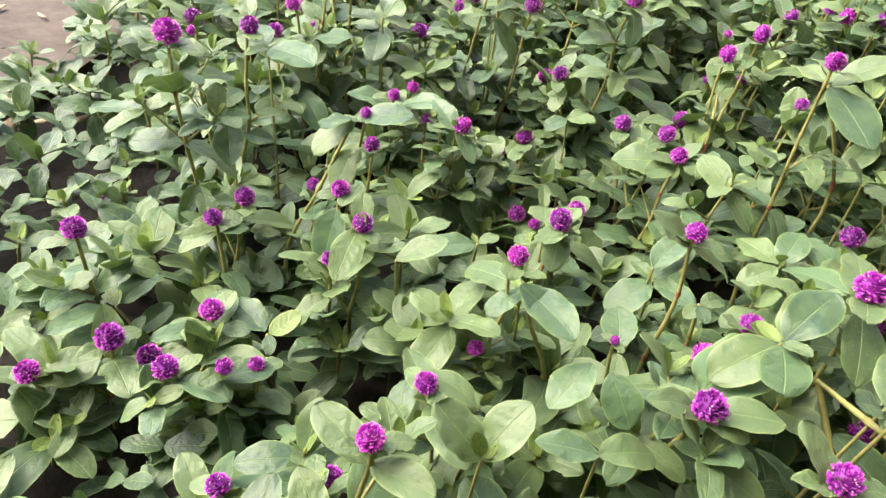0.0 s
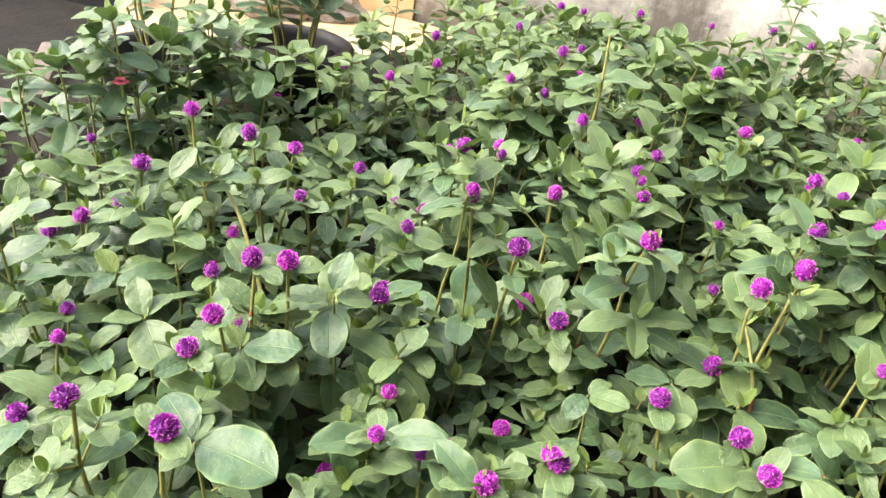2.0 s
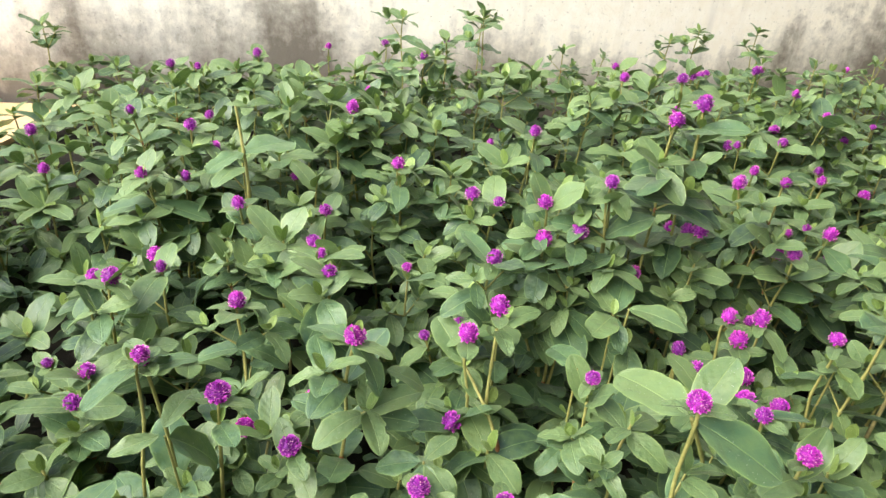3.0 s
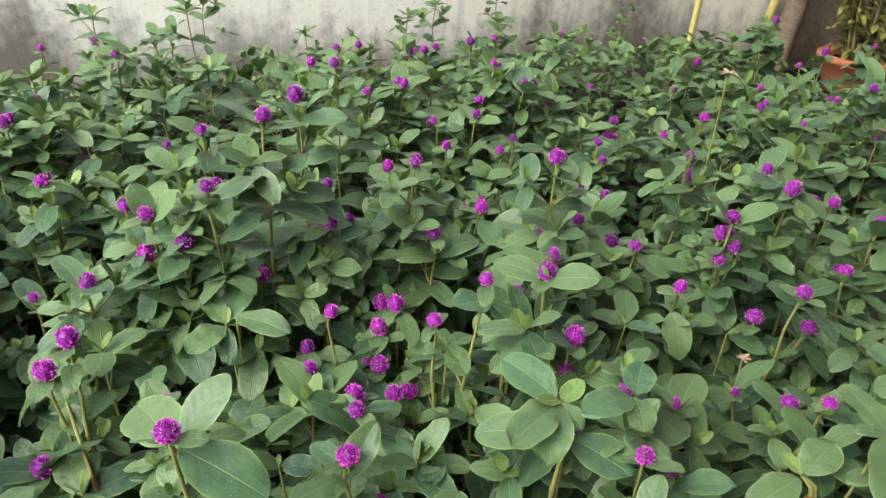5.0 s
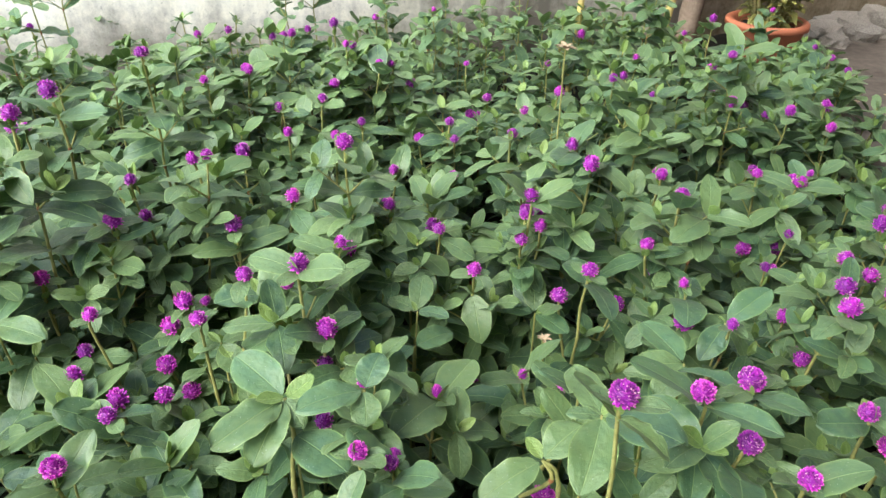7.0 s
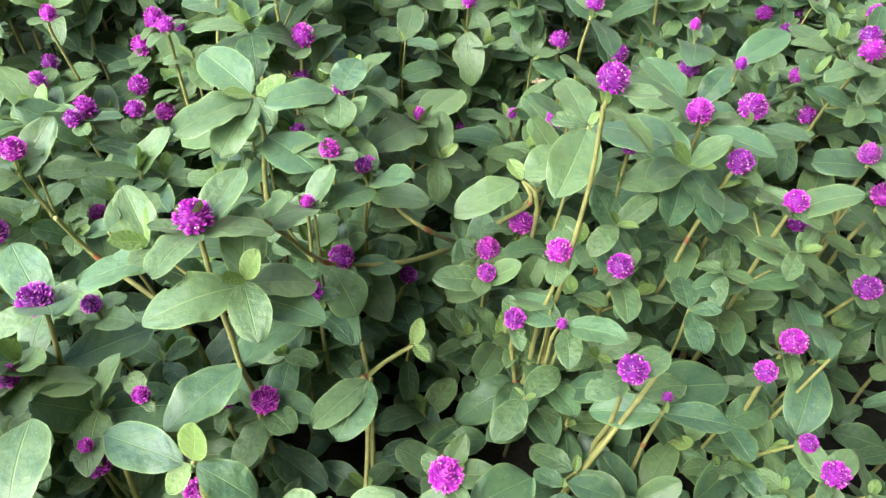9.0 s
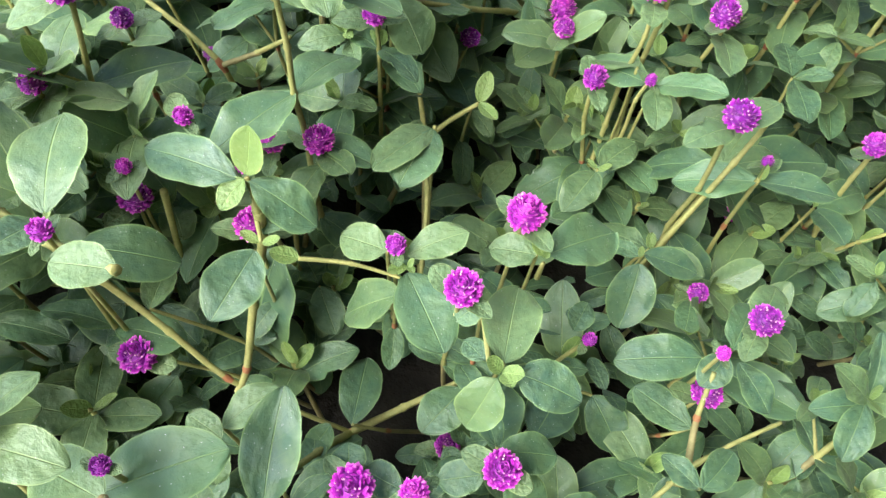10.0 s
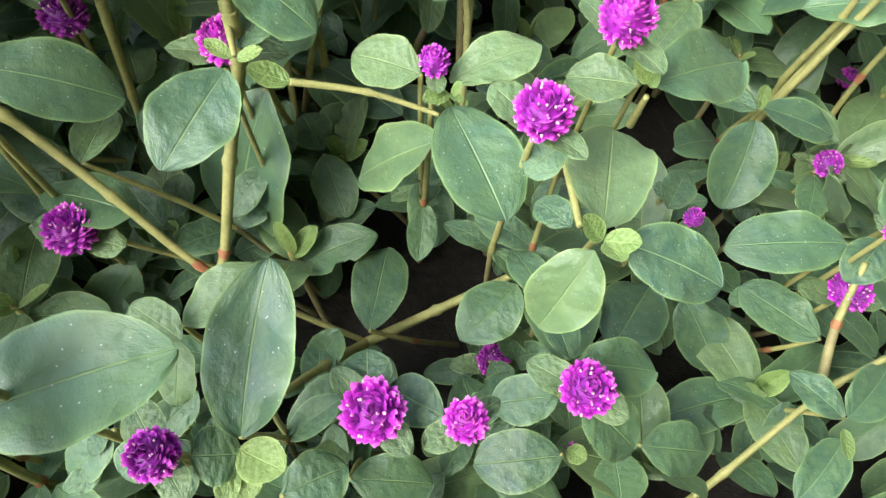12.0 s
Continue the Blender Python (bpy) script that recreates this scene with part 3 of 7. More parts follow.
def bract_ball(bm, count, tall, seed):
    """A globe of overlapping pointed papery bracts, 1 in radius."""
    rnd = random.Random(seed)
    bmesh.ops.create_uvsphere(bm, u_segments=10, v_segments=7, radius=0.80, matrix=Matrix.Diagonal((1, 1, tall, 1)))
    golden = math.pi * (3 - math.sqrt(5))
    for i in range(count):
        z = 1 - 2 * (i + 0.3) / count
        if z < -0.9:
            continue
        r, a = math.sqrt(max(0, 1 - z * z)), i * golden + rnd.uniform(-0.22, 0.22)
        out = Vector((r * math.cos(a), r * math.sin(a), z))
        rising = (Vector((0, 0, 1)) - out * z)
        rising = rising.normalized() if rising.length > 0.05 else Vector((1, 0, 0))
        spin = rnd.uniform(-0.35, 0.35)
        around = (out.cross(rising) * math.cos(spin) + rising * math.sin(spin)).normalized()
        way = (out + rising * (0.45 + rnd.uniform(-0.15, 0.25))).normalized()
        face = around.cross(way).normalized()
        wide, reach = rnd.uniform(0.13, 0.19), rnd.uniform(0.86, 1.14)
        base, tip = out * 0.58, out * 0.58 + way * 0.54 * reach
        mid = out * 0.58 + way * 0.32 * reach
        pts = [base, mid - around * wide, mid.lerp(tip, 0.6) - around * wide * 0.62, tip, mid.lerp(tip, 0.6) + around * wide * 0.62, mid + around * wide]
        vs = [bm.verts.new((p.x, p.y, p.z * tall)) for p in pts]
        for flip in (1, -1):
            k = mid + face * 0.05 * flip
            keel = bm.verts.new((k.x, k.y, k.z * tall))
            for n in range(6):
                q = (vs[n], vs[(n + 1) % 6], keel)
                bm.faces.new(q if flip > 0 else q[::-1])


def floret_tips(bm, count, tall, seed):
    """Tiny pale floret tips that peep out between the bracts."""
    rnd = random.Random(seed)
    for _ in range(count):
        z, a = rnd.uniform(-0.45, 0.95), rnd.uniform(0, math.tau)
        r = math.sqrt(1 - z * z)
        out = Vector((r * math.cos(a), r * math.sin(a), z))
        turn = out.to_track_quat("Z", "Y").to_matrix().to_4x4()
        s = rnd.uniform(0.035, 0.075)
        at = Vector((out.x, out.y, out.z * tall)) * rnd.uniform(0.95, 1.01)
        bmesh.ops.create_cone(bm, cap_ends=True, segments=5, radius1=s, radius2=s * 0.5, depth=0.10, matrix=Matrix.Translation(at) @ turn)


def head_set(bracts, tall, tips, seed):
    """The bracts and the floret tips as two meshes, and both joined in one."""
    a, b, c = bmesh.new(), bmesh.new(), bmesh.new()
    bract_ball(a, bracts, tall, seed)
    floret_tips(b, tips, tall, seed + 20)
    bract_ball(c, bracts // 2, tall, seed)
    first = len(c.faces)
    floret_tips(c, tips // 2, tall, seed + 20)
    c.faces.ensure_lookup_table()
    for f in c.faces[first:]:
        f.material_index = 1
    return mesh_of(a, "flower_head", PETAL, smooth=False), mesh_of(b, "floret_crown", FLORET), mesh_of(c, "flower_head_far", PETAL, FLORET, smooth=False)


HEADS = [head_set(n, t, c, 50 + i) for i, (n, t, c) in enumerate(((150, 0.92, 34), (130, 1.02, 24), (140, 0.86, 44), (80, 1.10, 4)))]


def aimed(base, way, up, length, wide=1.0):
    """The pose of a leaf that grows from base along way, with its upper side towards up."""
    y = way.normalized()
    x = y.cross(up)
    x = x.normalized() if x.length > 1e-3 else y.orthogonal().normalized()
    z = x.cross(y)
    m = Matrix((x * length * wide, y * length, z * length)).transposed().to_4x4()
    m.translation = base
    return m


UP = Vector((0, 0, 1))


TAKEN = []


def free(p, room):
    """Whether no branch of another plant spreads its leaves at p or below it."""
    return not any((p.x - q.x) ** 2 + (p.y - q.y) ** 2 < room * room and p.z > max(q.z - 0.045, 0.09) for q in TAKEN)


class Plant:
    """A bushy plant: stems, opposite leaves in crossed pairs, and flower heads."""

    def __init__(self, x, y, seed, label="", single=True, bulk=None):
        self.rnd = random.Random(seed)
        self.at = Vector((x, y, 0)) if bulk is None else Vector((0, 0, 0))
        self.single = single and bulk is None
        self.foot = Vector((x, y, 0))
        self.bulk = bulk or Bulk()
        self.own = bulk is None
        if self.own:
            self.thing = tagged(new("globe_amaranth"), label, "flowering plant", "globe amaranth plants in the bed")
            self.thing.location = self.at

    def leaf(self, base, way, up, length, young=False, wide=1.0, form=None):
        rnd = self.rnd
        age = int(young)
        kind = rnd.randrange(3 if age == 1 else 8) if form is None else form
        m = aimed(base - self.at, way, up, length, wide * rnd.uniform(0.92, 1.08))
        if self.single:
            part("leaf", (LEAVES, YOUNG, LEAVES_MID)[age][kind], self.thing, m)
        else:
            self.bulk.add((COARSE_YOUNG if age == 1 else COARSE)[kind], m, (0, 1, 5)[age])

    def stem(self, points, thick=0.0019, joints=(), woody=True, redden=()):
        pts, rad, idx = [], [], []
        n = len(points)
        red = [i for i in joints if self.rnd.random() < 0.22] + list(redden)
        for i in range(n - 1):
            p0, p1, p2, p3 = points[max(i - 1, 0)], points[i], points[i + 1], points[min(i + 2, n - 1)]
            for k, t in enumerate((0.0, 0.07, 0.36, 0.66, 0.93)):
                q = 0.5 * (2 * p1 + (p2 - p0) * t + (2 * p0 - 5 * p1 + 4 * p2 - p3) * t * t + (3 * p1 - p0 - 3 * p2 + p3) * t ** 3)
                pts.append(q - self.at)
                rad.append(thick * (1.15 - 0.45 * (i + t) / (n - 1)) * (1.35 if k == 0 and i > 0 else 1.0))
                idx.append(1 if (k == 0 and i in red) or (k == 4 and i + 1 in red) else (2 if i == 0 and woody else 0))
        pts += [points[-1] - self.at] * 2
        rad += [thick * 0.7, 0.00005]
        idx.append(idx[-1])
        pts.insert(0, pts[0])
        rad.insert(0, 0.00005)
        idx.insert(0, idx[0])
        sides = 7 if self.single else 5
        piece = tube_arrays(pts, rad, sides)
        if self.single:
            b = Bulk()
            b.add(piece, None, np.repeat(idx, sides))
            part("stem", b.mesh("stem", STEM, NODE_RED, STEM_WOODY), self.thing)
        else:
            self.bulk.add(piece, None, np.repeat(idx, sides) + 2)

    def pair(self, at, along, turn, length, lift, young=False, droop=0.0):
        """Two opposite leaves at a joint."""
        rnd = self.rnd
        side = Vector((math.cos(turn), math.sin(turn), 0))
        side = (side - along * side.dot(along)).normalized()
        for s in (1, -1):
            a = radians(lift + rnd.uniform(-26, 34))
            way = side * s * math.cos(a) + along * math.sin(a)
            way = (way + Vector((rnd.uniform(-0.14, 0.14), rnd.uniform(-0.14, 0.14), -droop))).normalized()
            up = (along + UP * 1.1 + Vector((rnd.uniform(-0.8, 0.8), rnd.uniform(-0.8, 0.8), 0))).normalized()
            self.leaf(at, way, up, length * rnd.uniform(0.84, 1.14), young)

    def rosette(self, at, along, size, turn):
        """The tip of a shoot: two crossed pairs and a small young pair in the middle."""
        self.pair(at - along * 0.006, along, turn, size, 10, self.rnd.choice((0, 2)))
        self.pair(at, along, turn + math.pi / 2, size * 0.84, 26, 2)
        self.pair(at + along * 0.004, along, turn + 0.3, size * 0.40, 45, True)

    def head(self, at, radius, along, turn=None, bracts=(2.0, 3.1)):
        rnd = self.rnd
        petals, crown, joined = HEADS[3] if radius < 0.0075 else rnd.choice(HEADS[:3])
        turn_q = (along + Vector((rnd.uniform(-0.2, 0.2), rnd.uniform(-0.2, 0.2), 0.2))).to_track_quat("Z", "Y").to_matrix().to_4x4()
        m = Matrix.Translation(at - self.at) @ turn_q @ pose(0, 0, 0, 0, 0, rnd.uniform(0, 360)) @ Matrix.Scale(radius * 0.87, 4)
        h = part("flower_head", petals if self.single else joined, self.thing, m)
        if self.single:
            part("floret_crown", crown, h, None, "pale pink floret tips")
        a = rnd.uniform(0, math.pi) if turn is None else turn
        side = Vector((math.cos(a), math.sin(a), 0))
        for s in (1, -1):
            self.leaf(at - along * radius * 0.95, (side * s * 0.9 + along * 0.25).normalized(), along, radius * rnd.uniform(*bracts), 2, 1.1)

    def shoot(self, tip, radius=0.0, size=0.05, side_shoots=2, stalk=None, top_pair=True, turn=None):
        """A stem from the ground to a tip, which bears a head (radius over 0) or a rosette."""
        rnd = self.rnd
        tip = Vector(tip)
        foot = self.foot + Vector((rnd.uniform(-0.02, 0.02), rnd.uniform(-0.02, 0.02), 0))
        lean = Vector((foot.x, foot.y, 0)) - Vector((tip.x, tip.y, 0))
        if lean.length > 0.08:
            foot = Vector((tip.x, tip.y, 0)) + lean.normalized() * 0.08
        stalk = stalk or (rnd.uniform(0.008, 0.022) if rnd.random() < 0.7 else rnd.uniform(0.026, 0.045))
        joints, z = [], tip.z - (stalk if radius else 0.0)
        while z > 0.03:
            joints.append(z)
            z -= rnd.uniform(0.036, 0.058)
        points = [foot]
        for z in reversed(joints):
            k = (z / tip.z) ** 0.75
            points.append(Vector((foot.x + (tip.x - foot.x) * k + rnd.uniform(-0.0035, 0.0035), foot.y + (tip.y - foot.y) * k + rnd.uniform(-0.0035, 0.0035), z)))
        while not radius and len(points) > 2 and not free(points[-1], 0.036):
            points.pop()
        points.append(tip if radius else points[-1] + Vector((rnd.uniform(-0.002, 0.002), rnd.uniform(-0.002, 0.002), 0.006)))
        self.stem(points, 0.0018 if radius < 0.009 else 0.0021, tuple(range(1, len(points) - 2)))
        turn = rnd.uniform(0, math.pi) if turn is None else turn
        order = list(reversed(range(1, len(points) - 1)))
        for n, i in enumerate(order):
            p = points[i]
            along = (points[i + 1] - points[i - 1]).normalized()
            if not free(p, 0.018 if n == 0 and radius else 0.036):
                continue
            if n == 0 and not radius:
                self.rosette(p, along, size, turn)
            elif n == 0:
                if top_pair:
                    self.pair(p, along, turn, size * rnd.uniform(0.78, 1.0), rnd.uniform(-5, 30), rnd.choice((0, 2, 2)))
                self.pair(p + along * 0.003, along, turn + math.pi / 2, size * 0.3, 55, True)
            else:
                self.pair(p, along, turn, size * rnd.uniform(0.9, 1.15), rnd.uniform(-5, 20), False, 0.05 * n)
                if n <= side_shoots:
                    for a in (turn, turn + math.pi)[: rnd.randint(1, 2)]:
                        out = Vector((math.cos(a), math.sin(a), rnd.uniform(0.6, 1.2))).normalized()
                        end = p + out * rnd.uniform(0.025, 0.05)
                        self.stem([p, p + out * 0.012, end], 0.0012, (), False)
                        self.rosette(end, (out + UP).normalized(), size * rnd.uniform(0.65, 0.95), a + 0.8)
            turn += math.pi / 2 + rnd.uniform(-0.25, 0.25)
        if radius:
            self.head(tip, radius, (points[-1] - points[-2]).normalized())

    def between(self, base, tip, ratio, young=False):
        """A leaf from base to tip, that wide for its length."""
        base, tip = Vector(base), Vector(tip)
        way = tip - base
        if not young and base.z > 0.15 and self.rnd.random() < 0.4:
            young = 2
        lift = Vector((self.rnd.uniform(-0.12, 0.12), self.rnd.uniform(-0.12, 0.12) - 0.18, 1))
        kind = self.rnd.randrange(3) if int(young) == 1 else self.rnd.choice((0, 1, 4, 7))
        self.leaf(base, way, lift, way.length, young, ratio / (YOUNG_FORMS if int(young) == 1 else LEAF_FORMS)[kind][0], kind)
        TAKEN.append((base + tip) / 2)

    def rise(self, top):
        """A stem from the ground up to a joint, with a leaf pair below it."""
        top = Vector(top)
        foot = Vector((top.x * 0.7 + self.foot.x * 0.3, top.y * 0.7 + self.foot.y * 0.3 + 0.01, 0))
        middle = foot.lerp(top, 0.5) + Vector((self.rnd.uniform(-0.006, 0.006), self.rnd.uniform(-0.006, 0.006), 0.01))
        self.stem([foot, middle, top], 0.0015, (1,))
        if middle.z > 0.05:
            self.pair(middle, UP, self.rnd.uniform(0, math.pi), 0.028 if self.thing["label"] == CLOSE else 0.042, 5)

    def dry_head(self, at, radius):
        """A withered head of spread straw-coloured bracts."""
        for k in range(9):
            a = k * 2.4
            way = Vector((math.cos(a), math.sin(a), 0.15 + 0.1 * k))
            part("dry_bract", DRY_BRACT, self.thing, aimed(at - self.at, way, UP, radius * self.rnd.uniform(0.8, 1.3)), "withered straw-brown bract")

    def done(self):
        if self.own and self.bulk.count:
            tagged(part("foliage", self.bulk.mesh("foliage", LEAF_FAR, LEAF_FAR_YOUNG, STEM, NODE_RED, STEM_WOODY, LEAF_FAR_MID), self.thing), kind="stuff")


NEAR_EDGE, FAR_SIDE = 0.56, 0.72
FLOWERING = "bushy globe amaranth with magenta heads and grey-green leaves"
LEAFY = "leafy globe amaranth shoot with grey-green paired leaves"
HEAD_SPOTS = []
plant_count = 0


def bare_plant(*heads):
    """Heads on long stalks, with leaves only low down."""
    global plant_count
    plant_count += 1
    x, y = sum(h[0] for h in heads) / len(heads), sum(h[1] for h in heads) / len(heads)
    p = Plant(x, y, 1000 + plant_count, FLOWERING)
    for hx, hy, hz, r in heads:
        HEAD_SPOTS.append((hx, hy, hz))
        foot = Vector((hx * 0.8 + x * 0.2, hy * 0.8 + y * 0.2 + 0.015, 0))
        tip = Vector((hx, hy, hz))
        middle = foot.lerp(tip, 0.45) + Vector((p.rnd.uniform(-0.008, 0.008), p.rnd.uniform(-0.008, 0.008), 0))
        p.stem([foot, middle, tip], 0.0017, (1,))
        p.pair(middle, UP, p.rnd.uniform(0, math.pi), 0.027, 0)
        p.head(tip, r / 1000, (tip - middle).normalized(), None, (1.6, 2.3))
    p.done()


def flowering_plant(*heads):
    """A plant under its flower heads, each given as x, y, z and radius in millimetres."""
    global plant_count
    plant_count += 1
    x, y = sum(h[0] for h in heads) / len(heads), sum(h[1] for h in heads) / len(heads)
    p = Plant(x, y, 1000 + plant_count, FLOWERING, y < NEAR_EDGE and abs(x) < FAR_SIDE)
    for hx, hy, hz, r in heads:
        HEAD_SPOTS.append((hx, hy, hz))
        p.shoot((hx, hy, hz), r / 1000, p.rnd.uniform(0.042, 0.060) if hy < 0.45 else p.rnd.uniform(0.049, 0.068), side_shoots=2)
    p.done()


# the plants that the camera comes down to
CLOSE = "globe amaranth branch with broad speckled leaves and yellow-green shoot tips"
p = Plant(0.24, 0.26, 9000, CLOSE)
p.between((0.2170, 0.2240, 0.1880), (0.1900, 0.2320, 0.1900), 0.72)
p.between((0.2280, 0.2220, 0.1880), (0.2600, 0.2350, 0.2000), 0.55, 2)
p.between((0.2290, 0.2130, 0.1840), (0.2510, 0.1700, 0.1780), 0.66)
p.between((0.2260, 0.2060, 0.1720), (0.1900, 0.2070, 0.1400), 0.56)
p.between((0.2280, 0.2140, 0.1900), (0.2180, 0.2080, 0.1920), 0.60, True)
p.between((0.2290, 0.2140, 0.1900), (0.2340, 0.2150, 0.1950), 0.60, True)
p.between((0.2290, 0.2150, 0.1900), (0.2320, 0.2080, 0.1900), 0.60, True)
p.rise((0.2170, 0.2240, 0.1880))
p.done()
p = Plant(0.3, 0.17, 9001, CLOSE)
p.between((0.2790, 0.1560, 0.2000), (0.2890, 0.2110, 0.1880), 0.48, 2)
p.between((0.2860, 0.1520, 0.1990), (0.3180, 0.1420, 0.1980), 0.70)
p.between((0.2760, 0.1490, 0.1990), (0.2640, 0.1320, 0.1660), 0.60, 2)
p.between((0.2710, 0.1620, 0.1900), (0.2600, 0.1740, 0.1880), 0.70)
p.between((0.2780, 0.1505, 0.2030), (0.2885, 0.1465, 0.2070), 0.75, True)
p.between((0.2775, 0.1505, 0.2030), (0.2695, 0.1560, 0.2080), 0.70, True)
p.between((0.2790, 0.1500, 0.2030), (0.2815, 0.1405, 0.2070), 0.75, True)
p.between((0.2700, 0.1930, 0.1950), (0.2560, 0.1850, 0.1860), 0.75)
p.rise((0.2790, 0.1560, 0.2000))
p.rise((0.2700, 0.1930, 0.1950))
p.done()
p = Plant(0.3, 0.27, 9002, CLOSE)
p.between((0.3010, 0.2300, 0.1850), (0.2740, 0.2360, 0.1800), 0.64)
p.between((0.3080, 0.2310, 0.1850), (0.3520, 0.2580, 0.1780), 0.64)
p.between((0.3040, 0.2280, 0.1880), (0.2980, 0.2350, 0.1950), 0.60, True)
p.between((0.3050, 0.2260, 0.1880), (0.3060, 0.2290, 0.1950), 0.50, True)
p.rise((0.3010, 0.2300, 0.1850))
p.done()
p = Plant(0.15, 0.28, 9003, CLOSE)
p.between((0.1460, 0.2170, 0.1900), (0.1310, 0.1770, 0.1840), 0.66)
p.between((0.1470, 0.2500, 0.1400), (0.1190, 0.2080, 0.0600), 0.56)
p.between((0.1490, 0.2280, 0.1900), (0.1600, 0.2490, 0.1950), 0.62)
p.between((0.1700, 0.2140, 0.1900), (0.1550, 0.2150, 0.1920), 0.60, True)
p.between((0.1480, 0.2210, 0.1920), (0.1380, 0.2260, 0.1950), 0.50, True)
p.between((0.1500, 0.2210, 0.1920), (0.1610, 0.2220, 0.1950), 0.50, True)
p.stem([Vector((0.0200, 0.2190, 0.2080)), Vector((0.0620, 0.2040, 0.1700)), Vector((0.0940, 0.1900, 0.1390)), Vector((0.1250, 0.1750, 0.1090)), Vector((0.1600, 0.1690, 0.0790)), Vector((0.1980, 0.1650, 0.0490))], 0.0021, (), False, (3, 4))
p.stem([Vector((0.0200, 0.2190, 0.2080)), Vector((-0.0300, 0.2350, 0.1200)), Vector((-0.0500, 0.2450, 0.0000))], 0.0026, (), True)
p.stem([Vector((0.0780, 0.2700, 0.1660)), Vector((0.0740, 0.2650, 0.1100)), Vector((0.0700, 0.2610, 0.0560)), Vector((0.0690, 0.2560, 0.0000))], 0.0021, (), False, (2,))
p.stem([Vector((0.0700, 0.2610, 0.0560)), Vector((0.0200, 0.2500, 0.0700)), Vector((-0.0300, 0.2440, 0.0850))], 0.0017, (), False)
p.stem([Vector((0.1463, 0.2350, 0.2010)), Vector((0.1470, 0.2300, 0.1810)), Vector((0.1410, 0.2050, 0.1480)), Vector((0.1360, 0.1800, 0.1130)), Vector((0.1300, 0.1700, 0.1000))], 0.0028, (), False, (3,))
p.stem([Vector((0.1700, 0.2140, 0.1900)), Vector((0.1980, 0.2160, 0.1850)), Vector((0.2250, 0.2120, 0.1800))], 0.0013, (), False)
p.stem([Vector((0.1980, 0.1650, 0.0490)), Vector((0.2320, 0.1780, 0.0670)), Vector((0.2670, 0.1910, 0.0860))], 0.0026, (), False, (0,))
p.stem([Vector((0.1980, 0.1650, 0.0490)), Vector((0.1800, 0.1440, 0.0720)), Vector((0.1680, 0.1230, 0.1000))], 0.0024, (), False)
p.stem([Vector((0.2310, 0.3570, 0.1350)), Vector((0.2380, 0.3140, 0.1290)), Vector((0.2380, 0.2700, 0.1000)), Vector((0.2360, 0.2400, 0.0600))], 0.0019, (), False, (0,))
p.stem([Vector((0.1430, 0.2410, 0.2000)), Vector((0.1490, 0.2220, 0.1920))], 0.0017, (), False)
p.rise((0.1460, 0.2170, 0.1900))
p.rise((0.1470, 0.2500, 0.1400))
p.done()
p = Plant(0.09, 0.1, 9004, CLOSE)
p.between((0.1080, 0.0840, 0.2060), (0.1580, 0.1050, 0.2190), 0.58)
p.between((0.1240, 0.0760, 0.2380), (0.0900, 0.0910, 0.2300), 0.66)
p.between((0.1260, 0.0750, 0.2380), (0.1160, 0.0510, 0.2200), 0.70)
p.stem([Vector((0.1240, 0.0760, 0.2380)), Vector((0.1060, 0.0820, 0.2060)), Vector((0.0700, 0.0920, 0.1000)), Vector((0.0500, 0.1000, 0.0000))], 0.0021, (1, 2))
p.done()
p = Plant(0.06, 0.22, 9005, CLOSE)
p.between((0.1070, 0.1660, 0.2500), (0.0770, 0.1690, 0.2500), 0.70)
p.stem([Vector((0.1070, 0.1660, 0.2500)), Vector((0.0620, 0.1900, 0.2300)), Vector((0.0200, 0.2190, 0.2080))], 0.0024, (), False)
p.done()
p = Plant(0.15, 0.12, 9006, CLOSE)
p.between((0.1690, 0.0920, 0.1650), (0.1730, 0.1370, 0.2000), 0.50)
p.between((0.1400, 0.1310, 0.1550), (0.1650, 0.1520, 0.1650), 0.62)
p.between((0.1420, 0.1240, 0.1600), (0.1240, 0.1340, 0.1650), 0.60)
p.between((0.1400, 0.1250, 0.1550), (0.1390, 0.1050, 0.1400), 0.62)
p.between((0.1690, 0.0880, 0.1580), (0.1550, 0.0840, 0.1650), 1.10)
p.between((0.1680, 0.0890, 0.1600), (0.1830, 0.0820, 0.1580), 0.80, True)
p.between((0.1380, 0.0890, 0.1550), (0.1290, 0.0800, 0.1500), 1.00)
p.between((0.1690, 0.0880, 0.1580), (0.1710, 0.0760, 0.1500), 0.70, True)
p.between((0.1660, 0.0860, 0.1580), (0.1640, 0.0740, 0.1500), 0.60, True)
p.between((0.1150, 0.0980, 0.1300), (0.0980, 0.0810, 0.1200), 0.60)
p.between((0.1120, 0.1000, 0.1300), (0.1090, 0.0890, 0.1300), 0.70)
p.between((0.1110, 0.0860, 0.1200), (0.0990, 0.0770, 0.1200), 0.60)
p.rise((0.1690, 0.0920, 0.1650))
p.rise((0.1400, 0.1310, 0.1550))
p.rise((0.1380, 0.0890, 0.1550))
p.rise((0.1150, 0.0980, 0.1300))
p.done()
p = Plant(0.25, 0.15, 9007, CLOSE)
p.between((0.2060, 0.1140, 0.1400), (0.2040, 0.1290, 0.1460), 1.00)
p.between((0.2340, 0.1080, 0.1400), (0.2130, 0.1170, 0.1380), 0.80)
p.between((0.2860, 0.1040, 0.1000), (0.2500, 0.0980, 0.0980), 0.64)
p.between((0.2790, 0.1210, 0.1300), (0.2530, 0.1170, 0.1260), 0.75)
p.between((0.2860, 0.1340, 0.1300), (0.3210, 0.1360, 0.1260), 0.62)
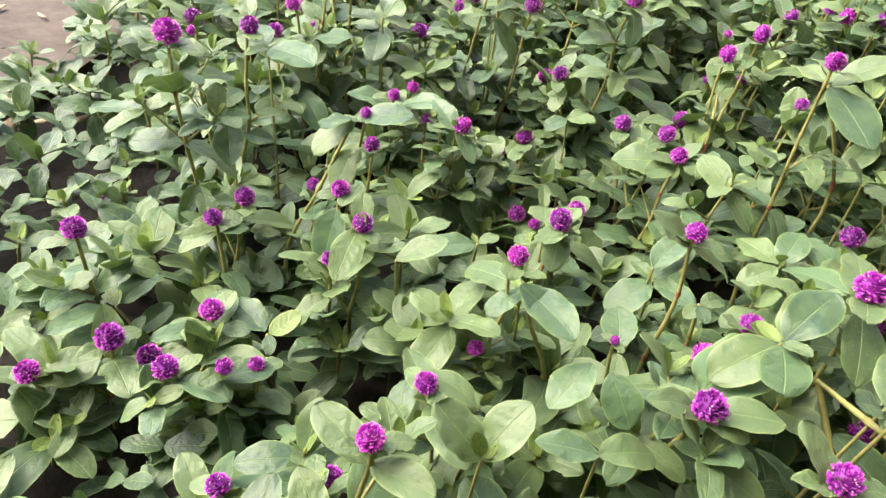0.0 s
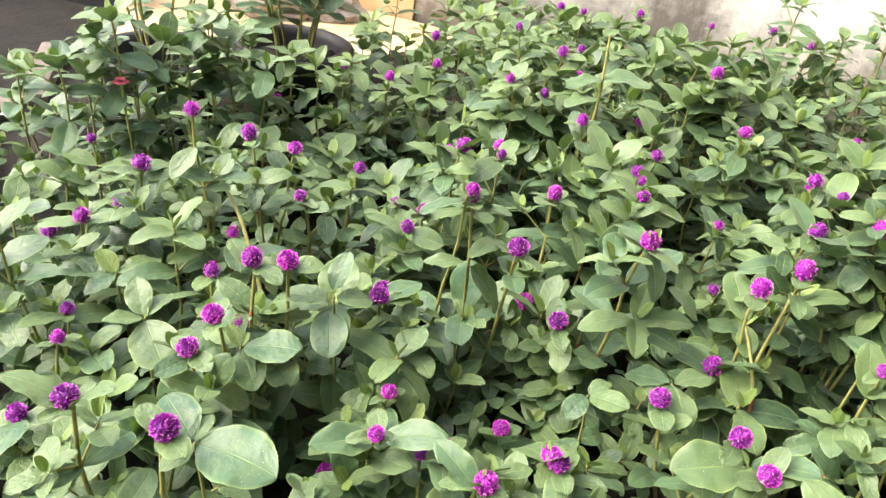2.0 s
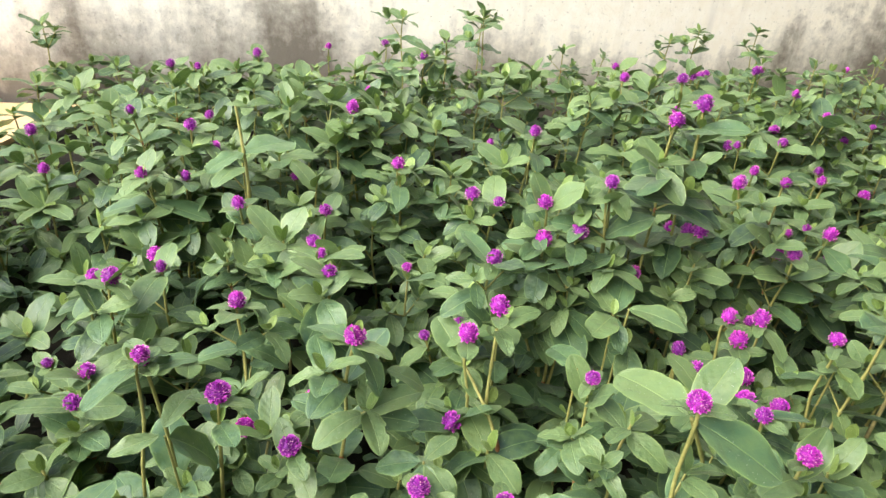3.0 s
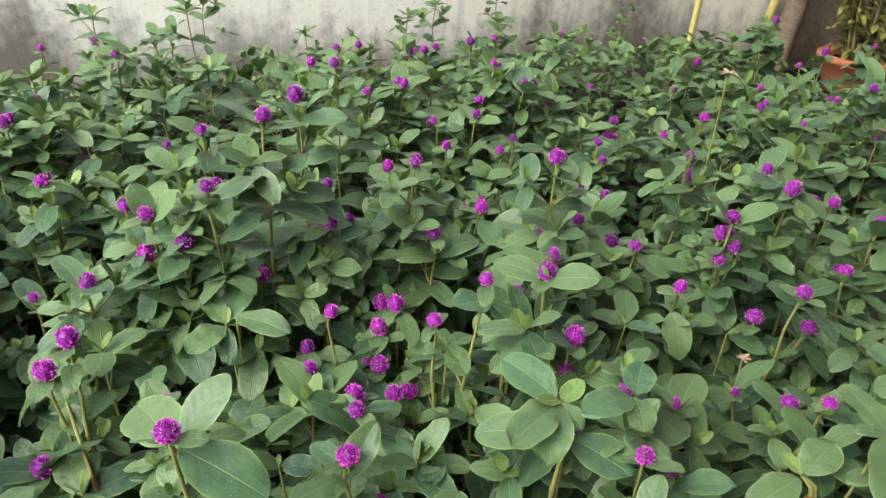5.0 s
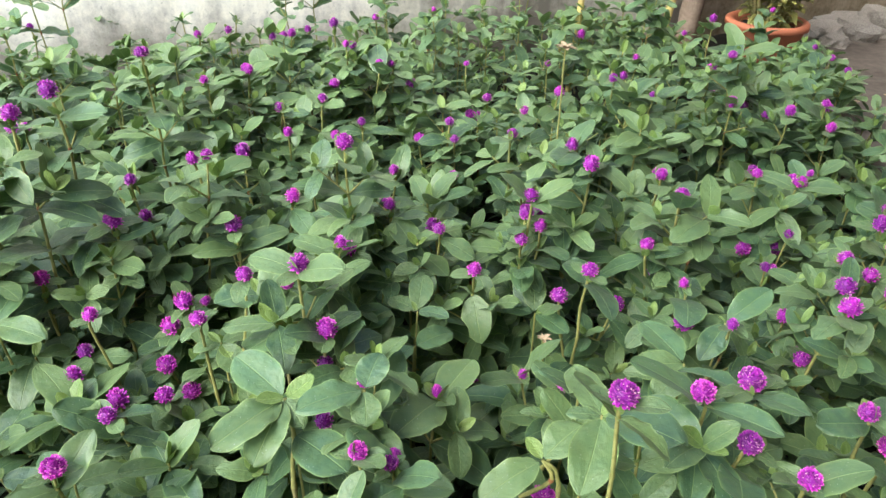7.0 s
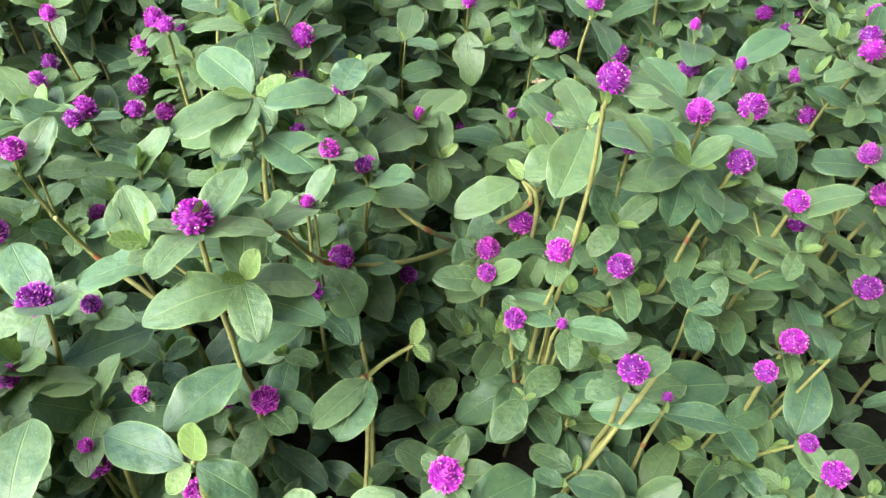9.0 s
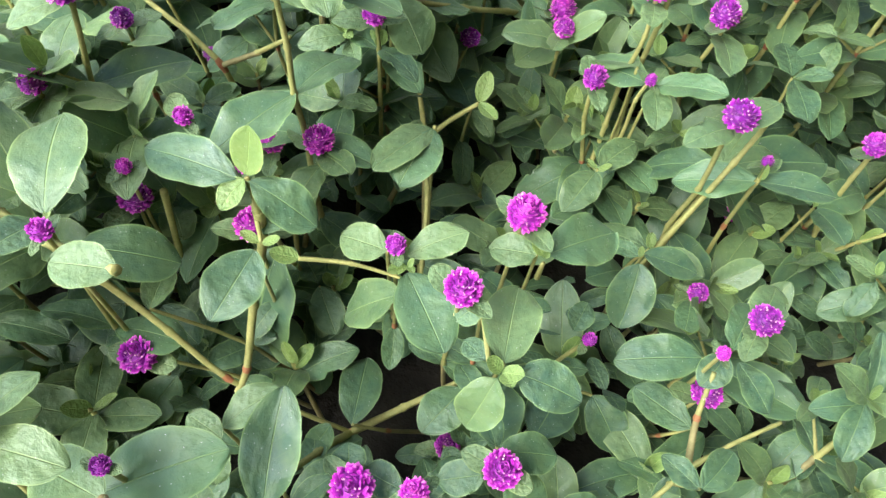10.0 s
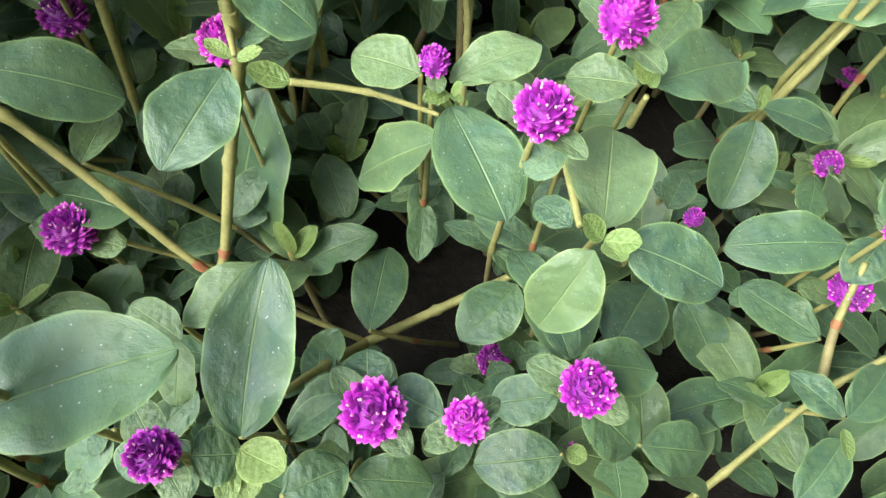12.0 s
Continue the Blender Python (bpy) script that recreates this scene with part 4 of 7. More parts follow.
p.between((0.2910, 0.1210, 0.1200), (0.3180, 0.1080, 0.1050), 0.75)
p.between((0.3270, 0.1140, 0.0800), (0.3620, 0.1140, 0.0750), 0.68)
p.between((0.3150, 0.1120, 0.0750), (0.3210, 0.0870, 0.0700), 0.95)
p.between((0.2290, 0.1070, 0.1300), (0.2370, 0.0990, 0.1200), 0.90)
p.between((0.2610, 0.1550, 0.0600), (0.2700, 0.1420, 0.0600), 0.80)
p.between((0.1780, 0.1300, 0.0700), (0.1770, 0.1580, 0.0700), 0.60)
p.between((0.1770, 0.0800, 0.1200), (0.1990, 0.0930, 0.1200), 0.75)
p.between((0.2000, 0.0900, 0.1000), (0.2340, 0.0920, 0.0950), 0.60)
p.between((0.2590, 0.0960, 0.0800), (0.2910, 0.0880, 0.0800), 0.55)
p.between((0.2910, 0.1090, 0.0880), (0.2990, 0.1050, 0.0880), 0.90, True)
p.rise((0.2060, 0.1140, 0.1400))
p.rise((0.2860, 0.1040, 0.1000))
p.rise((0.2790, 0.1210, 0.1300))
p.rise((0.3270, 0.1140, 0.0800))
p.rise((0.2610, 0.1550, 0.0600))
p.rise((0.1780, 0.1300, 0.0700))
p.rise((0.1770, 0.0800, 0.1200))
p.rise((0.2000, 0.0900, 0.1000))
p.rise((0.2590, 0.0960, 0.0800))
p.done()
p = Plant(0.36, 0.2, 9008, CLOSE)
p.between((0.2910, 0.1480, 0.0900), (0.2900, 0.1970, 0.0850), 0.66)
p.between((0.3160, 0.1580, 0.0800), (0.3400, 0.1990, 0.0750), 0.72)
p.between((0.3610, 0.1950, 0.0650), (0.3830, 0.1620, 0.0500), 0.64)
p.between((0.2690, 0.1840, 0.0900), (0.2450, 0.1560, 0.0850), 0.66)
p.between((0.2730, 0.1900, 0.0920), (0.2610, 0.2190, 0.0900), 0.72)
p.between((0.2000, 0.1620, 0.0750), (0.2050, 0.2140, 0.0720), 0.50)
p.between((0.2230, 0.2500, 0.0800), (0.2280, 0.2120, 0.0700), 0.62)
p.between((0.1660, 0.2610, 0.0750), (0.1810, 0.2280, 0.0700), 0.64)
p.between((0.1650, 0.2640, 0.0750), (0.1490, 0.2900, 0.0750), 0.70)
p.between((0.4210, 0.1710, 0.0800), (0.3860, 0.1970, 0.0780), 0.55)
p.between((0.3880, 0.2750, 0.1250), (0.4260, 0.2660, 0.1200), 0.50)
p.between((0.3860, 0.2700, 0.1200), (0.3770, 0.2320, 0.0950), 0.66)
p.between((0.3850, 0.2730, 0.1250), (0.3640, 0.2880, 0.1200), 0.50)
p.between((0.4180, 0.2030, 0.1200), (0.3640, 0.2000, 0.1200), 0.50)
p.between((0.4310, 0.2030, 0.1250), (0.4160, 0.1840, 0.1180), 0.75)
p.between((0.4360, 0.2080, 0.1250), (0.4580, 0.2440, 0.1250), 0.60)
p.between((0.4380, 0.1990, 0.1250), (0.4560, 0.1700, 0.1200), 0.55)
p.between((0.4110, 0.1270, 0.1000), (0.3910, 0.1460, 0.1000), 0.60)
p.between((0.4130, 0.1270, 0.1000), (0.4380, 0.1500, 0.1000), 0.62)
p.between((0.4080, 0.1170, 0.1000), (0.3890, 0.0910, 0.0950), 0.66)
p.between((0.4070, 0.1210, 0.1050), (0.4040, 0.1080, 0.1050), 0.50, True)
p.between((0.3830, 0.2690, 0.1300), (0.3830, 0.2750, 0.1350), 0.50, True)
p.between((0.0840, 0.1980, 0.1500), (0.0850, 0.2300, 0.1450), 0.56)
p.between((0.0470, 0.2250, 0.1000), (0.0320, 0.2070, 0.0950), 0.60)
p.between((0.0780, 0.1820, 0.1200), (0.0950, 0.1880, 0.1180), 0.90)
p.between((0.0670, 0.2300, 0.0900), (0.0940, 0.2060, 0.0850), 0.60)
p.between((0.3470, 0.2410, 0.1000), (0.3390, 0.2350, 0.1000), 1.00)
p.between((0.3390, 0.2210, 0.1100), (0.3490, 0.2410, 0.1150), 0.70)
p.between((0.4310, 0.2610, 0.0900), (0.4250, 0.2360, 0.0900), 0.80)
p.stem([Vector((0.3400, 0.0800, 0.0300)), Vector((0.3680, 0.1060, 0.0690)), Vector((0.4150, 0.1440, 0.0940)), Vector((0.4680, 0.1690, 0.1060))], 0.0018, (), False)
p.stem([Vector((0.4130, 0.1470, 0.0860)), Vector((0.4160, 0.1700, 0.1020)), Vector((0.4230, 0.1930, 0.1220))], 0.0022, (), True, (1,))
p.stem([Vector((0.3060, 0.2300, 0.1600)), Vector((0.3050, 0.2260, 0.1830))], 0.0017, (), False)
p.stem([Vector((0.2700, 0.1910, 0.1900)), Vector((0.2720, 0.1580, 0.1980))], 0.0017, (), False)
p.stem([Vector((0.3940, 0.2890, 0.0500)), Vector((0.4090, 0.2980, 0.0990)), Vector((0.4340, 0.3140, 0.1800)), Vector((0.4450, 0.3230, 0.2150))], 0.0022, (), False)
p.rise((0.2910, 0.1480, 0.0900))
p.rise((0.3610, 0.1950, 0.0650))
p.rise((0.2690, 0.1840, 0.0900))
p.rise((0.2000, 0.1620, 0.0750))
p.rise((0.2230, 0.2500, 0.0800))
p.rise((0.1660, 0.2610, 0.0750))
p.rise((0.4210, 0.1710, 0.0800))
p.rise((0.3880, 0.2750, 0.1250))
p.rise((0.4180, 0.2030, 0.1200))
p.rise((0.4110, 0.1270, 0.1000))
p.rise((0.0840, 0.1980, 0.1500))
p.rise((0.0470, 0.2250, 0.1000))
p.rise((0.0780, 0.1820, 0.1200))
p.rise((0.3470, 0.2410, 0.1000))
p.rise((0.4310, 0.2610, 0.0900))
p.done()
# branches whose leaf pairs stand out in the bed
BRANCH = "globe amaranth branch with broad blunt leaves round its tip"
p = Plant(0.140, 0.514, 9200, BRANCH)
p.between((0.1372, 0.5164, 0.2878), (0.0934, 0.5547, 0.3009), 0.62)
p.between((0.1414, 0.5150, 0.2869), (0.1628, 0.5304, 0.2862), 0.70, 1)
p.between((0.1387, 0.5133, 0.2875), (0.1179, 0.5027, 0.2947), 0.55, 1)
p.between((0.1391, 0.5104, 0.2865), (0.1244, 0.4537, 0.2783), 0.50)
p.between((0.1373, 0.5106, 0.2875), (0.0950, 0.4571, 0.2957), 0.50)
p.between((0.1411, 0.5126, 0.2865), (0.1583, 0.4901, 0.2789), 0.60, 2)
p.stem([Vector((0.1420, 0.5030, 0.0000)), Vector((0.1420, 0.4930, 0.2000)), Vector((0.1470, 0.4970, 0.2600)), Vector((0.1400, 0.5140, 0.2870))], 0.0022, (1, 2))
p.done()
p = Plant(0.147, 0.498, 9201, BRANCH)
p.between((0.1498, 0.4955, 0.2621), (0.1932, 0.4568, 0.2641), 0.62)
p.between((0.1422, 0.4992, 0.2613), (0.0677, 0.5173, 0.2508), 0.50)
p.rise((0.1470, 0.4980, 0.2620))
p.done()
p = Plant(0.047, 0.656, 9202, BRANCH)
p.between((0.0487, 0.6574, 0.2269), (0.0747, 0.6795, 0.2259), 0.60, 2)
p.between((0.0456, 0.6551, 0.2275), (0.0242, 0.6402, 0.2349), 0.60, 2)
p.between((0.0483, 0.6544, 0.2262), (0.0695, 0.6296, 0.2132), 0.80, 2)
p.between((0.0477, 0.6551, 0.2265), (0.0583, 0.6409, 0.2186), 0.60, 1)
p.between((0.0462, 0.6566, 0.2273), (0.0331, 0.6652, 0.2326), 0.50, 1)
p.rise((0.0470, 0.6560, 0.2270))
p.done()
p = Plant(-0.165, 0.683, 9203, BRANCH)
p.between((-0.1633, 0.6850, 0.1881), (-0.1365, 0.7169, 0.1736), 0.50)
p.between((-0.1663, 0.6809, 0.1898), (-0.1867, 0.6488, 0.2018), 0.50)
p.between((-0.1649, 0.6794, 0.1881), (-0.1633, 0.6235, 0.1739), 0.50)
p.between((-0.1650, 0.6842, 0.1896), (-0.1658, 0.7025, 0.1987), 0.50, 1)
p.rise((-0.1650, 0.6830, 0.1890))
p.done()
p = Plant(-0.108, 0.680, 9204, BRANCH)
p.between((-0.1051, 0.6799, 0.1856), (-0.0589, 0.6788, 0.1954), 0.50)
p.between((-0.1089, 0.6789, 0.1852), (-0.1223, 0.6622, 0.1889), 0.50, 2)
p.between((-0.1066, 0.6779, 0.1840), (-0.0848, 0.6443, 0.1685), 0.60)
p.rise((-0.1080, 0.6800, 0.1850))
p.done()
p = Plant(0.394, 0.468, 9205, BRANCH)
p.between((0.3931, 0.4710, 0.3066), (0.3788, 0.5178, 0.3152), 0.60)
p.between((0.3965, 0.4649, 0.3079), (0.4361, 0.4166, 0.3380), 0.50)
p.between((0.3925, 0.4644, 0.3051), (0.3684, 0.4078, 0.2917), 0.52)
p.between((0.3923, 0.4680, 0.3063), (0.3656, 0.4682, 0.3103), 0.50, 2)
p.between((0.3946, 0.4671, 0.3061), (0.4036, 0.4535, 0.3072), 0.50, 1)
p.between((0.3945, 0.4685, 0.3063), (0.4022, 0.4768, 0.3112), 0.50, 1)
p.rise((0.3940, 0.4680, 0.3060))
p.done()
p = Plant(0.358, 0.489, 9206, BRANCH)
p.between((0.3602, 0.4907, 0.2319), (0.3952, 0.5181, 0.2463), 0.70, 2)
p.between((0.3546, 0.4871, 0.2308), (0.3014, 0.4577, 0.2273), 0.50, 2)
p.between((0.3574, 0.4903, 0.2312), (0.3483, 0.5110, 0.2349), 0.60, 1)
p.stem([Vector((0.3740, 0.4920, 0.0000)), Vector((0.3740, 0.4820, 0.2000)), Vector((0.3580, 0.4890, 0.2310))], 0.0022, (1, 2))
p.done()
p = Plant(0.254, 0.710, 9207, BRANCH)
p.between((0.2545, 0.7127, 0.2244), (0.2617, 0.7557, 0.2470), 0.60)
p.between((0.2560, 0.7088, 0.2237), (0.2877, 0.6900, 0.2343), 0.50)
p.between((0.2520, 0.7117, 0.2232), (0.2201, 0.7383, 0.2256), 0.50)
p.between((0.2536, 0.7106, 0.2233), (0.2475, 0.7197, 0.2274), 0.50, 1)
p.rise((0.2540, 0.7100, 0.2230))
p.done()
p = Plant(0.250, 0.676, 9208, BRANCH)
p.between((0.2526, 0.6777, 0.2002), (0.2934, 0.7037, 0.2030), 0.55)
p.between((0.2483, 0.6747, 0.2000), (0.2211, 0.6548, 0.2007), 0.60)
p.rise((0.2500, 0.6760, 0.2000))
p.done()
p = Plant(0.572, 0.635, 9209, BRANCH)
p.between((0.5751, 0.6364, 0.2616), (0.6242, 0.6588, 0.2866), 0.44)
p.between((0.5700, 0.6331, 0.2588), (0.5391, 0.6026, 0.2398), 0.56)
p.between((0.5728, 0.6336, 0.2601), (0.5852, 0.6112, 0.2617), 0.55, 2)
p.between((0.5717, 0.6356, 0.2601), (0.5672, 0.6452, 0.2611), 0.40, 1)
p.rise((0.5720, 0.6350, 0.2600))
p.done()
p = Plant(0.507, 0.575, 9210, BRANCH)
p.between((0.5056, 0.5785, 0.2604), (0.4843, 0.6336, 0.2672), 0.60)
p.between((0.5040, 0.5750, 0.2600), (0.4574, 0.5743, 0.2608), 0.60, 2)
p.between((0.5051, 0.5732, 0.2591), (0.4752, 0.5456, 0.2451), 0.60)
p.rise((0.5070, 0.5750, 0.2600))
p.done()
p = Plant(0.090, 0.676, 9211, BRANCH)
p.between((0.0919, 0.6787, 0.2772), (0.1218, 0.7202, 0.2963), 0.66, 2)
p.between((0.0878, 0.6743, 0.2768), (0.0540, 0.6469, 0.2889), 0.80)
p.between((0.0929, 0.6745, 0.2756), (0.1384, 0.6508, 0.2699), 0.60, 2)
p.between((0.0890, 0.6749, 0.2758), (0.0739, 0.6572, 0.2724), 0.50, 1)
p.between((0.0894, 0.6768, 0.2765), (0.0807, 0.6890, 0.2850), 0.50, 1)
p.between((0.0905, 0.6767, 0.2763), (0.0981, 0.6874, 0.2802), 0.50, 1)
p.stem([Vector((0.1110, 0.6710, 0.0000)), Vector((0.1110, 0.6610, 0.2000)), Vector((0.1020, 0.6710, 0.2500)), Vector((0.0900, 0.6760, 0.2760))], 0.0022, (1, 2))
p.done()
p = Plant(-0.191, 0.664, 9212, BRANCH)
p.between((-0.1903, 0.6680, 0.2402), (-0.1788, 0.7311, 0.2594), 0.45)
p.between((-0.1888, 0.6667, 0.2376), (-0.1536, 0.7090, 0.2158), 0.50)
p.between((-0.1902, 0.6615, 0.2379), (-0.1777, 0.6227, 0.2205), 0.45)
p.between((-0.1928, 0.6656, 0.2404), (-0.2213, 0.6910, 0.2624), 0.50)
p.between((-0.1923, 0.6609, 0.2395), (-0.2126, 0.6117, 0.2471), 0.60)
p.between((-0.1910, 0.6650, 0.2395), (-0.1910, 0.6811, 0.2475), 0.50, 1)
p.rise((-0.1910, 0.6640, 0.2390))
p.done()
p = Plant(0.567, 0.539, 9213, BRANCH)
p.between((0.5693, 0.5392, 0.2404), (0.6052, 0.5416, 0.2461), 0.60)
p.between((0.5646, 0.5390, 0.2400), (0.5267, 0.5386, 0.2408), 0.50)
p.between((0.5657, 0.5371, 0.2392), (0.5459, 0.5078, 0.2263), 0.55)
p.rise((0.5670, 0.5390, 0.2400))
p.done()
p = Plant(0.206, 0.518, 9214, BRANCH)
p.between((0.2067, 0.5201, 0.2908), (0.2171, 0.5531, 0.3026), 0.78)
p.between((0.2030, 0.5163, 0.2910), (0.1566, 0.4889, 0.3070), 0.55)
p.between((0.2062, 0.5161, 0.2895), (0.2100, 0.4867, 0.2819), 0.75)
p.rise((0.2060, 0.5180, 0.2900))
p.done()
p = Plant(0.399, 0.754, 9215, BRANCH)
p.between((0.4009, 0.7515, 0.1832), (0.4308, 0.7122, 0.1866), 0.50)
p.between((0.3961, 0.7563, 0.1823), (0.3499, 0.7927, 0.1710), 0.50)
p.between((0.3991, 0.7568, 0.1848), (0.4009, 0.8000, 0.2125), 0.60, 2)
p.between((0.4002, 0.7534, 0.1837), (0.4198, 0.7438, 0.1953), 0.50, 1)
p.rise((0.3990, 0.7540, 0.1830))
p.done()
p = Plant(-0.101, 0.493, 9216, BRANCH)
p.between((-0.1021, 0.4921, 0.2215), (-0.1194, 0.4787, 0.2448), 0.60)
p.between((-0.0987, 0.4929, 0.2201), (-0.0627, 0.4907, 0.2218), 0.60)
p.between((-0.1011, 0.4935, 0.2202), (-0.1022, 0.5020, 0.2231), 0.50, 1)
p.rise((-0.1010, 0.4930, 0.2200))
p.done()
p = Plant(-0.038, 0.486, 9217, BRANCH)
p.between((-0.0361, 0.4880, 0.2190), (-0.0065, 0.5198, 0.2035), 0.50)
p.between((-0.0402, 0.4875, 0.2208), (-0.0751, 0.5115, 0.2328), 0.45)
p.rise((-0.0380, 0.4860, 0.2200))
p.done()
p = Plant(-0.386, -0.156, 9218, BRANCH)
p.between((-0.3878, -0.1531, 0.0903), (-0.4159, -0.1082, 0.0943), 0.50)
p.between((-0.3847, -0.1594, 0.0910), (-0.3649, -0.2120, 0.1074), 0.45)
p.between((-0.3872, -0.1559, 0.0905), (-0.4064, -0.1551, 0.0980), 0.60, 2)
p.between((-0.3867, -0.1555, 0.0903), (-0.3979, -0.1469, 0.0945), 0.50, 1)
p.rise((-0.3860, -0.1560, 0.0900))
p.done()
p = Plant(-0.377, -0.160, 9219, BRANCH)
p.between((-0.3740, -0.1623, 0.0798), (-0.3263, -0.1981, 0.0764), 0.55)
p.between((-0.3757, -0.1627, 0.0806), (-0.3559, -0.2054, 0.0908), 0.50)
p.rise((-0.3770, -0.1600, 0.0800))
p.done()
p = Plant(-0.428, -0.179, 9220, BRANCH)
p.between((-0.4294, -0.1779, 0.0806), (-0.4507, -0.1603, 0.0893), 0.80, 2)
p.between((-0.4276, -0.1816, 0.0815), (-0.4207, -0.2226, 0.1050), 0.50)
p.between((-0.4271, -0.1780, 0.0800), (-0.4136, -0.1621, 0.0806), 0.50, 2)
p.between((-0.4284, -0.1790, 0.0802), (-0.4353, -0.1782, 0.0830), 0.50, 1)
p.rise((-0.4280, -0.1790, 0.0800))
p.done()
p = Plant(-0.279, -0.062, 9221, BRANCH)
p.between((-0.2821, -0.0626, 0.1103), (-0.3302, -0.0728, 0.1151), 0.50)
p.between((-0.2790, -0.0601, 0.1099), (-0.2795, -0.0303, 0.1090), 0.70, 1)
p.between((-0.2790, -0.0589, 0.1096), (-0.2798, -0.0107, 0.1039), 0.50)
p.between((-0.2779, -0.0623, 0.1098), (-0.2600, -0.0668, 0.1074), 0.60)
p.stem([Vector((-0.2750, -0.0530, 0.0000)), Vector((-0.2750, -0.0630, 0.0600)), Vector((-0.2790, -0.0620, 0.1100))], 0.0022, (1, 2))
p.done()
p = Plant(-0.303, -0.094, 9222, BRANCH)
p.between((-0.3030, -0.0970, 0.1113), (-0.3029, -0.1437, 0.1323), 0.42)
p.between((-0.3052, -0.0931, 0.1106), (-0.3390, -0.0785, 0.1202), 0.72)
p.between((-0.3019, -0.0929, 0.1105), (-0.2841, -0.0763, 0.1190), 0.60)
p.between((-0.3026, -0.0948, 0.1099), (-0.2960, -0.1065, 0.1083), 0.60, 2)
p.rise((-0.3030, -0.0940, 0.1100))
p.done()
p = Plant(-0.153, 0.091, 9223, BRANCH)
p.between((-0.1563, 0.0902, 0.2042), (-0.2077, 0.0783, 0.1909), 0.60)
p.between((-0.1493, 0.0906, 0.2057), (-0.0917, 0.0846, 0.2175), 0.52)
p.between((-0.1528, 0.0888, 0.2046), (-0.1497, 0.0541, 0.1984), 0.50)
p.between((-0.1537, 0.0909, 0.2049), (-0.1650, 0.0894, 0.2036), 0.50, 1)
p.between((-0.1528, 0.0913, 0.2054), (-0.1489, 0.0955, 0.2123), 0.50, 1)
p.stem([Vector((-0.1240, 0.1220, 0.0000)), Vector((-0.1240, 0.1120, 0.1200)), Vector((-0.1390, 0.0920, 0.1800)), Vector((-0.1530, 0.0910, 0.2050))], 0.0022, (1, 2))
p.done()
p = Plant(-0.141, 0.251, 9224, BRANCH)
p.between((-0.1417, 0.2540, 0.1586), (-0.1522, 0.3010, 0.1842), 0.60)
p.between((-0.1428, 0.2512, 0.1570), (-0.1712, 0.2544, 0.1577), 0.50, 2)
p.between((-0.1398, 0.2512, 0.1576), (-0.1206, 0.2539, 0.1664), 0.60, 2)
p.between((-0.1382, 0.2506, 0.1578), (-0.0940, 0.2441, 0.1697), 0.50)
p.between((-0.1412, 0.2479, 0.1561), (-0.1441, 0.1990, 0.1427), 0.60)
p.between((-0.1416, 0.2512, 0.1571), (-0.1504, 0.2543, 0.1590), 0.50, 1)
p.rise((-0.1410, 0.2510, 0.1570))
p.done()
p = Plant(-0.102, 0.172, 9225, BRANCH)
p.between((-0.1040, 0.1737, 0.1427), (-0.1347, 0.1999, 0.1536), 0.74)
p.between((-0.1005, 0.1699, 0.1412), (-0.0777, 0.1371, 0.1285), 0.62, 2)
p.rise((-0.1020, 0.1720, 0.1420))
p.done()
p = Plant(-0.087, 0.166, 9226, BRANCH)
p.between((-0.0872, 0.1623, 0.1195), (-0.0912, 0.1036, 0.1123), 0.75)
p.between((-0.0841, 0.1653, 0.1209), (-0.0385, 0.1551, 0.1343), 0.75)
p.rise((-0.0870, 0.1660, 0.1200))
p.done()
p = Plant(-0.007, 0.194, 9227, BRANCH)
p.between((-0.0071, 0.1969, 0.2357), (-0.0092, 0.2425, 0.2617), 0.62)
p.between((-0.0082, 0.1942, 0.2337), (-0.0273, 0.1969, 0.2286), 0.50, 1)
p.between((-0.0058, 0.1939, 0.2346), (0.0133, 0.1922, 0.2445), 0.50, 2)
p.between((-0.0078, 0.1909, 0.2328), (-0.0212, 0.1428, 0.2134), 0.60, 2)
p.between((-0.0053, 0.1922, 0.2336), (0.0215, 0.1644, 0.2277), 0.80)
p.rise((-0.0070, 0.1940, 0.2340))
p.done()
p = Plant(-0.082, 0.345, 9228, BRANCH)
p.between((-0.0851, 0.3457, 0.1837), (-0.1345, 0.3572, 0.1786), 0.55)
p.between((-0.0826, 0.3472, 0.1854), (-0.0926, 0.3813, 0.2080), 0.60)
p.between((-0.0827, 0.3428, 0.1832), (-0.0939, 0.3076, 0.1703), 0.60)
p.between((-0.0781, 0.3441, 0.1858), (-0.0176, 0.3303, 0.2146), 0.45)
p.between((-0.0822, 0.3455, 0.1844), (-0.0851, 0.3528, 0.1899), 0.50, 1)
p.rise((-0.0820, 0.3450, 0.1840))
p.done()
p = Plant(-0.236, 0.115, 9229, BRANCH)
p.between((-0.2359, 0.1162, 0.1783), (-0.2338, 0.1353, 0.1835), 0.60, 2)
p.between((-0.2367, 0.1121, 0.1783), (-0.2473, 0.0662, 0.1827), 0.50)
p.between((-0.2360, 0.1138, 0.1777), (-0.2353, 0.0956, 0.1725), 0.60, 2)
p.between((-0.2366, 0.1151, 0.1781), (-0.2463, 0.1161, 0.1804), 0.50, 1)
p.rise((-0.2360, 0.1150, 0.1780))
p.done()
p = Plant(-0.079, 0.216, 9230, BRANCH)
p.between((-0.0785, 0.2171, 0.1974), (-0.0712, 0.2336, 0.2044), 0.75, 2)
p.between((-0.0789, 0.2151, 0.1965), (-0.0781, 0.2014, 0.1895), 0.75, 2)
p.between((-0.0781, 0.2154, 0.1969), (-0.0637, 0.2061, 0.1946), 0.60)
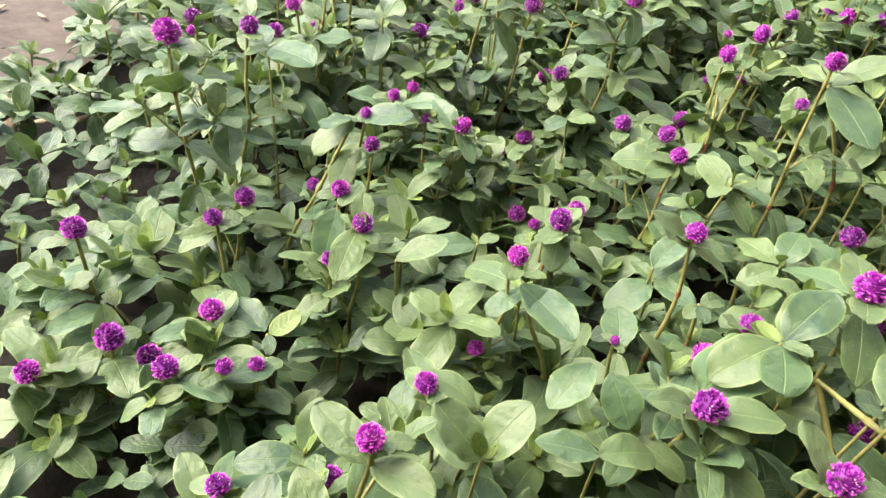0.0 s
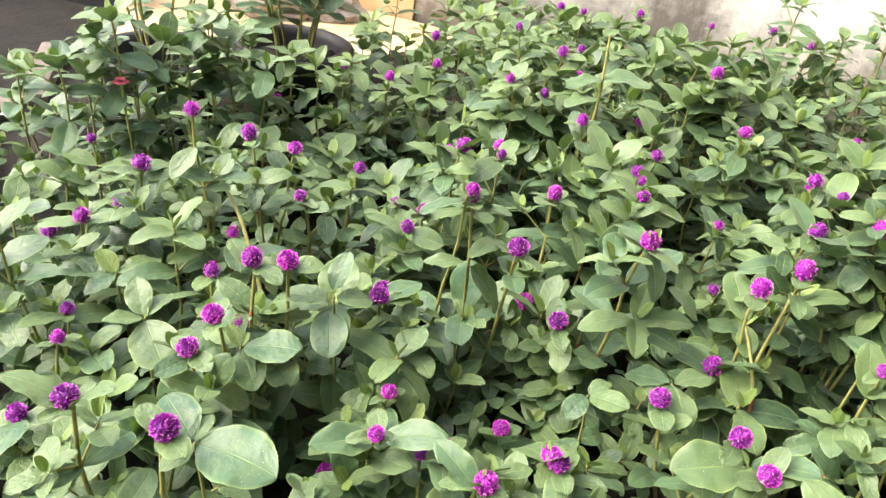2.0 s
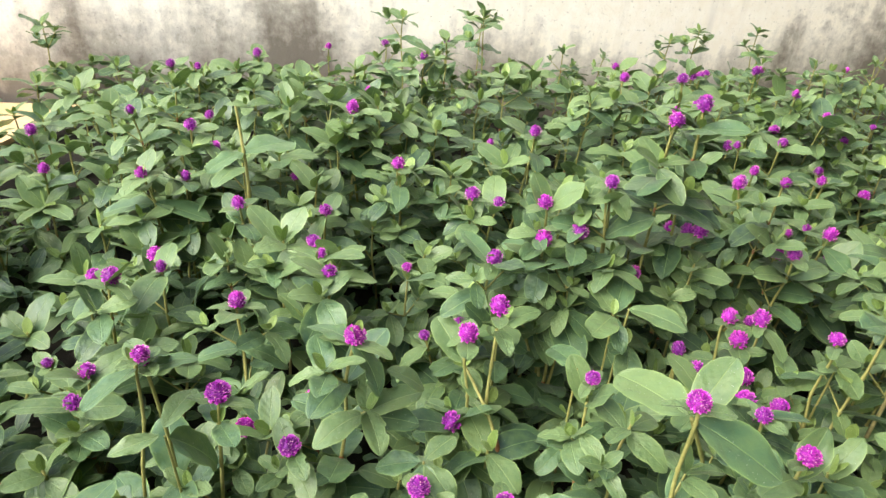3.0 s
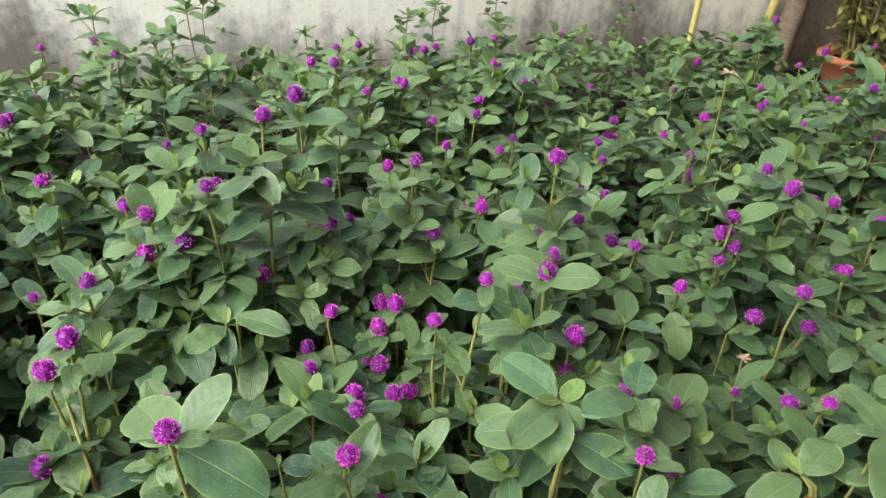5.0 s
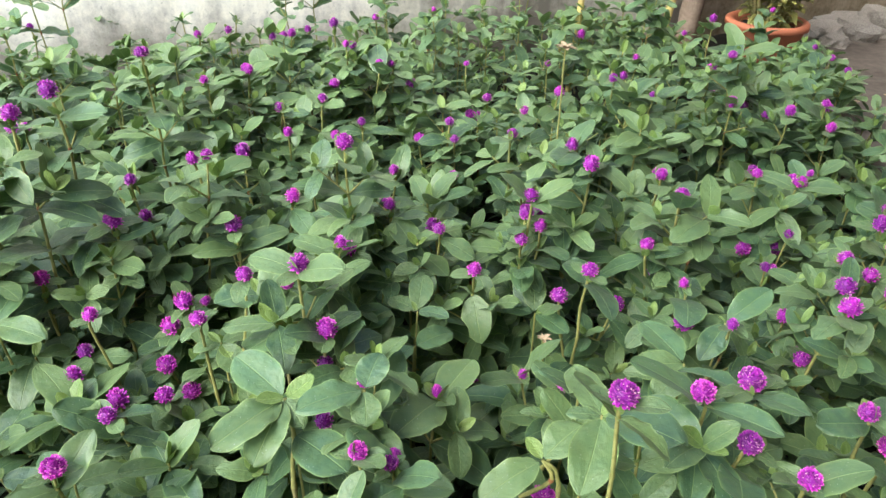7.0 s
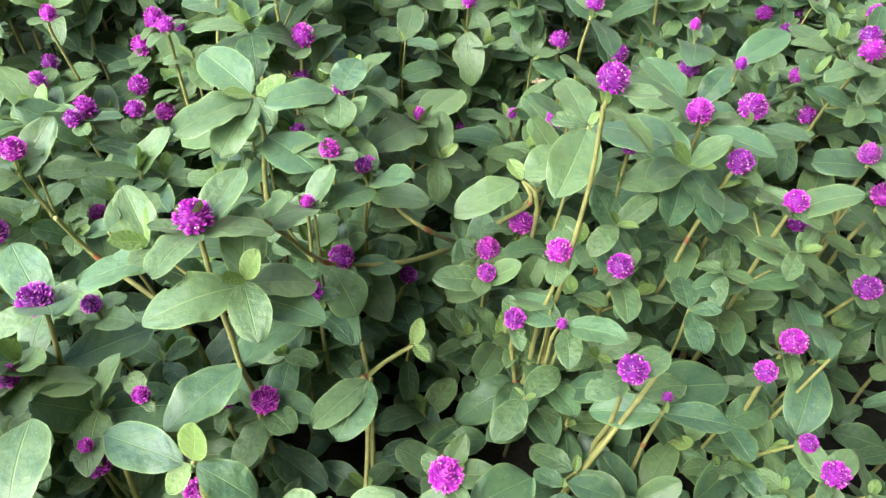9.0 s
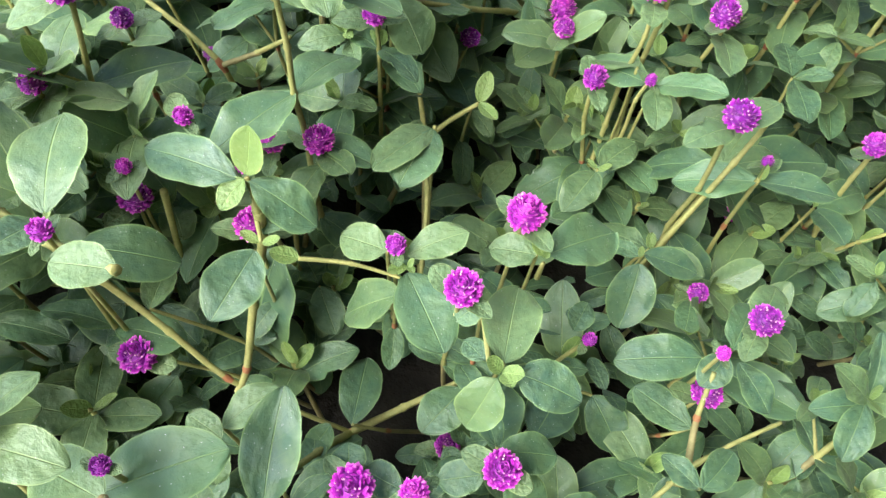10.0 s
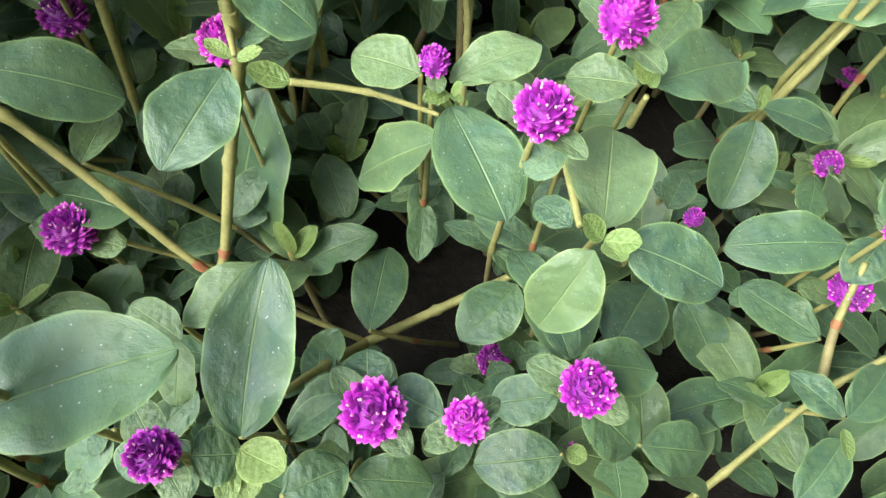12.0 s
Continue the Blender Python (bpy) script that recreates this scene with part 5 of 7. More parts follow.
p.stem([Vector((-0.0730, 0.2470, 0.0000)), Vector((-0.0730, 0.2370, 0.0800)), Vector((-0.0790, 0.2330, 0.1400)), Vector((-0.0790, 0.2160, 0.1970))], 0.0022, (1, 2))
p.done()
p = Plant(-0.625, 0.248, 9231, BRANCH)
p.between((-0.6277, 0.2470, 0.1948), (-0.6701, 0.2309, 0.1919), 0.55)
p.between((-0.6244, 0.2508, 0.1949), (-0.6154, 0.2945, 0.1929), 0.55)
p.between((-0.6227, 0.2461, 0.1939), (-0.5873, 0.2155, 0.1774), 0.62)
p.between((-0.6269, 0.2506, 0.1966), (-0.6571, 0.2908, 0.2224), 0.60)
p.between((-0.6255, 0.2490, 0.1956), (-0.6331, 0.2649, 0.2047), 0.60, 1)
p.rise((-0.6250, 0.2480, 0.1950))
p.done()
p = Plant(-0.733, 0.117, 9232, BRANCH)
p.between((-0.7333, 0.1149, 0.1778), (-0.7372, 0.0827, 0.1902), 0.50, 2)
p.between((-0.7338, 0.1190, 0.1777), (-0.7458, 0.1496, 0.1880), 0.50, 2)
p.between((-0.7299, 0.1163, 0.1759), (-0.6811, 0.1053, 0.1590), 0.80)
p.between((-0.7352, 0.1176, 0.1784), (-0.7691, 0.1265, 0.2004), 0.60, 2)
p.between((-0.7334, 0.1174, 0.1773), (-0.7394, 0.1241, 0.1816), 0.50, 1)
p.rise((-0.7330, 0.1170, 0.1770))
p.done()
p = Plant(-0.849, 0.142, 9233, BRANCH)
p.between((-0.8492, 0.1450, 0.1491), (-0.8524, 0.1925, 0.1507), 0.60, 2)
p.between((-0.8520, 0.1395, 0.1490), (-0.8982, 0.1007, 0.1486), 0.50)
p.between((-0.8506, 0.1419, 0.1500), (-0.8762, 0.1406, 0.1654), 0.60, 1)
p.between((-0.8482, 0.1397, 0.1489), (-0.8361, 0.1038, 0.1478), 0.50)
p.rise((-0.8490, 0.1420, 0.1490))
p.done()
p = Plant(-0.629, 0.152, 9234, BRANCH)
p.between((-0.6267, 0.1514, 0.1941), (-0.5909, 0.1428, 0.1806), 0.75, 2)
p.between((-0.6308, 0.1512, 0.1952), (-0.6586, 0.1387, 0.1991), 0.50, 2)
p.between((-0.6303, 0.1522, 0.1956), (-0.6506, 0.1546, 0.2047), 0.50, 1)
p.between((-0.6293, 0.1528, 0.1953), (-0.6347, 0.1652, 0.2000), 0.50, 1)
p.between((-0.6262, 0.1537, 0.1961), (-0.5823, 0.1805, 0.2140), 0.60)
p.rise((-0.6290, 0.1520, 0.1950))
p.done()
p = Plant(-0.496, 0.198, 9235, BRANCH)
p.between((-0.4971, 0.1946, 0.1632), (-0.5144, 0.1416, 0.1815), 0.50)
p.between((-0.4932, 0.1994, 0.1639), (-0.4498, 0.2208, 0.1929), 0.50)
p.between((-0.4973, 0.1988, 0.1626), (-0.5171, 0.2119, 0.1713), 0.60, 2)
p.rise((-0.4960, 0.1980, 0.1620))
p.done()
p = Plant(-0.525, 0.051, 9236, BRANCH)
p.between((-0.5276, 0.0512, 0.2417), (-0.5688, 0.0545, 0.2531), 0.60)
p.between((-0.5215, 0.0524, 0.2416), (-0.4665, 0.0741, 0.2517), 0.70)
p.between((-0.5257, 0.0522, 0.2414), (-0.5372, 0.0703, 0.2475), 0.50, 2)
p.between((-0.5246, 0.0494, 0.2410), (-0.5189, 0.0247, 0.2412), 0.60, 2)
p.rise((-0.5250, 0.0510, 0.2410))
p.done()
p = Plant(-0.344, 0.601, 9237, BRANCH)
p.between((-0.3466, 0.6037, 0.1818), (-0.3872, 0.6455, 0.2101), 0.50)
p.between((-0.3433, 0.6011, 0.1808), (-0.3319, 0.6026, 0.1928), 0.40, 1)
p.between((-0.3427, 0.5994, 0.1790), (-0.3230, 0.5749, 0.1626), 0.60, 2)
p.between((-0.3448, 0.6005, 0.1802), (-0.3578, 0.5930, 0.1830), 0.40, 1)
p.stem([Vector((-0.2940, 0.5420, 0.0000)), Vector((-0.2940, 0.5320, 0.1400)), Vector((-0.3440, 0.6010, 0.1800))], 0.0022, (1, 2))
p.done()
p = Plant(-0.361, 0.476, 9238, BRANCH)
p.between((-0.3641, 0.4760, 0.1537), (-0.4121, 0.4764, 0.1335), 0.50)
p.between((-0.3597, 0.4781, 0.1555), (-0.3391, 0.5116, 0.1640), 0.55)
p.between((-0.3587, 0.4741, 0.1545), (-0.3225, 0.4442, 0.1470), 0.60)
p.between((-0.3603, 0.4733, 0.1540), (-0.3486, 0.4316, 0.1376), 0.60)
p.rise((-0.3610, 0.4760, 0.1550))
p.done()
p = Plant(-0.411, 0.397, 9239, BRANCH)
p.between((-0.4107, 0.3985, 0.1506), (-0.4053, 0.4226, 0.1603), 0.60, 2)
p.between((-0.4112, 0.3950, 0.1495), (-0.4141, 0.3633, 0.1420), 0.70)
p.between((-0.4086, 0.3969, 0.1510), (-0.3702, 0.3959, 0.1675), 0.60)
p.rise((-0.4110, 0.3970, 0.1500))
p.done()
p = Plant(-0.263, 0.424, 9240, BRANCH)
p.between((-0.2656, 0.4207, 0.1639), (-0.3068, 0.3685, 0.1620), 0.70)
p.between((-0.2602, 0.4237, 0.1666), (-0.2168, 0.4190, 0.2066), 0.50)
p.between((-0.2622, 0.4229, 0.1636), (-0.2502, 0.4063, 0.1569), 0.60, 1)
p.between((-0.2637, 0.4245, 0.1641), (-0.2744, 0.4316, 0.1660), 0.50, 1)
p.rise((-0.2630, 0.4240, 0.1640))
p.done()
p = Plant(0.362, 0.346, 9241, BRANCH)
p.between((0.3638, 0.3476, 0.1254), (0.3914, 0.3727, 0.1316), 0.55, 2)
p.between((0.3605, 0.3438, 0.1248), (0.3372, 0.3098, 0.1217), 0.58, 2)
p.between((0.3626, 0.3458, 0.1253), (0.3719, 0.3426, 0.1305), 0.60, 1)
p.between((0.3616, 0.3465, 0.1249), (0.3546, 0.3541, 0.1236), 0.50, 1)
p.rise((0.3620, 0.3460, 0.1250))
p.done()
p = Plant(0.445, 0.341, 9242, BRANCH)
p.between((0.4422, 0.3425, 0.1441), (0.3981, 0.3663, 0.1141), 0.50)
p.between((0.4498, 0.3415, 0.1461), (0.5250, 0.3501, 0.1478), 0.50)
p.between((0.4465, 0.3431, 0.1468), (0.4702, 0.3761, 0.1598), 0.60, 2)
p.between((0.4452, 0.3404, 0.1460), (0.4489, 0.3302, 0.1466), 0.70, 2)
p.stem([Vector((0.4180, 0.3200, 0.0000)), Vector((0.4180, 0.3100, 0.0800)), Vector((0.4320, 0.3220, 0.1300)), Vector((0.4450, 0.3410, 0.1460))], 0.0022, (1, 2))
p.done()
p = Plant(0.389, 0.377, 9243, BRANCH)
p.between((0.3863, 0.3795, 0.1802), (0.3433, 0.4184, 0.1682), 0.55)
p.between((0.3912, 0.3755, 0.1826), (0.4250, 0.3514, 0.2082), 0.50)
p.between((0.3890, 0.3749, 0.1808), (0.3896, 0.3415, 0.1784), 0.60)
p.between((0.3896, 0.3779, 0.1813), (0.3985, 0.3916, 0.1864), 0.60, 2)
p.rise((0.3890, 0.3770, 0.1810))
p.done()
p = Plant(0.524, 0.330, 9244, BRANCH)
p.between((0.5246, 0.3279, 0.1196), (0.5342, 0.2947, 0.1298), 0.70)
p.between((0.5265, 0.3310, 0.1195), (0.5650, 0.3460, 0.1265), 0.60)
p.between((0.5229, 0.3319, 0.1183), (0.5060, 0.3624, 0.1069), 0.60)
p.between((0.5242, 0.3304, 0.1191), (0.5277, 0.3364, 0.1209), 0.50, 1)
p.rise((0.5240, 0.3300, 0.1190))
p.done()
p = Plant(0.597, 0.366, 9245, BRANCH)
p.between((0.5953, 0.3627, 0.1574), (0.5694, 0.3103, 0.1482), 0.52)
p.between((0.5971, 0.3697, 0.1585), (0.5982, 0.4281, 0.1665), 0.42)
p.between((0.5973, 0.3656, 0.1583), (0.6022, 0.3600, 0.1630), 0.50, 1)
p.rise((0.5970, 0.3660, 0.1580))
p.done()
p = Plant(0.240, 0.331, 9247, BRANCH)
p.between((0.2388, 0.3282, 0.1743), (0.2207, 0.2836, 0.1785), 0.60)
p.between((0.2378, 0.3285, 0.1744), (0.2029, 0.2885, 0.1813), 0.42, 2)
p.stem([Vector((0.2410, 0.3130, 0.0000)), Vector((0.2410, 0.3030, 0.0500)), Vector((0.2400, 0.3290, 0.1000)), Vector((0.2400, 0.3310, 0.1740))], 0.0022, (1, 2))
p.done()
p = Plant(0.271, 0.421, 9248, BRANCH)
p.between((0.2700, 0.4236, 0.1014), (0.2538, 0.4646, 0.1081), 0.80)
p.between((0.2721, 0.4195, 0.1009), (0.2887, 0.3954, 0.0991), 0.50, 2)
p.rise((0.2710, 0.4210, 0.1010))
p.done()
p = Plant(0.401, 0.294, 9249, BRANCH)
p.between((0.3990, 0.2955, 0.1023), (0.3680, 0.3197, 0.0905), 0.50, 2)
p.between((0.4027, 0.2924, 0.1040), (0.4296, 0.2674, 0.1197), 0.50, 2)
p.between((0.4012, 0.2947, 0.1031), (0.4041, 0.3063, 0.1043), 0.60, 1)
p.rise((0.4010, 0.2940, 0.1030))
p.done()
p = Plant(0.493, 0.398, 9250, BRANCH)
p.between((0.4930, 0.3999, 0.1803), (0.4924, 0.4293, 0.1857), 0.70)
p.between((0.4940, 0.3973, 0.1811), (0.5092, 0.3865, 0.1982), 0.50)
p.between((0.4933, 0.3956, 0.1800), (0.4975, 0.3580, 0.1798), 0.60)
p.between((0.4934, 0.3977, 0.1803), (0.4998, 0.3933, 0.1852), 0.50, 1)
p.rise((0.4930, 0.3980, 0.1800))
p.done()
p = Plant(0.063, 0.195, 9251, BRANCH)
p.between((0.0624, 0.1984, 0.2409), (0.0531, 0.2513, 0.2558), 0.60)
p.between((0.0480, 0.2180, 0.1800), (0.1004, 0.2227, 0.1676), 0.62)
p.between((0.0623, 0.1936, 0.2408), (0.0515, 0.1709, 0.2528), 0.70)
p.between((0.0631, 0.1954, 0.2400), (0.0642, 0.2009, 0.2401), 0.60, 1)
p.rise((0.0630, 0.1950, 0.2400))
p.done()
p = Plant(0.081, 0.353, 9252, BRANCH)
p.between((0.0822, 0.3545, 0.1547), (0.1006, 0.3780, 0.1498), 0.50, 2)
p.between((0.0792, 0.3539, 0.1554), (0.0513, 0.3676, 0.1625), 0.60, 2)
p.between((0.0822, 0.3519, 0.1549), (0.1017, 0.3352, 0.1525), 0.60)
p.between((0.0808, 0.3535, 0.1552), (0.0773, 0.3614, 0.1575), 0.60, 1)
p.rise((0.0810, 0.3530, 0.1550))
p.done()
p = Plant(0.194, 0.411, 9260, BRANCH)
p.between((0.1940, 0.4110, 0.2670), (0.1780, 0.3560, 0.3120), 0.50, 2)
p.between((0.1990, 0.4150, 0.2620), (0.2360, 0.4470, 0.2600), 0.52)
p.rise((0.1965, 0.4130, 0.2640))
p.done()
p = Plant(0.272, 0.484, 9261, BRANCH)
p.between((0.2720, 0.4840, 0.1900), (0.2430, 0.4520, 0.2240), 0.52)
p.rise((0.2720, 0.4840, 0.1900))
p.done()
p = Plant(0.167, 0.380, 9262, BRANCH)
p.between((0.1670, 0.3800, 0.3050), (0.1500, 0.3400, 0.3400), 0.45)
p.between((0.0380, 0.4220, 0.2240), (0.0580, 0.4720, 0.2210), 0.62)
p.rise((0.0380, 0.4220, 0.2240))
p.done()
p = Plant(0.578, 0.340, 9263, BRANCH)
p.between((0.5780, 0.3400, 0.2000), (0.5920, 0.3870, 0.1900), 0.46)
p.rise((0.5780, 0.3400, 0.2000))
p.done()
p = Plant(0.653, 0.495, 9264, BRANCH)
p.between((0.6530, 0.4950, 0.2100), (0.7000, 0.4850, 0.1900), 0.50)
p.rise((0.6530, 0.4950, 0.2100))
p.done()
p = Plant(0.378, 0.390, 9265, BRANCH)
p.between((0.3780, 0.3900, 0.1850), (0.3510, 0.4400, 0.1500), 0.50)
p.between((0.4500, 0.4250, 0.1830), (0.4940, 0.4350, 0.1430), 0.60)
p.rise((0.3780, 0.3900, 0.1850))
p.done()
p = Plant(0.209, 0.389, 9266, BRANCH)
p.between((0.2090, 0.3890, 0.2270), (0.2310, 0.3650, 0.2060), 0.75, 2)
p.rise((0.2090, 0.3890, 0.2270))
p.done()
p = Plant(-0.621, 0.254, 9267, BRANCH)
p.between((-0.6210, 0.2540, 0.2000), (-0.6010, 0.2250, 0.1620), 0.70)
p.between((-0.6180, 0.2450, 0.2220), (-0.6310, 0.2700, 0.2500), 0.60)
p.between((-0.6120, 0.2440, 0.2150), (-0.5980, 0.2770, 0.2080), 0.60)
p.between((-0.6200, 0.2380, 0.2130), (-0.6550, 0.2160, 0.2110), 0.60)
p.rise((-0.6180, 0.2450, 0.2150))
p.done()
p = Plant(-0.574, 0.391, 9268, BRANCH)
p.between((-0.5740, 0.3910, 0.2120), (-0.5450, 0.4240, 0.1600), 0.55)
p.between((-0.5800, 0.3870, 0.2160), (-0.6100, 0.3570, 0.2150), 0.40)
p.between((-0.5770, 0.3910, 0.2230), (-0.5730, 0.4350, 0.2370), 0.50, 2)
p.rise((-0.5770, 0.3900, 0.2140))
p.done()
p = Plant(-0.228, 0.556, 9269, BRANCH)
p.between((-0.2280, 0.5560, 0.2400), (-0.2550, 0.6150, 0.2200), 0.45)
p.rise((-0.2280, 0.5560, 0.2400))
p.done()
p = Plant(-0.618, 0.153, 9270, BRANCH)
p.between((-0.6180, 0.1530, 0.1980), (-0.6070, 0.1410, 0.1680), 0.60)
p.between((-0.4090, 0.5070, 0.2340), (-0.3700, 0.5210, 0.2150), 0.55)
p.rise((-0.6180, 0.1530, 0.1980))
p.done()
p = Plant(-0.051, -0.028, 9271, BRANCH)
p.between((-0.0510, -0.0280, 0.2050), (-0.0790, -0.0450, 0.2350), 0.62)
p.between((-0.0510, -0.0280, 0.2050), (-0.0530, -0.0020, 0.2400), 0.60)
p.between((-0.0510, -0.0280, 0.2090), (-0.0610, -0.0300, 0.2250), 0.50, 1)
p.between((-0.0490, -0.0280, 0.2090), (-0.0480, -0.0190, 0.2150), 0.50, 1)
p.rise((-0.0510, -0.0280, 0.2050))
p.done()
p = Plant(-0.024, 0.051, 9272, BRANCH)
p.between((-0.0240, 0.0510, 0.1850), (-0.0510, 0.0200, 0.1900), 0.50)
p.between((-0.0240, 0.0510, 0.1850), (-0.0090, 0.0960, 0.1800), 0.55)
p.between((-0.0670, 0.1040, 0.1900), (-0.0310, 0.0960, 0.1750), 0.70)
p.between((-0.0790, 0.0980, 0.1900), (-0.0730, 0.0560, 0.1750), 0.60)
p.rise((-0.0240, 0.0510, 0.1850))
p.done()
p = Plant(-0.013, 0.218, 9273, BRANCH)
p.between((-0.0130, 0.2180, 0.2100), (-0.0160, 0.1360, 0.2100), 0.60)
p.between((-0.0140, 0.2150, 0.2200), (-0.0190, 0.2770, 0.2350), 0.55, 2)
p.between((-0.0140, 0.2160, 0.2100), (-0.0340, 0.1970, 0.2250), 0.50, 1)
p.rise((-0.0130, 0.2180, 0.2100))
p.done()
p = Plant(-0.150, 0.082, 9274, BRANCH)
p.between((-0.1500, 0.0820, 0.2150), (-0.1030, 0.1000, 0.1950), 0.52)
p.rise((-0.1530, 0.0870, 0.2100))
p.done()
p = Plant(-0.378, 0.069, 9275, BRANCH)
p.between((-0.3780, 0.0690, 0.2360), (-0.3650, 0.0290, 0.2450), 0.50)
p.between((-0.3760, 0.0700, 0.2360), (-0.3430, 0.1080, 0.2500), 0.50)
p.between((-0.3770, 0.0695, 0.2380), (-0.3700, 0.0220, 0.2200), 0.50, 2)
p.stem([Vector((-0.3740, 0.0000, 0.0000)), Vector((-0.3940, 0.0100, 0.0900)), Vector((-0.3860, 0.0395, 0.1605)), Vector((-0.3780, 0.0690, 0.2360))], 0.0022, (), False)
p.done()
p = Plant(-0.688, 0.789, 9276, BRANCH)
p.between((-0.6880, 0.7890, 0.3110), (-0.6460, 0.8540, 0.3150), 0.60)
p.between((-0.6900, 0.7900, 0.3110), (-0.7060, 0.7250, 0.3100), 0.40)
p.stem([Vector((-0.6720, 0.7720, 0.0000)), Vector((-0.6800, 0.7800, 0.2580)), Vector((-0.6880, 0.7890, 0.3110)), Vector((-0.7000, 0.8000, 0.3700))], 0.0024, (), False)
p.done()
p = Plant(-0.884, 0.286, 9277, "bare branch of a globe amaranth, reddish at its joints")
p.stem([Vector((-0.7000, 0.2350, 0.0000)), Vector((-0.7150, 0.2380, 0.1200)), Vector((-0.7920, 0.2590, 0.2040)), Vector((-0.8840, 0.2860, 0.2140))], 0.0024, (), False)
p.done()
p = Plant(-0.151, 0.422, 9290, BRANCH)
p.between((-0.1491, 0.4254, 0.3175), (-0.1212, 0.4610, 0.3527), 0.50, 2)
p.between((-0.1541, 0.4244, 0.3175), (-0.2026, 0.4762, 0.3081), 0.55)
p.between((-0.1481, 0.4204, 0.3175), (-0.0833, 0.3975, 0.2974), 0.52)
p.between((-0.1511, 0.4224, 0.3205), (-0.1631, 0.4104, 0.3295), 0.50, 1)
p.stem([Vector((-0.1240, 0.4780, 0.0000)), Vector((-0.1140, 0.4660, 0.1200)), Vector((-0.1140, 0.4580, 0.2200)), Vector((-0.1511, 0.4224, 0.3175))], 0.0023, (), True, (2,))
p.done()
p = Plant(-0.180, 0.660, 9291, BRANCH)
p.between((-0.1770, 0.6590, 0.2540), (-0.1180, 0.6350, 0.2640), 0.50)
p.rise((-0.1770, 0.6590, 0.2540))
p.done()
p = Plant(-0.457, -0.019, 9300, BRANCH)
p.between((-0.4570, -0.0190, 0.2110), (-0.4270, -0.0300, 0.1810), 0.60)
p.rise((-0.4570, -0.0190, 0.2110))
p.done()
p = Plant(-0.378, 0.075, 9301, BRANCH)
p.between((-0.3780, 0.0750, 0.2090), (-0.3650, 0.0400, 0.1750), 0.55)
p.done()
p = Plant(-0.605, 0.127, 9302, BRANCH)
p.between((-0.6050, 0.1270, 0.1420), (-0.5520, 0.1310, 0.1180), 0.50)
p.rise((-0.6050, 0.1270, 0.1420))
p.done()
p = Plant(-0.312, 0.018, 9303, BRANCH)
p.between((-0.3120, 0.0180, 0.1940), (-0.3020, -0.0010, 0.1450), 0.55)
p.between((-0.3140, 0.0220, 0.1940), (-0.3300, 0.0500, 0.2000), 0.50, 2)
p.rise((-0.3120, 0.0180, 0.1940))
p.done()
p = Plant(-0.246, 0.037, 9304, BRANCH)
p.between((-0.2460, 0.0370, 0.1810), (-0.2300, 0.0750, 0.2020), 0.50)
p.rise((-0.2460, 0.0370, 0.1810))
p.done()
p = Plant(-0.224, 0.184, 9305, BRANCH)
p.between((-0.2240, 0.1840, 0.1840), (-0.2600, 0.2140, 0.1760), 0.60)
p.rise((-0.2240, 0.1840, 0.1840))
p.done()
p = Plant(-0.089, 0.348, 9306, BRANCH)
p.between((-0.0890, 0.3480, 0.1830), (-0.1350, 0.3830, 0.1580), 0.48)
p.between((-0.0850, 0.3500, 0.1860), (-0.0900, 0.4060, 0.1840), 0.50)
p.between((-0.0870, 0.3490, 0.1870), (-0.0800, 0.3400, 0.1970), 0.60, 1)
p.rise((-0.0870, 0.3490, 0.1840))
p.done()
p = Plant(-0.142, 0.244, 9307, BRANCH)
p.between((-0.1420, 0.2440, 0.1750), (-0.1510, 0.2880, 0.1920), 0.50)
p.rise((-0.1420, 0.2440, 0.1750))
p.done()
p = Plant(-0.706, -0.033, 9308, BRANCH)
p.between((-0.7060, -0.0330, 0.0900), (-0.7570, -0.0900, 0.0850), 0.40)
p.between((-0.6820, -0.0460, 0.1390), (-0.7120, -0.0030, 0.1500), 0.50)
p.rise((-0.6820, -0.0460, 0.1390))
p.done()
p = Plant(0.142, 0.244, 9309, BRANCH)
p.between((0.1380, 0.2400, 0.2230), (0.0840, 0.2570, 0.2270), 0.48)
p.between((0.1450, 0.2395, 0.2220), (0.1810, 0.2270, 0.2060), 0.58)
p.between((0.1425, 0.2420, 0.2240), (0.1490, 0.2570, 0.2460), 0.62, 1)
p.between((0.1415, 0.2400, 0.2230), (0.1300, 0.2270, 0.2130), 0.62, 1)
p.stem([Vector((0.1463, 0.2350, 0.2010)), Vector((0.1455, 0.2380, 0.2120)), Vector((0.1428, 0.2410, 0.2230))], 0.0020, (), False)
p.done()
# withered heads and old twigs
p = Plant(0.497, 1.170, 9449, "withered globe amaranth head on a bare stem")
p.stem([Vector((0.4970, 1.1803, 0)), Vector((0.5010, 1.1703, 0.1929)), Vector((0.4970, 1.1703, 0.3858))], 0.0018, (1,), False)
p.dry_head(Vector((0.4970, 1.1703, 0.3858)), 0.016)
p.done()
p = Plant(0.402, 0.708, 9440, "withered globe amaranth head on a bare stem")
p.stem([Vector((0.4021, 0.7181, 0)), Vector((0.4061, 0.7081, 0.0900)), Vector((0.4021, 0.7081, 0.1801))], 0.0018, (1,), False)
p.dry_head(Vector((0.4021, 0.7081, 0.1801)), 0.009)
p.done()
p = Plant(0.171, 0.109, 9490, "withered globe amaranth head on a bare stem")
p.rise((0.1710, 0.1090, 0.1500))
p.dry_head(Vector((0.1710, 0.1090, 0.1500)), 0.006)
p.done()
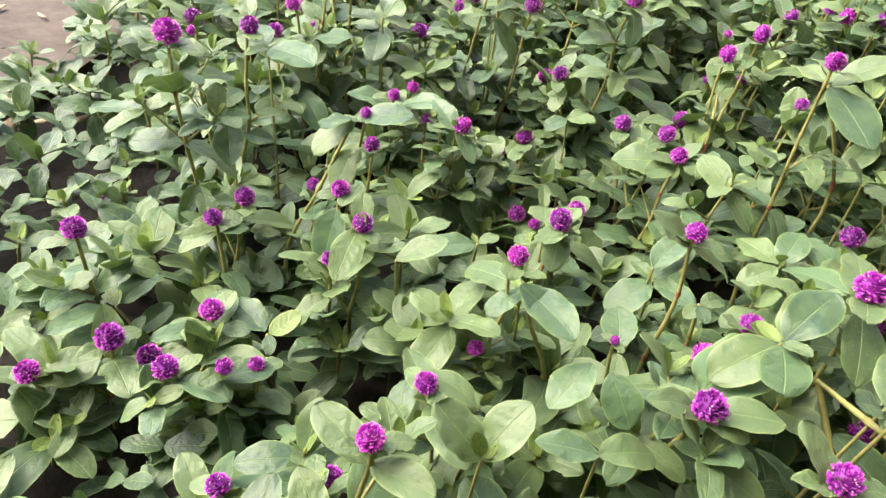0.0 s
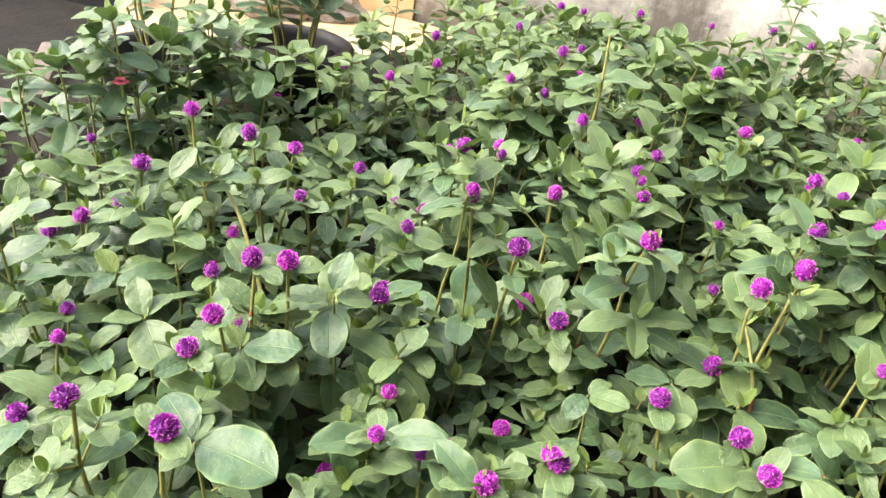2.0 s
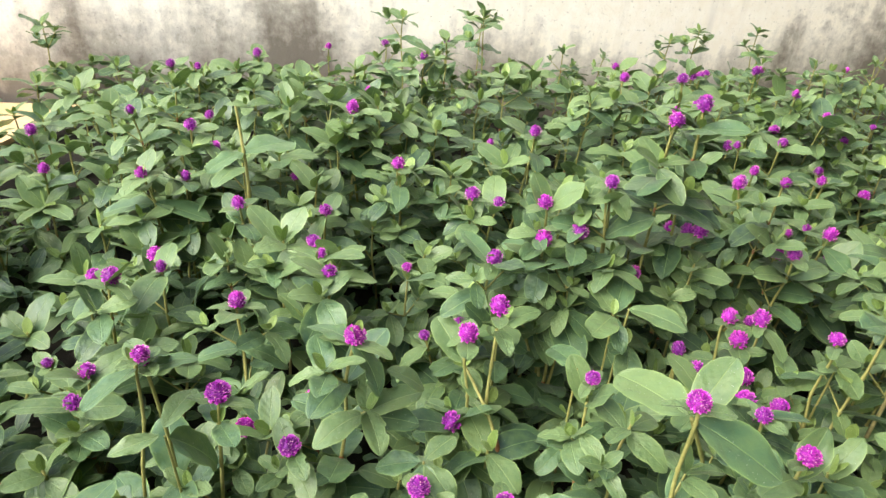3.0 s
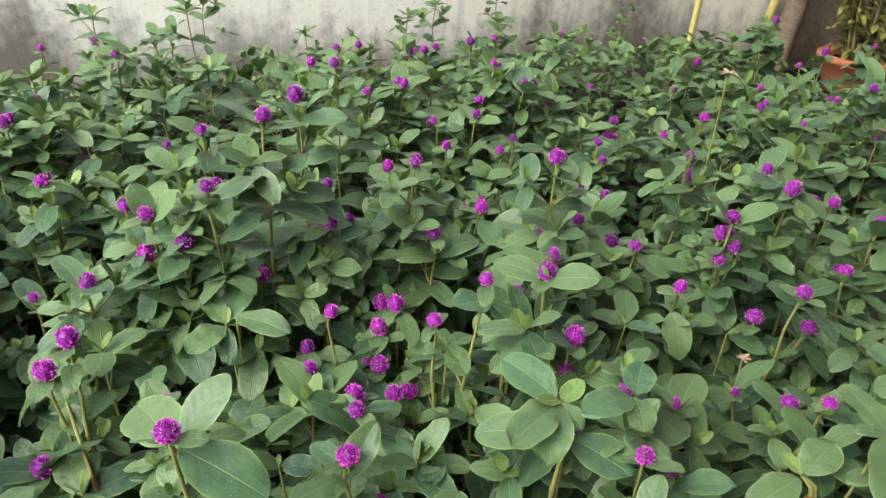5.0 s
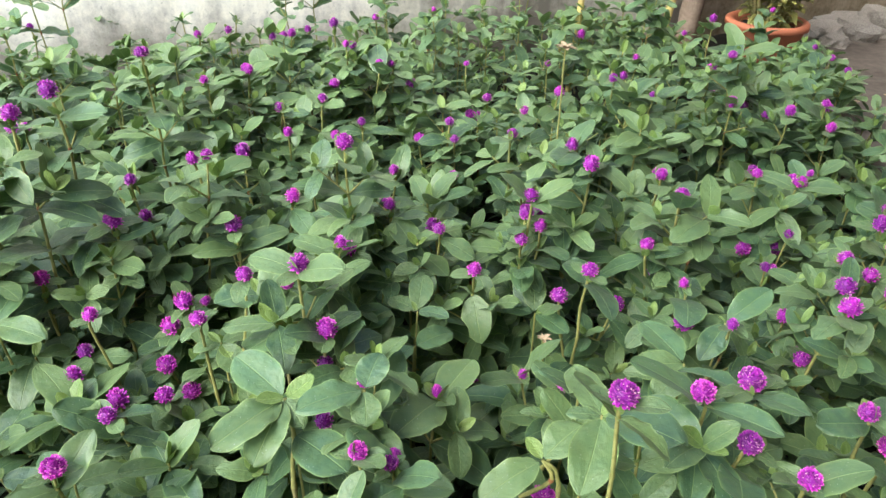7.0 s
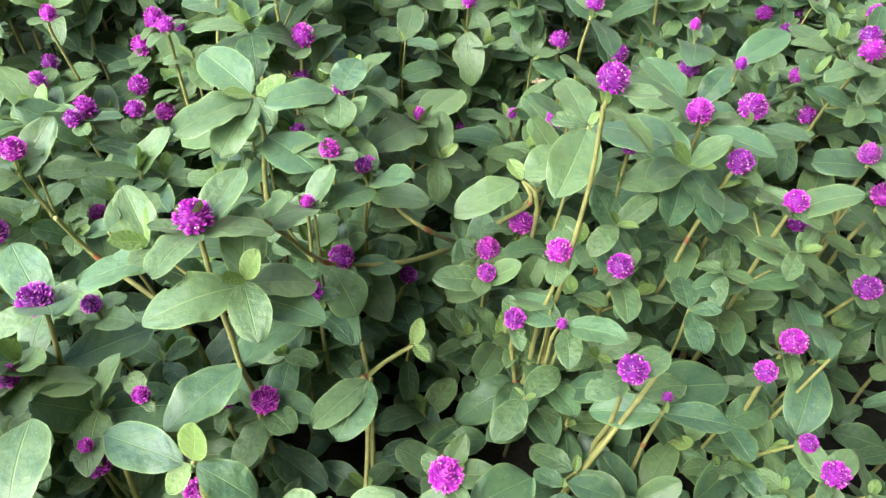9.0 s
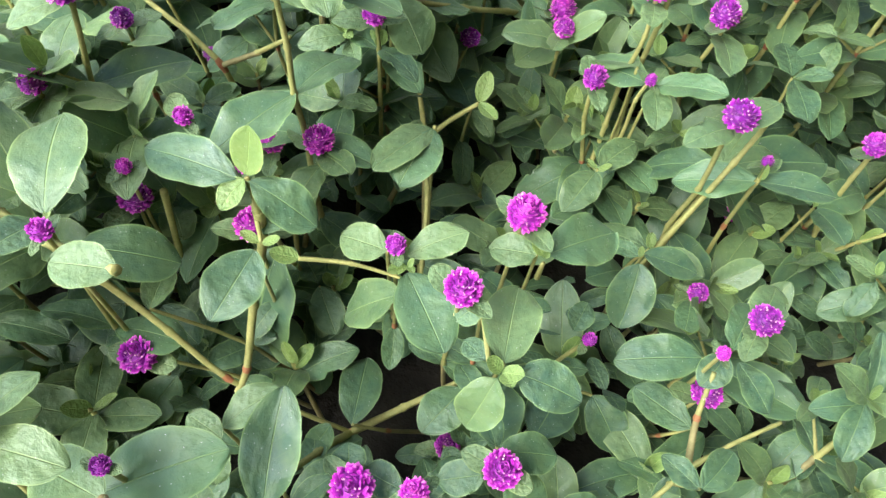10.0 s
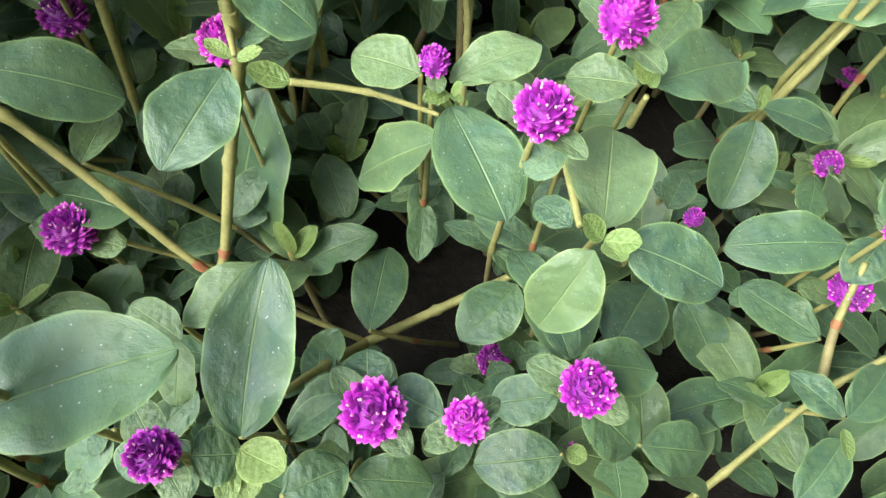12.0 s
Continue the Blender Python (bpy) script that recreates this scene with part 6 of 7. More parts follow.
p = Plant(0.024, 0.354, 9500, "bare branch of a globe amaranth, reddish at its joints")
p.stem([Vector((0.1200, 0.3700, 0.0000)), Vector((0.1050, 0.3750, 0.0800)), Vector((0.0880, 0.3860, 0.1600)), Vector((0.0250, 0.4160, 0.2010)), Vector((0.0190, 0.4010, 0.2590))], 0.0023, (), True, (2, 3))
p.stem([Vector((0.0880, 0.3860, 0.1600)), Vector((0.1150, 0.3850, 0.1750)), Vector((0.1420, 0.3750, 0.2000))], 0.0020, (), True)
p.done()
p = Plant(0.204, 0.397, 9501, "pale arching branch of a globe amaranth that bears a flower head")
p.stem([Vector((0.3190, 0.5130, 0.1240)), Vector((0.2920, 0.4700, 0.1600)), Vector((0.2550, 0.4250, 0.1950)), Vector((0.2040, 0.3970, 0.2250)), Vector((0.1770, 0.3530, 0.3110)), Vector((0.1520, 0.3180, 0.3420))], 0.0021, (), False, (3,))
p.stem([Vector((0.3190, 0.5130, 0.1240)), Vector((0.3300, 0.5200, 0.0600)), Vector((0.3350, 0.5250, 0.0000))], 0.0024, (), True)
p.pair(Vector((0.1770, 0.3530, 0.3110)), Vector((-0.4, -0.5, 0.75)).normalized(), 0.6, 0.040, 15, 2)
p.done()
p = Plant(0.240, 0.329, 9502, "bare branch of a globe amaranth, reddish at its joints")
p.stem([Vector((0.2400, 0.3290, 0.0400)), Vector((0.2340, 0.3650, 0.1200)), Vector((0.2280, 0.3840, 0.1500))], 0.0024, (1, 2, 3))
p.done()
p = Plant(0.206, 0.350, 9503, "bare branch of a globe amaranth, reddish at its joints")
p.stem([Vector((0.2060, 0.3500, 0.0500)), Vector((0.2340, 0.3650, 0.1200)), Vector((0.2710, 0.3740, 0.1550))], 0.0022, (1,))
p.between((0.2715, 0.3742, 0.1550), (0.2830, 0.3600, 0.1500), 0.50, 1)
p.between((0.2710, 0.3745, 0.1555), (0.2780, 0.3880, 0.1720), 0.50, 1)
p.done()
p = Plant(0.412, 0.299, 9504, "bare branch of a globe amaranth, reddish at its joints")
p.stem([Vector((0.4120, 0.2990, 0.0400)), Vector((0.4150, 0.3070, 0.0900)), Vector((0.4470, 0.3370, 0.1500))], 0.0022, (1,))
p.between((0.4475, 0.3372, 0.1500), (0.4850, 0.3450, 0.1560), 0.52)
p.between((0.4465, 0.3368, 0.1500), (0.4180, 0.3180, 0.1480), 0.52)
p.done()
p = Plant(0.345, 0.580, 9505, "bare branch of a globe amaranth, reddish at its joints")
p.stem([Vector((0.3450, 0.5800, 0.0500)), Vector((0.3780, 0.5550, 0.1400)), Vector((0.4100, 0.5720, 0.1800))], 0.0024, (1, 2, 3))
p.done()
p = Plant(0.318, 0.526, 9506, "bare branch of a globe amaranth, reddish at its joints")
p.stem([Vector((0.3190, 0.5130, 0.1240)), Vector((0.3420, 0.4970, 0.1700)), Vector((0.3660, 0.4810, 0.2140)), Vector((0.3580, 0.4890, 0.2310))], 0.0023, (), True, (2,))
p.stem([Vector((0.3190, 0.5130, 0.1240)), Vector((0.2790, 0.4580, 0.2010)), Vector((0.2500, 0.4800, 0.2100)), Vector((0.2270, 0.5330, 0.2270))], 0.0020, (), True, (1,))
p.done()
p = Plant(-0.271, 0.804, 9507, "bare branch of a globe amaranth, reddish at its joints")
p.stem([Vector((-0.2710, 0.8040, 0.0500)), Vector((-0.2780, 0.6770, 0.1600)), Vector((-0.3060, 0.7610, 0.1900))], 0.0024, (1, 2, 3))
p.done()


flowering_plant((-0.410, -0.170, 0.166, 11.0))
flowering_plant((-0.335, -0.233, 0.100, 10.5), (-0.314, -0.174, 0.130, 12.1), (-0.313, -0.149, 0.095, 11.4))
flowering_plant((-0.265, -0.148, 0.131, 11.0), (-0.241, -0.112, 0.137, 7.4), (-0.247, -0.085, 0.117, 7.7), (-0.307, -0.097, 0.130, 11.2))
flowering_plant((-0.137, -0.155, 0.160, 8.5), (-0.102, -0.098, 0.170, 8.8))
flowering_plant((-1.002, 0.007, 0.026, 9.4), (-0.984, 0.034, 0.045, 10.1), (-0.948, 0.038, 0.152, 11.6))
flowering_plant((-0.955, 0.118, 0.157, 10.3), (-0.921, 0.143, 0.185, 10.3))
flowering_plant((-0.892, 0.048, 0.248, 8.7), (-0.826, 0.082, 0.146, 8.4))
flowering_plant((-0.783, 0.056, 0.152, 7.9), (-0.760, 0.004, 0.106, 10.4))
flowering_plant((-0.706, -0.112, 0.004, 10.1))
flowering_plant((-0.651, 0.115, 0.200, 10.5), (-0.640, 0.134, 0.234, 10.3), (-0.655, 0.169, 0.198, 7.8), (-0.665, 0.189, 0.255, 10.8))
flowering_plant((-0.614, -0.106, 0.037, 12.7))
flowering_plant((-0.612, 0.006, 0.244, 10.3), (-0.528, 0.034, 0.265, 10.3))
flowering_plant((-0.492, -0.066, 0.002, 10.1), (-0.469, -0.061, 0.295, 13.0), (-0.413, -0.024, 0.152, 11.1))
flowering_plant((-0.417, 0.049, 0.143, 7.6), (-0.372, 0.077, 0.242, 6.1), (-0.381, 0.092, 0.200, 8.8), (-0.329, 0.030, 0.200, 9.0))
flowering_plant((-0.393, -0.062, 0.154, 9.3))
flowering_plant((-0.288, -0.001, 0.164, 7.7), (-0.275, 0.021, 0.204, 9.7))
flowering_plant((-0.180, 0.044, 0.151, 5.9), (-0.160, 0.062, 0.146, 7.5), (-0.154, 0.076, 0.243, 8.5))
flowering_plant((-0.116, -0.023, 0.201, 8.4), (-0.086, 0.016, 0.170, 6.5))
flowering_plant((-0.084, 0.123, 0.198, 4.0), (-0.020, 0.116, 0.199, 7.8), (-0.002, 0.118, 0.218, 12.3), (-0.052, 0.205, 0.170, 10.9))
flowering_plant((-0.059, -0.103, 0.270, 8.1))
flowering_plant((0.079, 0.091, 0.270, 9.5))
flowering_plant((0.474, 0.113, 0.070, 10.0), (0.525, 0.185, 0.181, 10.5))
flowering_plant((-1.405, 0.247, 0.134, 11.9))
flowering_plant((-1.114, 0.239, 0.176, 8.0))
flowering_plant((-0.978, 0.211, 0.153, 12.5), (-0.898, 0.205, 0.243, 11.8))
flowering_plant((-0.935, 0.365, 0.227, 12.5), (-0.874, 0.391, 0.224, 11.1))
flowering_plant((-0.863, 0.249, 0.309, 10.1), (-0.792, 0.248, 0.193, 8.0))
flowering_plant((-0.819, 0.359, 0.191, 9.2), (-0.807, 0.442, 0.212, 9.8))
flowering_plant((-0.758, 0.202, 0.182, 9.7))
flowering_plant((-0.648, 0.215, 0.251, 10.8))
flowering_plant((-0.628, 0.321, 0.182, 11.3), (-0.613, 0.301, 0.193, 11.3), (-0.594, 0.400, 0.293, 8.5))
flowering_plant((-0.551, 0.193, 0.067, 13.0), (-0.530, 0.241, 0.162, 8.6), (-0.489, 0.186, 0.182, 7.9))
flowering_plant((-0.472, 0.356, 0.081, 10.6))
flowering_plant((-0.463, 0.216, 0.159, 6.9), (-0.451, 0.230, 0.167, 8.2), (-0.397, 0.215, 0.186, 10.7))
flowering_plant((-0.390, 0.303, 0.156, 10.1), (-0.377, 0.292, 0.167, 10.5), (-0.368, 0.286, 0.038, 9.9), (-0.342, 0.273, 0.087, 11.5))
flowering_plant((-0.303, 0.262, 0.103, 7.7), (-0.229, 0.227, 0.185, 9.8))
flowering_plant((-0.211, 0.185, 0.200, 11.6), (-0.209, 0.185, 0.193, 7.6))
flowering_plant((-0.106, 0.215, 0.251, 9.7), (-0.042, 0.233, 0.200, 10.9))
flowering_plant((0.006, 0.257, 0.270, 13.0), (0.016, 0.295, 0.224, 8.5), (0.040, 0.321, 0.270, 12.0))
flowering_plant((0.047, 0.355, 0.222, 7.6), (0.094, 0.294, 0.207, 6.6), (0.060, 0.442, 0.117, 7.9))
flowering_plant((0.134, 0.320, 0.160, 9.4), (0.152, 0.316, 0.351, 11.5), (0.168, 0.308, 0.179, 11.0), (0.140, 0.248, 0.224, 5.0))
flowering_plant((0.199, 0.358, 0.239, 8.6), (0.214, 0.409, 0.219, 10.5), (0.193, 0.411, 0.273, 6.0))
flowering_plant((0.384, 0.373, 0.190, 4.8), (0.377, 0.405, 0.238, 11.0), (0.351, 0.388, 0.175, 9.7), (0.385, 0.416, 0.381, 11.5))
flowering_plant((0.418, 0.311, 0.225, 11.8), (0.456, 0.316, 0.181, 4.6))
flowering_plant((0.448, 0.217, 0.149, 11.0))
flowering_plant((0.542, 0.345, 0.174, 9.5), (0.568, 0.367, 0.183, 11.4), (0.507, 0.379, 0.040, 8.0), (0.579, 0.306, 0.135, 8.3))
flowering_plant((0.585, 0.277, 0.143, 11.2))
flowering_plant((-1.469, 0.391, 0.094, 9.6))
flowering_plant((-1.354, 0.595, 0.270, 6.7))
flowering_plant((-1.190, 0.589, 0.139, 10.7))
flowering_plant((-0.819, 0.528, 0.130, 7.5), (-0.751, 0.576, 0.234, 12.5))
flowering_plant((-0.727, 0.484, 0.176, 10.3), (-0.715, 0.443, 0.171, 9.7))
flowering_plant((-0.603, 0.412, 0.280, 10.8), (-0.544, 0.428, 0.240, 13.0))
flowering_plant((-0.600, 0.577, 0.231, 11.3), (-0.565, 0.506, 0.118, 12.5))
flowering_plant((-0.492, 0.524, 0.162, 11.9), (-0.437, 0.492, 0.281, 11.9), (-0.489, 0.451, 0.166, 12.2))
flowering_plant((-0.357, 0.437, 0.164, 12.1), (-0.277, 0.408, 0.200, 10.5))
flowering_plant((-0.345, 0.539, 0.154, 12.3), (-0.342, 0.582, 0.240, 12.5), (-0.314, 0.587, 0.277, 12.2), (-0.284, 0.571, 0.104, 8.3))
flowering_plant((-0.244, 0.392, 0.195, 10.8))
flowering_plant((-0.213, 0.541, 0.244, 8.5))
flowering_plant((-0.152, 0.414, 0.341, 10.0), (-0.071, 0.449, 0.191, 13.0))
flowering_plant((-0.050, 0.581, 0.202, 8.4), (-0.041, 0.568, 0.216, 9.6), (-0.048, 0.605, 0.200, 12.5), (-0.008, 0.620, 0.190, 10.7))
flowering_plant((-0.037, 0.470, 0.261, 11.0), (-0.014, 0.503, 0.162, 8.9))
flowering_plant((0.163, 0.596, 0.251, 8.7), (0.167, 0.599, 0.291, 11.5), (0.140, 0.642, 0.336, 11.5), (0.166, 0.541, 0.231, 9.4))
flowering_plant((0.203, 0.464, 0.278, 8.6), (0.228, 0.463, 0.264, 7.8), (0.230, 0.483, 0.249, 7.0), (0.265, 0.460, 0.140, 9.0))
flowering_plant((0.205, 0.538, 0.282, 8.1), (0.270, 0.574, 0.232, 7.2))
flowering_plant((0.330, 0.430, 0.181, 8.8), (0.335, 0.471, 0.166, 11.4), (0.338, 0.490, 0.035, 10.5), (0.364, 0.490, 0.181, 12.1))
flowering_plant((0.403, 0.602, 0.212, 10.8), (0.405, 0.553, 0.258, 8.2), (0.367, 0.642, 0.188, 6.3))
flowering_plant((0.427, 0.404, 0.224, 11.0), (0.429, 0.466, 0.290, 6.8), (0.506, 0.446, 0.296, 10.8))
flowering_plant((0.483, 0.490, 0.308, 11.0), (0.529, 0.474, 0.220, 9.8), (0.536, 0.513, 0.298, 12.6), (0.552, 0.493, 0.192, 9.7))
flowering_plant((0.547, 0.423, 0.280, 9.9), (0.594, 0.470, 0.218, 13.0), (0.568, 0.490, 0.139, 11.0))
flowering_plant((0.568, 0.616, 0.274, 6.9), (0.545, 0.668, 0.236, 12.3), (0.552, 0.689, 0.220, 8.8), (0.547, 0.695, 0.268, 6.7))
flowering_plant((0.652, 0.509, 0.259, 9.9), (0.684, 0.503, 0.219, 12.5), (0.658, 0.429, 0.178, 12.5))
flowering_plant((0.682, 0.614, 0.295, 12.5), (0.677, 0.645, 0.199, 10.1), (0.698, 0.667, 0.116, 11.4), (0.701, 0.678, 0.179, 11.1))
flowering_plant((0.738, 0.481, 0.125, 12.1))
flowering_plant((-1.239, 0.782, 0.153, 11.8))
flowering_plant((-1.074, 0.746, 0.193, 10.5))
flowering_plant((-1.066, 0.859, 0.201, 10.4))
flowering_plant((-0.905, 0.870, 0.315, 8.3), (-0.828, 0.899, 0.294, 10.9))
flowering_plant((-0.846, 0.661, 0.165, 11.6), (-0.768, 0.683, 0.200, 11.5))
flowering_plant((-0.838, 0.778, 0.264, 9.4), (-0.805, 0.833, 0.240, 9.6), (-0.815, 0.853, 0.230, 9.0))
flowering_plant((-0.734, 0.643, 0.210, 9.0))
flowering_plant((-0.670, 0.729, 0.268, 10.3), (-0.619, 0.772, 0.232, 8.5))
flowering_plant((-0.597, 0.848, 0.214, 10.4))
flowering_plant((-0.565, 0.717, 0.238, 10.5), (-0.539, 0.677, 0.247, 7.1), (-0.519, 0.648, 0.243, 9.8))
flowering_plant((-0.451, 0.755, 0.199, 7.8))
flowering_plant((-0.405, 0.668, 0.161, 8.1), (-0.366, 0.686, 0.174, 10.1), (-0.332, 0.674, 0.282, 10.5))
flowering_plant((-0.286, 0.736, 0.331, 9.9), (-0.281, 0.708, 0.298, 11.5), (-0.242, 0.722, 0.307, 12.0), (-0.241, 0.714, 0.310, 10.8))
flowering_plant((-0.216, 0.737, 0.367, 9.0), (-0.214, 0.763, 0.357, 9.1), (-0.168, 0.746, 0.251, 9.9), (-0.158, 0.775, 0.435, 11.0))
flowering_plant((-0.128, 0.802, 0.450, 11.1), (-0.106, 0.812, 0.286, 10.7), (-0.095, 0.797, 0.296, 11.3), (-0.123, 0.845, 0.272, 8.4))
flowering_plant((-0.109, 0.681, 0.198, 9.7), (-0.076, 0.655, 0.269, 8.5), (-0.098, 0.630, 0.210, 11.1), (-0.045, 0.713, 0.151, 7.9))
flowering_plant((-0.081, 0.851, 0.270, 9.6), (-0.115, 0.910, 0.291, 9.4), (-0.034, 0.783, 0.190, 11.8), (0.003, 0.862, 0.348, 8.2))
flowering_plant((-0.032, 0.730, 0.192, 12.7), (-0.013, 0.738, 0.222, 12.2), (-0.028, 0.686, 0.172, 12.1), (-0.008, 0.789, 0.184, 8.1))
flowering_plant((0.007, 0.651, 0.165, 11.3), (0.032, 0.648, 0.267, 9.9), (0.083, 0.656, 0.315, 9.5))
flowering_plant((0.022, 0.859, 0.254, 12.5), (0.030, 0.827, 0.269, 10.5), (0.093, 0.903, 0.269, 11.3), (-0.035, 0.923, 0.314, 10.3))
flowering_plant((0.118, 0.679, 0.287, 8.1), (0.168, 0.753, 0.290, 8.6))
flowering_plant((0.169, 0.844, 0.270, 8.6), (0.172, 0.832, 0.377, 12.0), (0.221, 0.877, 0.269, 9.3), (0.174, 0.773, 0.269, 11.2))
flowering_plant((0.282, 0.815, 0.269, 9.6), (0.320, 0.742, 0.258, 9.5), (0.279, 0.901, 0.223, 12.5), (0.326, 0.741, 0.093, 9.8))
flowering_plant((0.380, 0.791, 0.268, 9.3), (0.391, 0.809, 0.318, 10.9), (0.391, 0.827, 0.285, 11.0), (0.408, 0.817, 0.271, 9.8))
flowering_plant((0.415, 0.857, 0.269, 9.9), (0.451, 0.877, 0.353, 9.3), (0.464, 0.829, 0.350, 11.2))
flowering_plant((0.426, 0.754, 0.210, 12.6), (0.443, 0.705, 0.281, 10.8), (0.497, 0.752, 0.198, 12.2))
flowering_plant((0.529, 0.773, 0.270, 9.3), (0.553, 0.796, 0.212, 9.4), (0.548, 0.811, 0.244, 10.8), (0.576, 0.811, 0.317, 10.1))
flowering_plant((0.574, 0.840, 0.173, 11.4), (0.607, 0.806, 0.268, 9.3))
flowering_plant((0.695, 0.721, 0.199, 11.0), (0.716, 0.747, 0.179, 12.8), (0.718, 0.675, 0.276, 12.5), (0.758, 0.742, 0.267, 10.7))
flowering_plant((0.719, 0.826, 0.198, 8.4), (0.742, 0.847, 0.181, 8.3), (0.727, 0.904, 0.177, 12.6), (0.779, 0.892, 0.208, 8.4))
flowering_plant((0.767, 0.706, 0.268, 10.9), (0.772, 0.671, 0.268, 10.3), (0.828, 0.764, 0.267, 7.9))
flowering_plant((0.851, 0.821, 0.267, 12.1), (0.888, 0.827, 0.267, 8.3), (0.882, 0.858, 0.267, 10.2))
flowering_plant((-1.208, 1.006, 0.194, 12.5))
flowering_plant((-0.832, 0.963, 0.288, 8.8), (-0.794, 0.906, 0.262, 10.5), (-0.784, 0.890, 0.269, 7.8))
flowering_plant((-0.681, 0.943, 0.215, 10.3))
flowering_plant((-0.639, 1.102, 0.288, 11.7), (-0.630, 1.071, 0.294, 12.5), (-0.629, 1.158, 0.292, 8.5), (-0.636, 1.182, 0.291, 9.6))
flowering_plant((-0.518, 0.958, 0.261, 7.6), (-0.513, 0.935, 0.265, 11.9))
flowering_plant((-0.409, 0.977, 0.210, 7.2), (-0.394, 0.913, 0.245, 12.5), (-0.354, 0.915, 0.237, 9.5))
flowering_plant((-0.394, 1.087, 0.262, 7.5), (-0.323, 1.079, 0.292, 9.9), (-0.321, 1.044, 0.307, 11.0))
flowering_plant((-0.120, 1.050, 0.414, 10.0))
flowering_plant((0.000, 1.045, 0.270, 12.5), (0.076, 1.001, 0.217, 7.3))
flowering_plant((0.102, 1.008, 0.227, 7.7), (0.153, 0.961, 0.207, 9.8), (0.109, 0.920, 0.220, 9.3))
flowering_plant((0.133, 1.100, 0.270, 9.7))
flowering_plant((0.212, 0.976, 0.219, 10.7), (0.226, 0.937, 0.290, 8.1))
flowering_plant((0.321, 1.122, 0.188, 9.2), (0.318, 1.166, 0.165, 8.2), (0.327, 1.200, 0.219, 9.1))
flowering_plant((0.392, 0.982, 0.323, 9.3), (0.405, 0.964, 0.166, 11.6), (0.426, 0.985, 0.161, 11.8), (0.420, 1.027, 0.274, 11.7))
flowering_plant((0.547, 0.958, 0.190, 12.2), (0.608, 0.960, 0.269, 10.0))
flowering_plant((0.654, 0.904, 0.210, 7.7))
flowering_plant((0.657, 1.088, 0.208, 12.5))
flowering_plant((0.751, 0.966, 0.267, 9.0), (0.800, 0.936, 0.267, 12.5), (0.780, 0.916, 0.169, 12.5), (0.810, 0.975, 0.132, 10.8))
flowering_plant((0.801, 0.920, 0.187, 11.0))
flowering_plant((0.827, 1.093, 0.103, 9.8), (0.846, 1.026, 0.224, 11.6), (0.883, 1.044, 0.227, 7.0))
flowering_plant((-1.069, 1.248, 0.272, 10.9))
flowering_plant((-0.984, 1.202, 0.288, 9.0))
flowering_plant((-0.780, 1.226, 0.298, 12.1))
flowering_plant((-0.671, 1.200, 0.275, 9.5))
flowering_plant((-0.577, 1.369, 0.318, 11.2))
flowering_plant((-0.188, 1.244, 0.356, 10.4))
flowering_plant((-0.092, 1.223, 0.317, 8.2), (-0.030, 1.285, 0.314, 10.3))
flowering_plant((-0.042, 1.316, 0.306, 11.2), (0.019, 1.264, 0.253, 10.2))
flowering_plant((0.027, 1.232, 0.266, 8.6), (0.048, 1.163, 0.249, 9.3), (0.100, 1.236, 0.280, 10.1))
flowering_plant((0.111, 1.344, 0.268, 11.4), (0.134, 1.365, 0.336, 7.6), (0.144, 1.392, 0.327, 10.1), (0.195, 1.350, 0.305, 8.9))
flowering_plant((0.166, 1.218, 0.244, 9.2))
flowering_plant((0.267, 1.252, 0.199, 11.6), (0.319, 1.219, 0.244, 9.4), (0.331, 1.225, 0.209, 9.7))
flowering_plant((0.366, 1.335, 0.211, 12.5), (0.382, 1.351, 0.201, 10.1))
flowering_plant((0.467, 1.315, 0.227, 9.6), (0.519, 1.270, 0.280, 11.7))
flowering_plant((0.609, 1.256, 0.310, 9.1), (0.649, 1.324, 0.291, 9.2), (0.662, 1.197, 0.300, 6.8))
flowering_plant((0.818, 1.226, 0.277, 11.9), (0.860, 1.266, 0.255, 6.9), (0.863, 1.176, 0.170, 9.7))
flowering_plant((0.858, 1.347, 0.324, 10.2), (0.885, 1.376, 0.324, 9.3), (0.934, 1.305, 0.224, 12.4))
flowering_plant((0.920, 1.210, 0.267, 11.3))
flowering_plant((1.018, 1.229, 0.227, 10.9))
flowering_plant((1.053, 1.319, 0.239, 9.4))
flowering_plant((-0.953, 1.398, 0.274, 11.6))
flowering_plant((-0.720, 1.593, 0.280, 11.0))
flowering_plant((-0.188, 1.557, 0.299, 9.7))
flowering_plant((-0.028, 1.521, 0.307, 9.3), (0.000, 1.595, 0.292, 11.4))
flowering_plant((0.097, 1.539, 0.329, 12.2))
flowering_plant((0.216, 1.376, 0.296, 7.7), (0.253, 1.383, 0.257, 10.8))
flowering_plant((0.378, 1.589, 0.229, 7.7))
flowering_plant((0.417, 1.495, 0.185, 12.0))
flowering_plant((0.534, 1.426, 0.186, 9.4))
flowering_plant((0.551, 1.544, 0.243, 8.9))
flowering_plant((0.750, 1.565, 0.250, 9.6))
flowering_plant((0.922, 1.507, 0.205, 8.1), (0.939, 1.565, 0.182, 12.5))
flowering_plant((-0.898, 1.694, 0.230, 9.7))
flowering_plant((-0.592, 1.690, 0.277, 9.5))
flowering_plant((-0.154, 1.680, 0.275, 10.7))
flowering_plant((-0.024, 1.635, 0.277, 11.0), (-0.003, 1.626, 0.285, 10.2), (0.024, 1.676, 0.279, 10.3))
flowering_plant((0.172, 1.807, 0.273, 11.3))
flowering_plant((0.306, 1.647, 0.329, 7.8))
flowering_plant((0.672, 1.766, 0.246, 12.5))
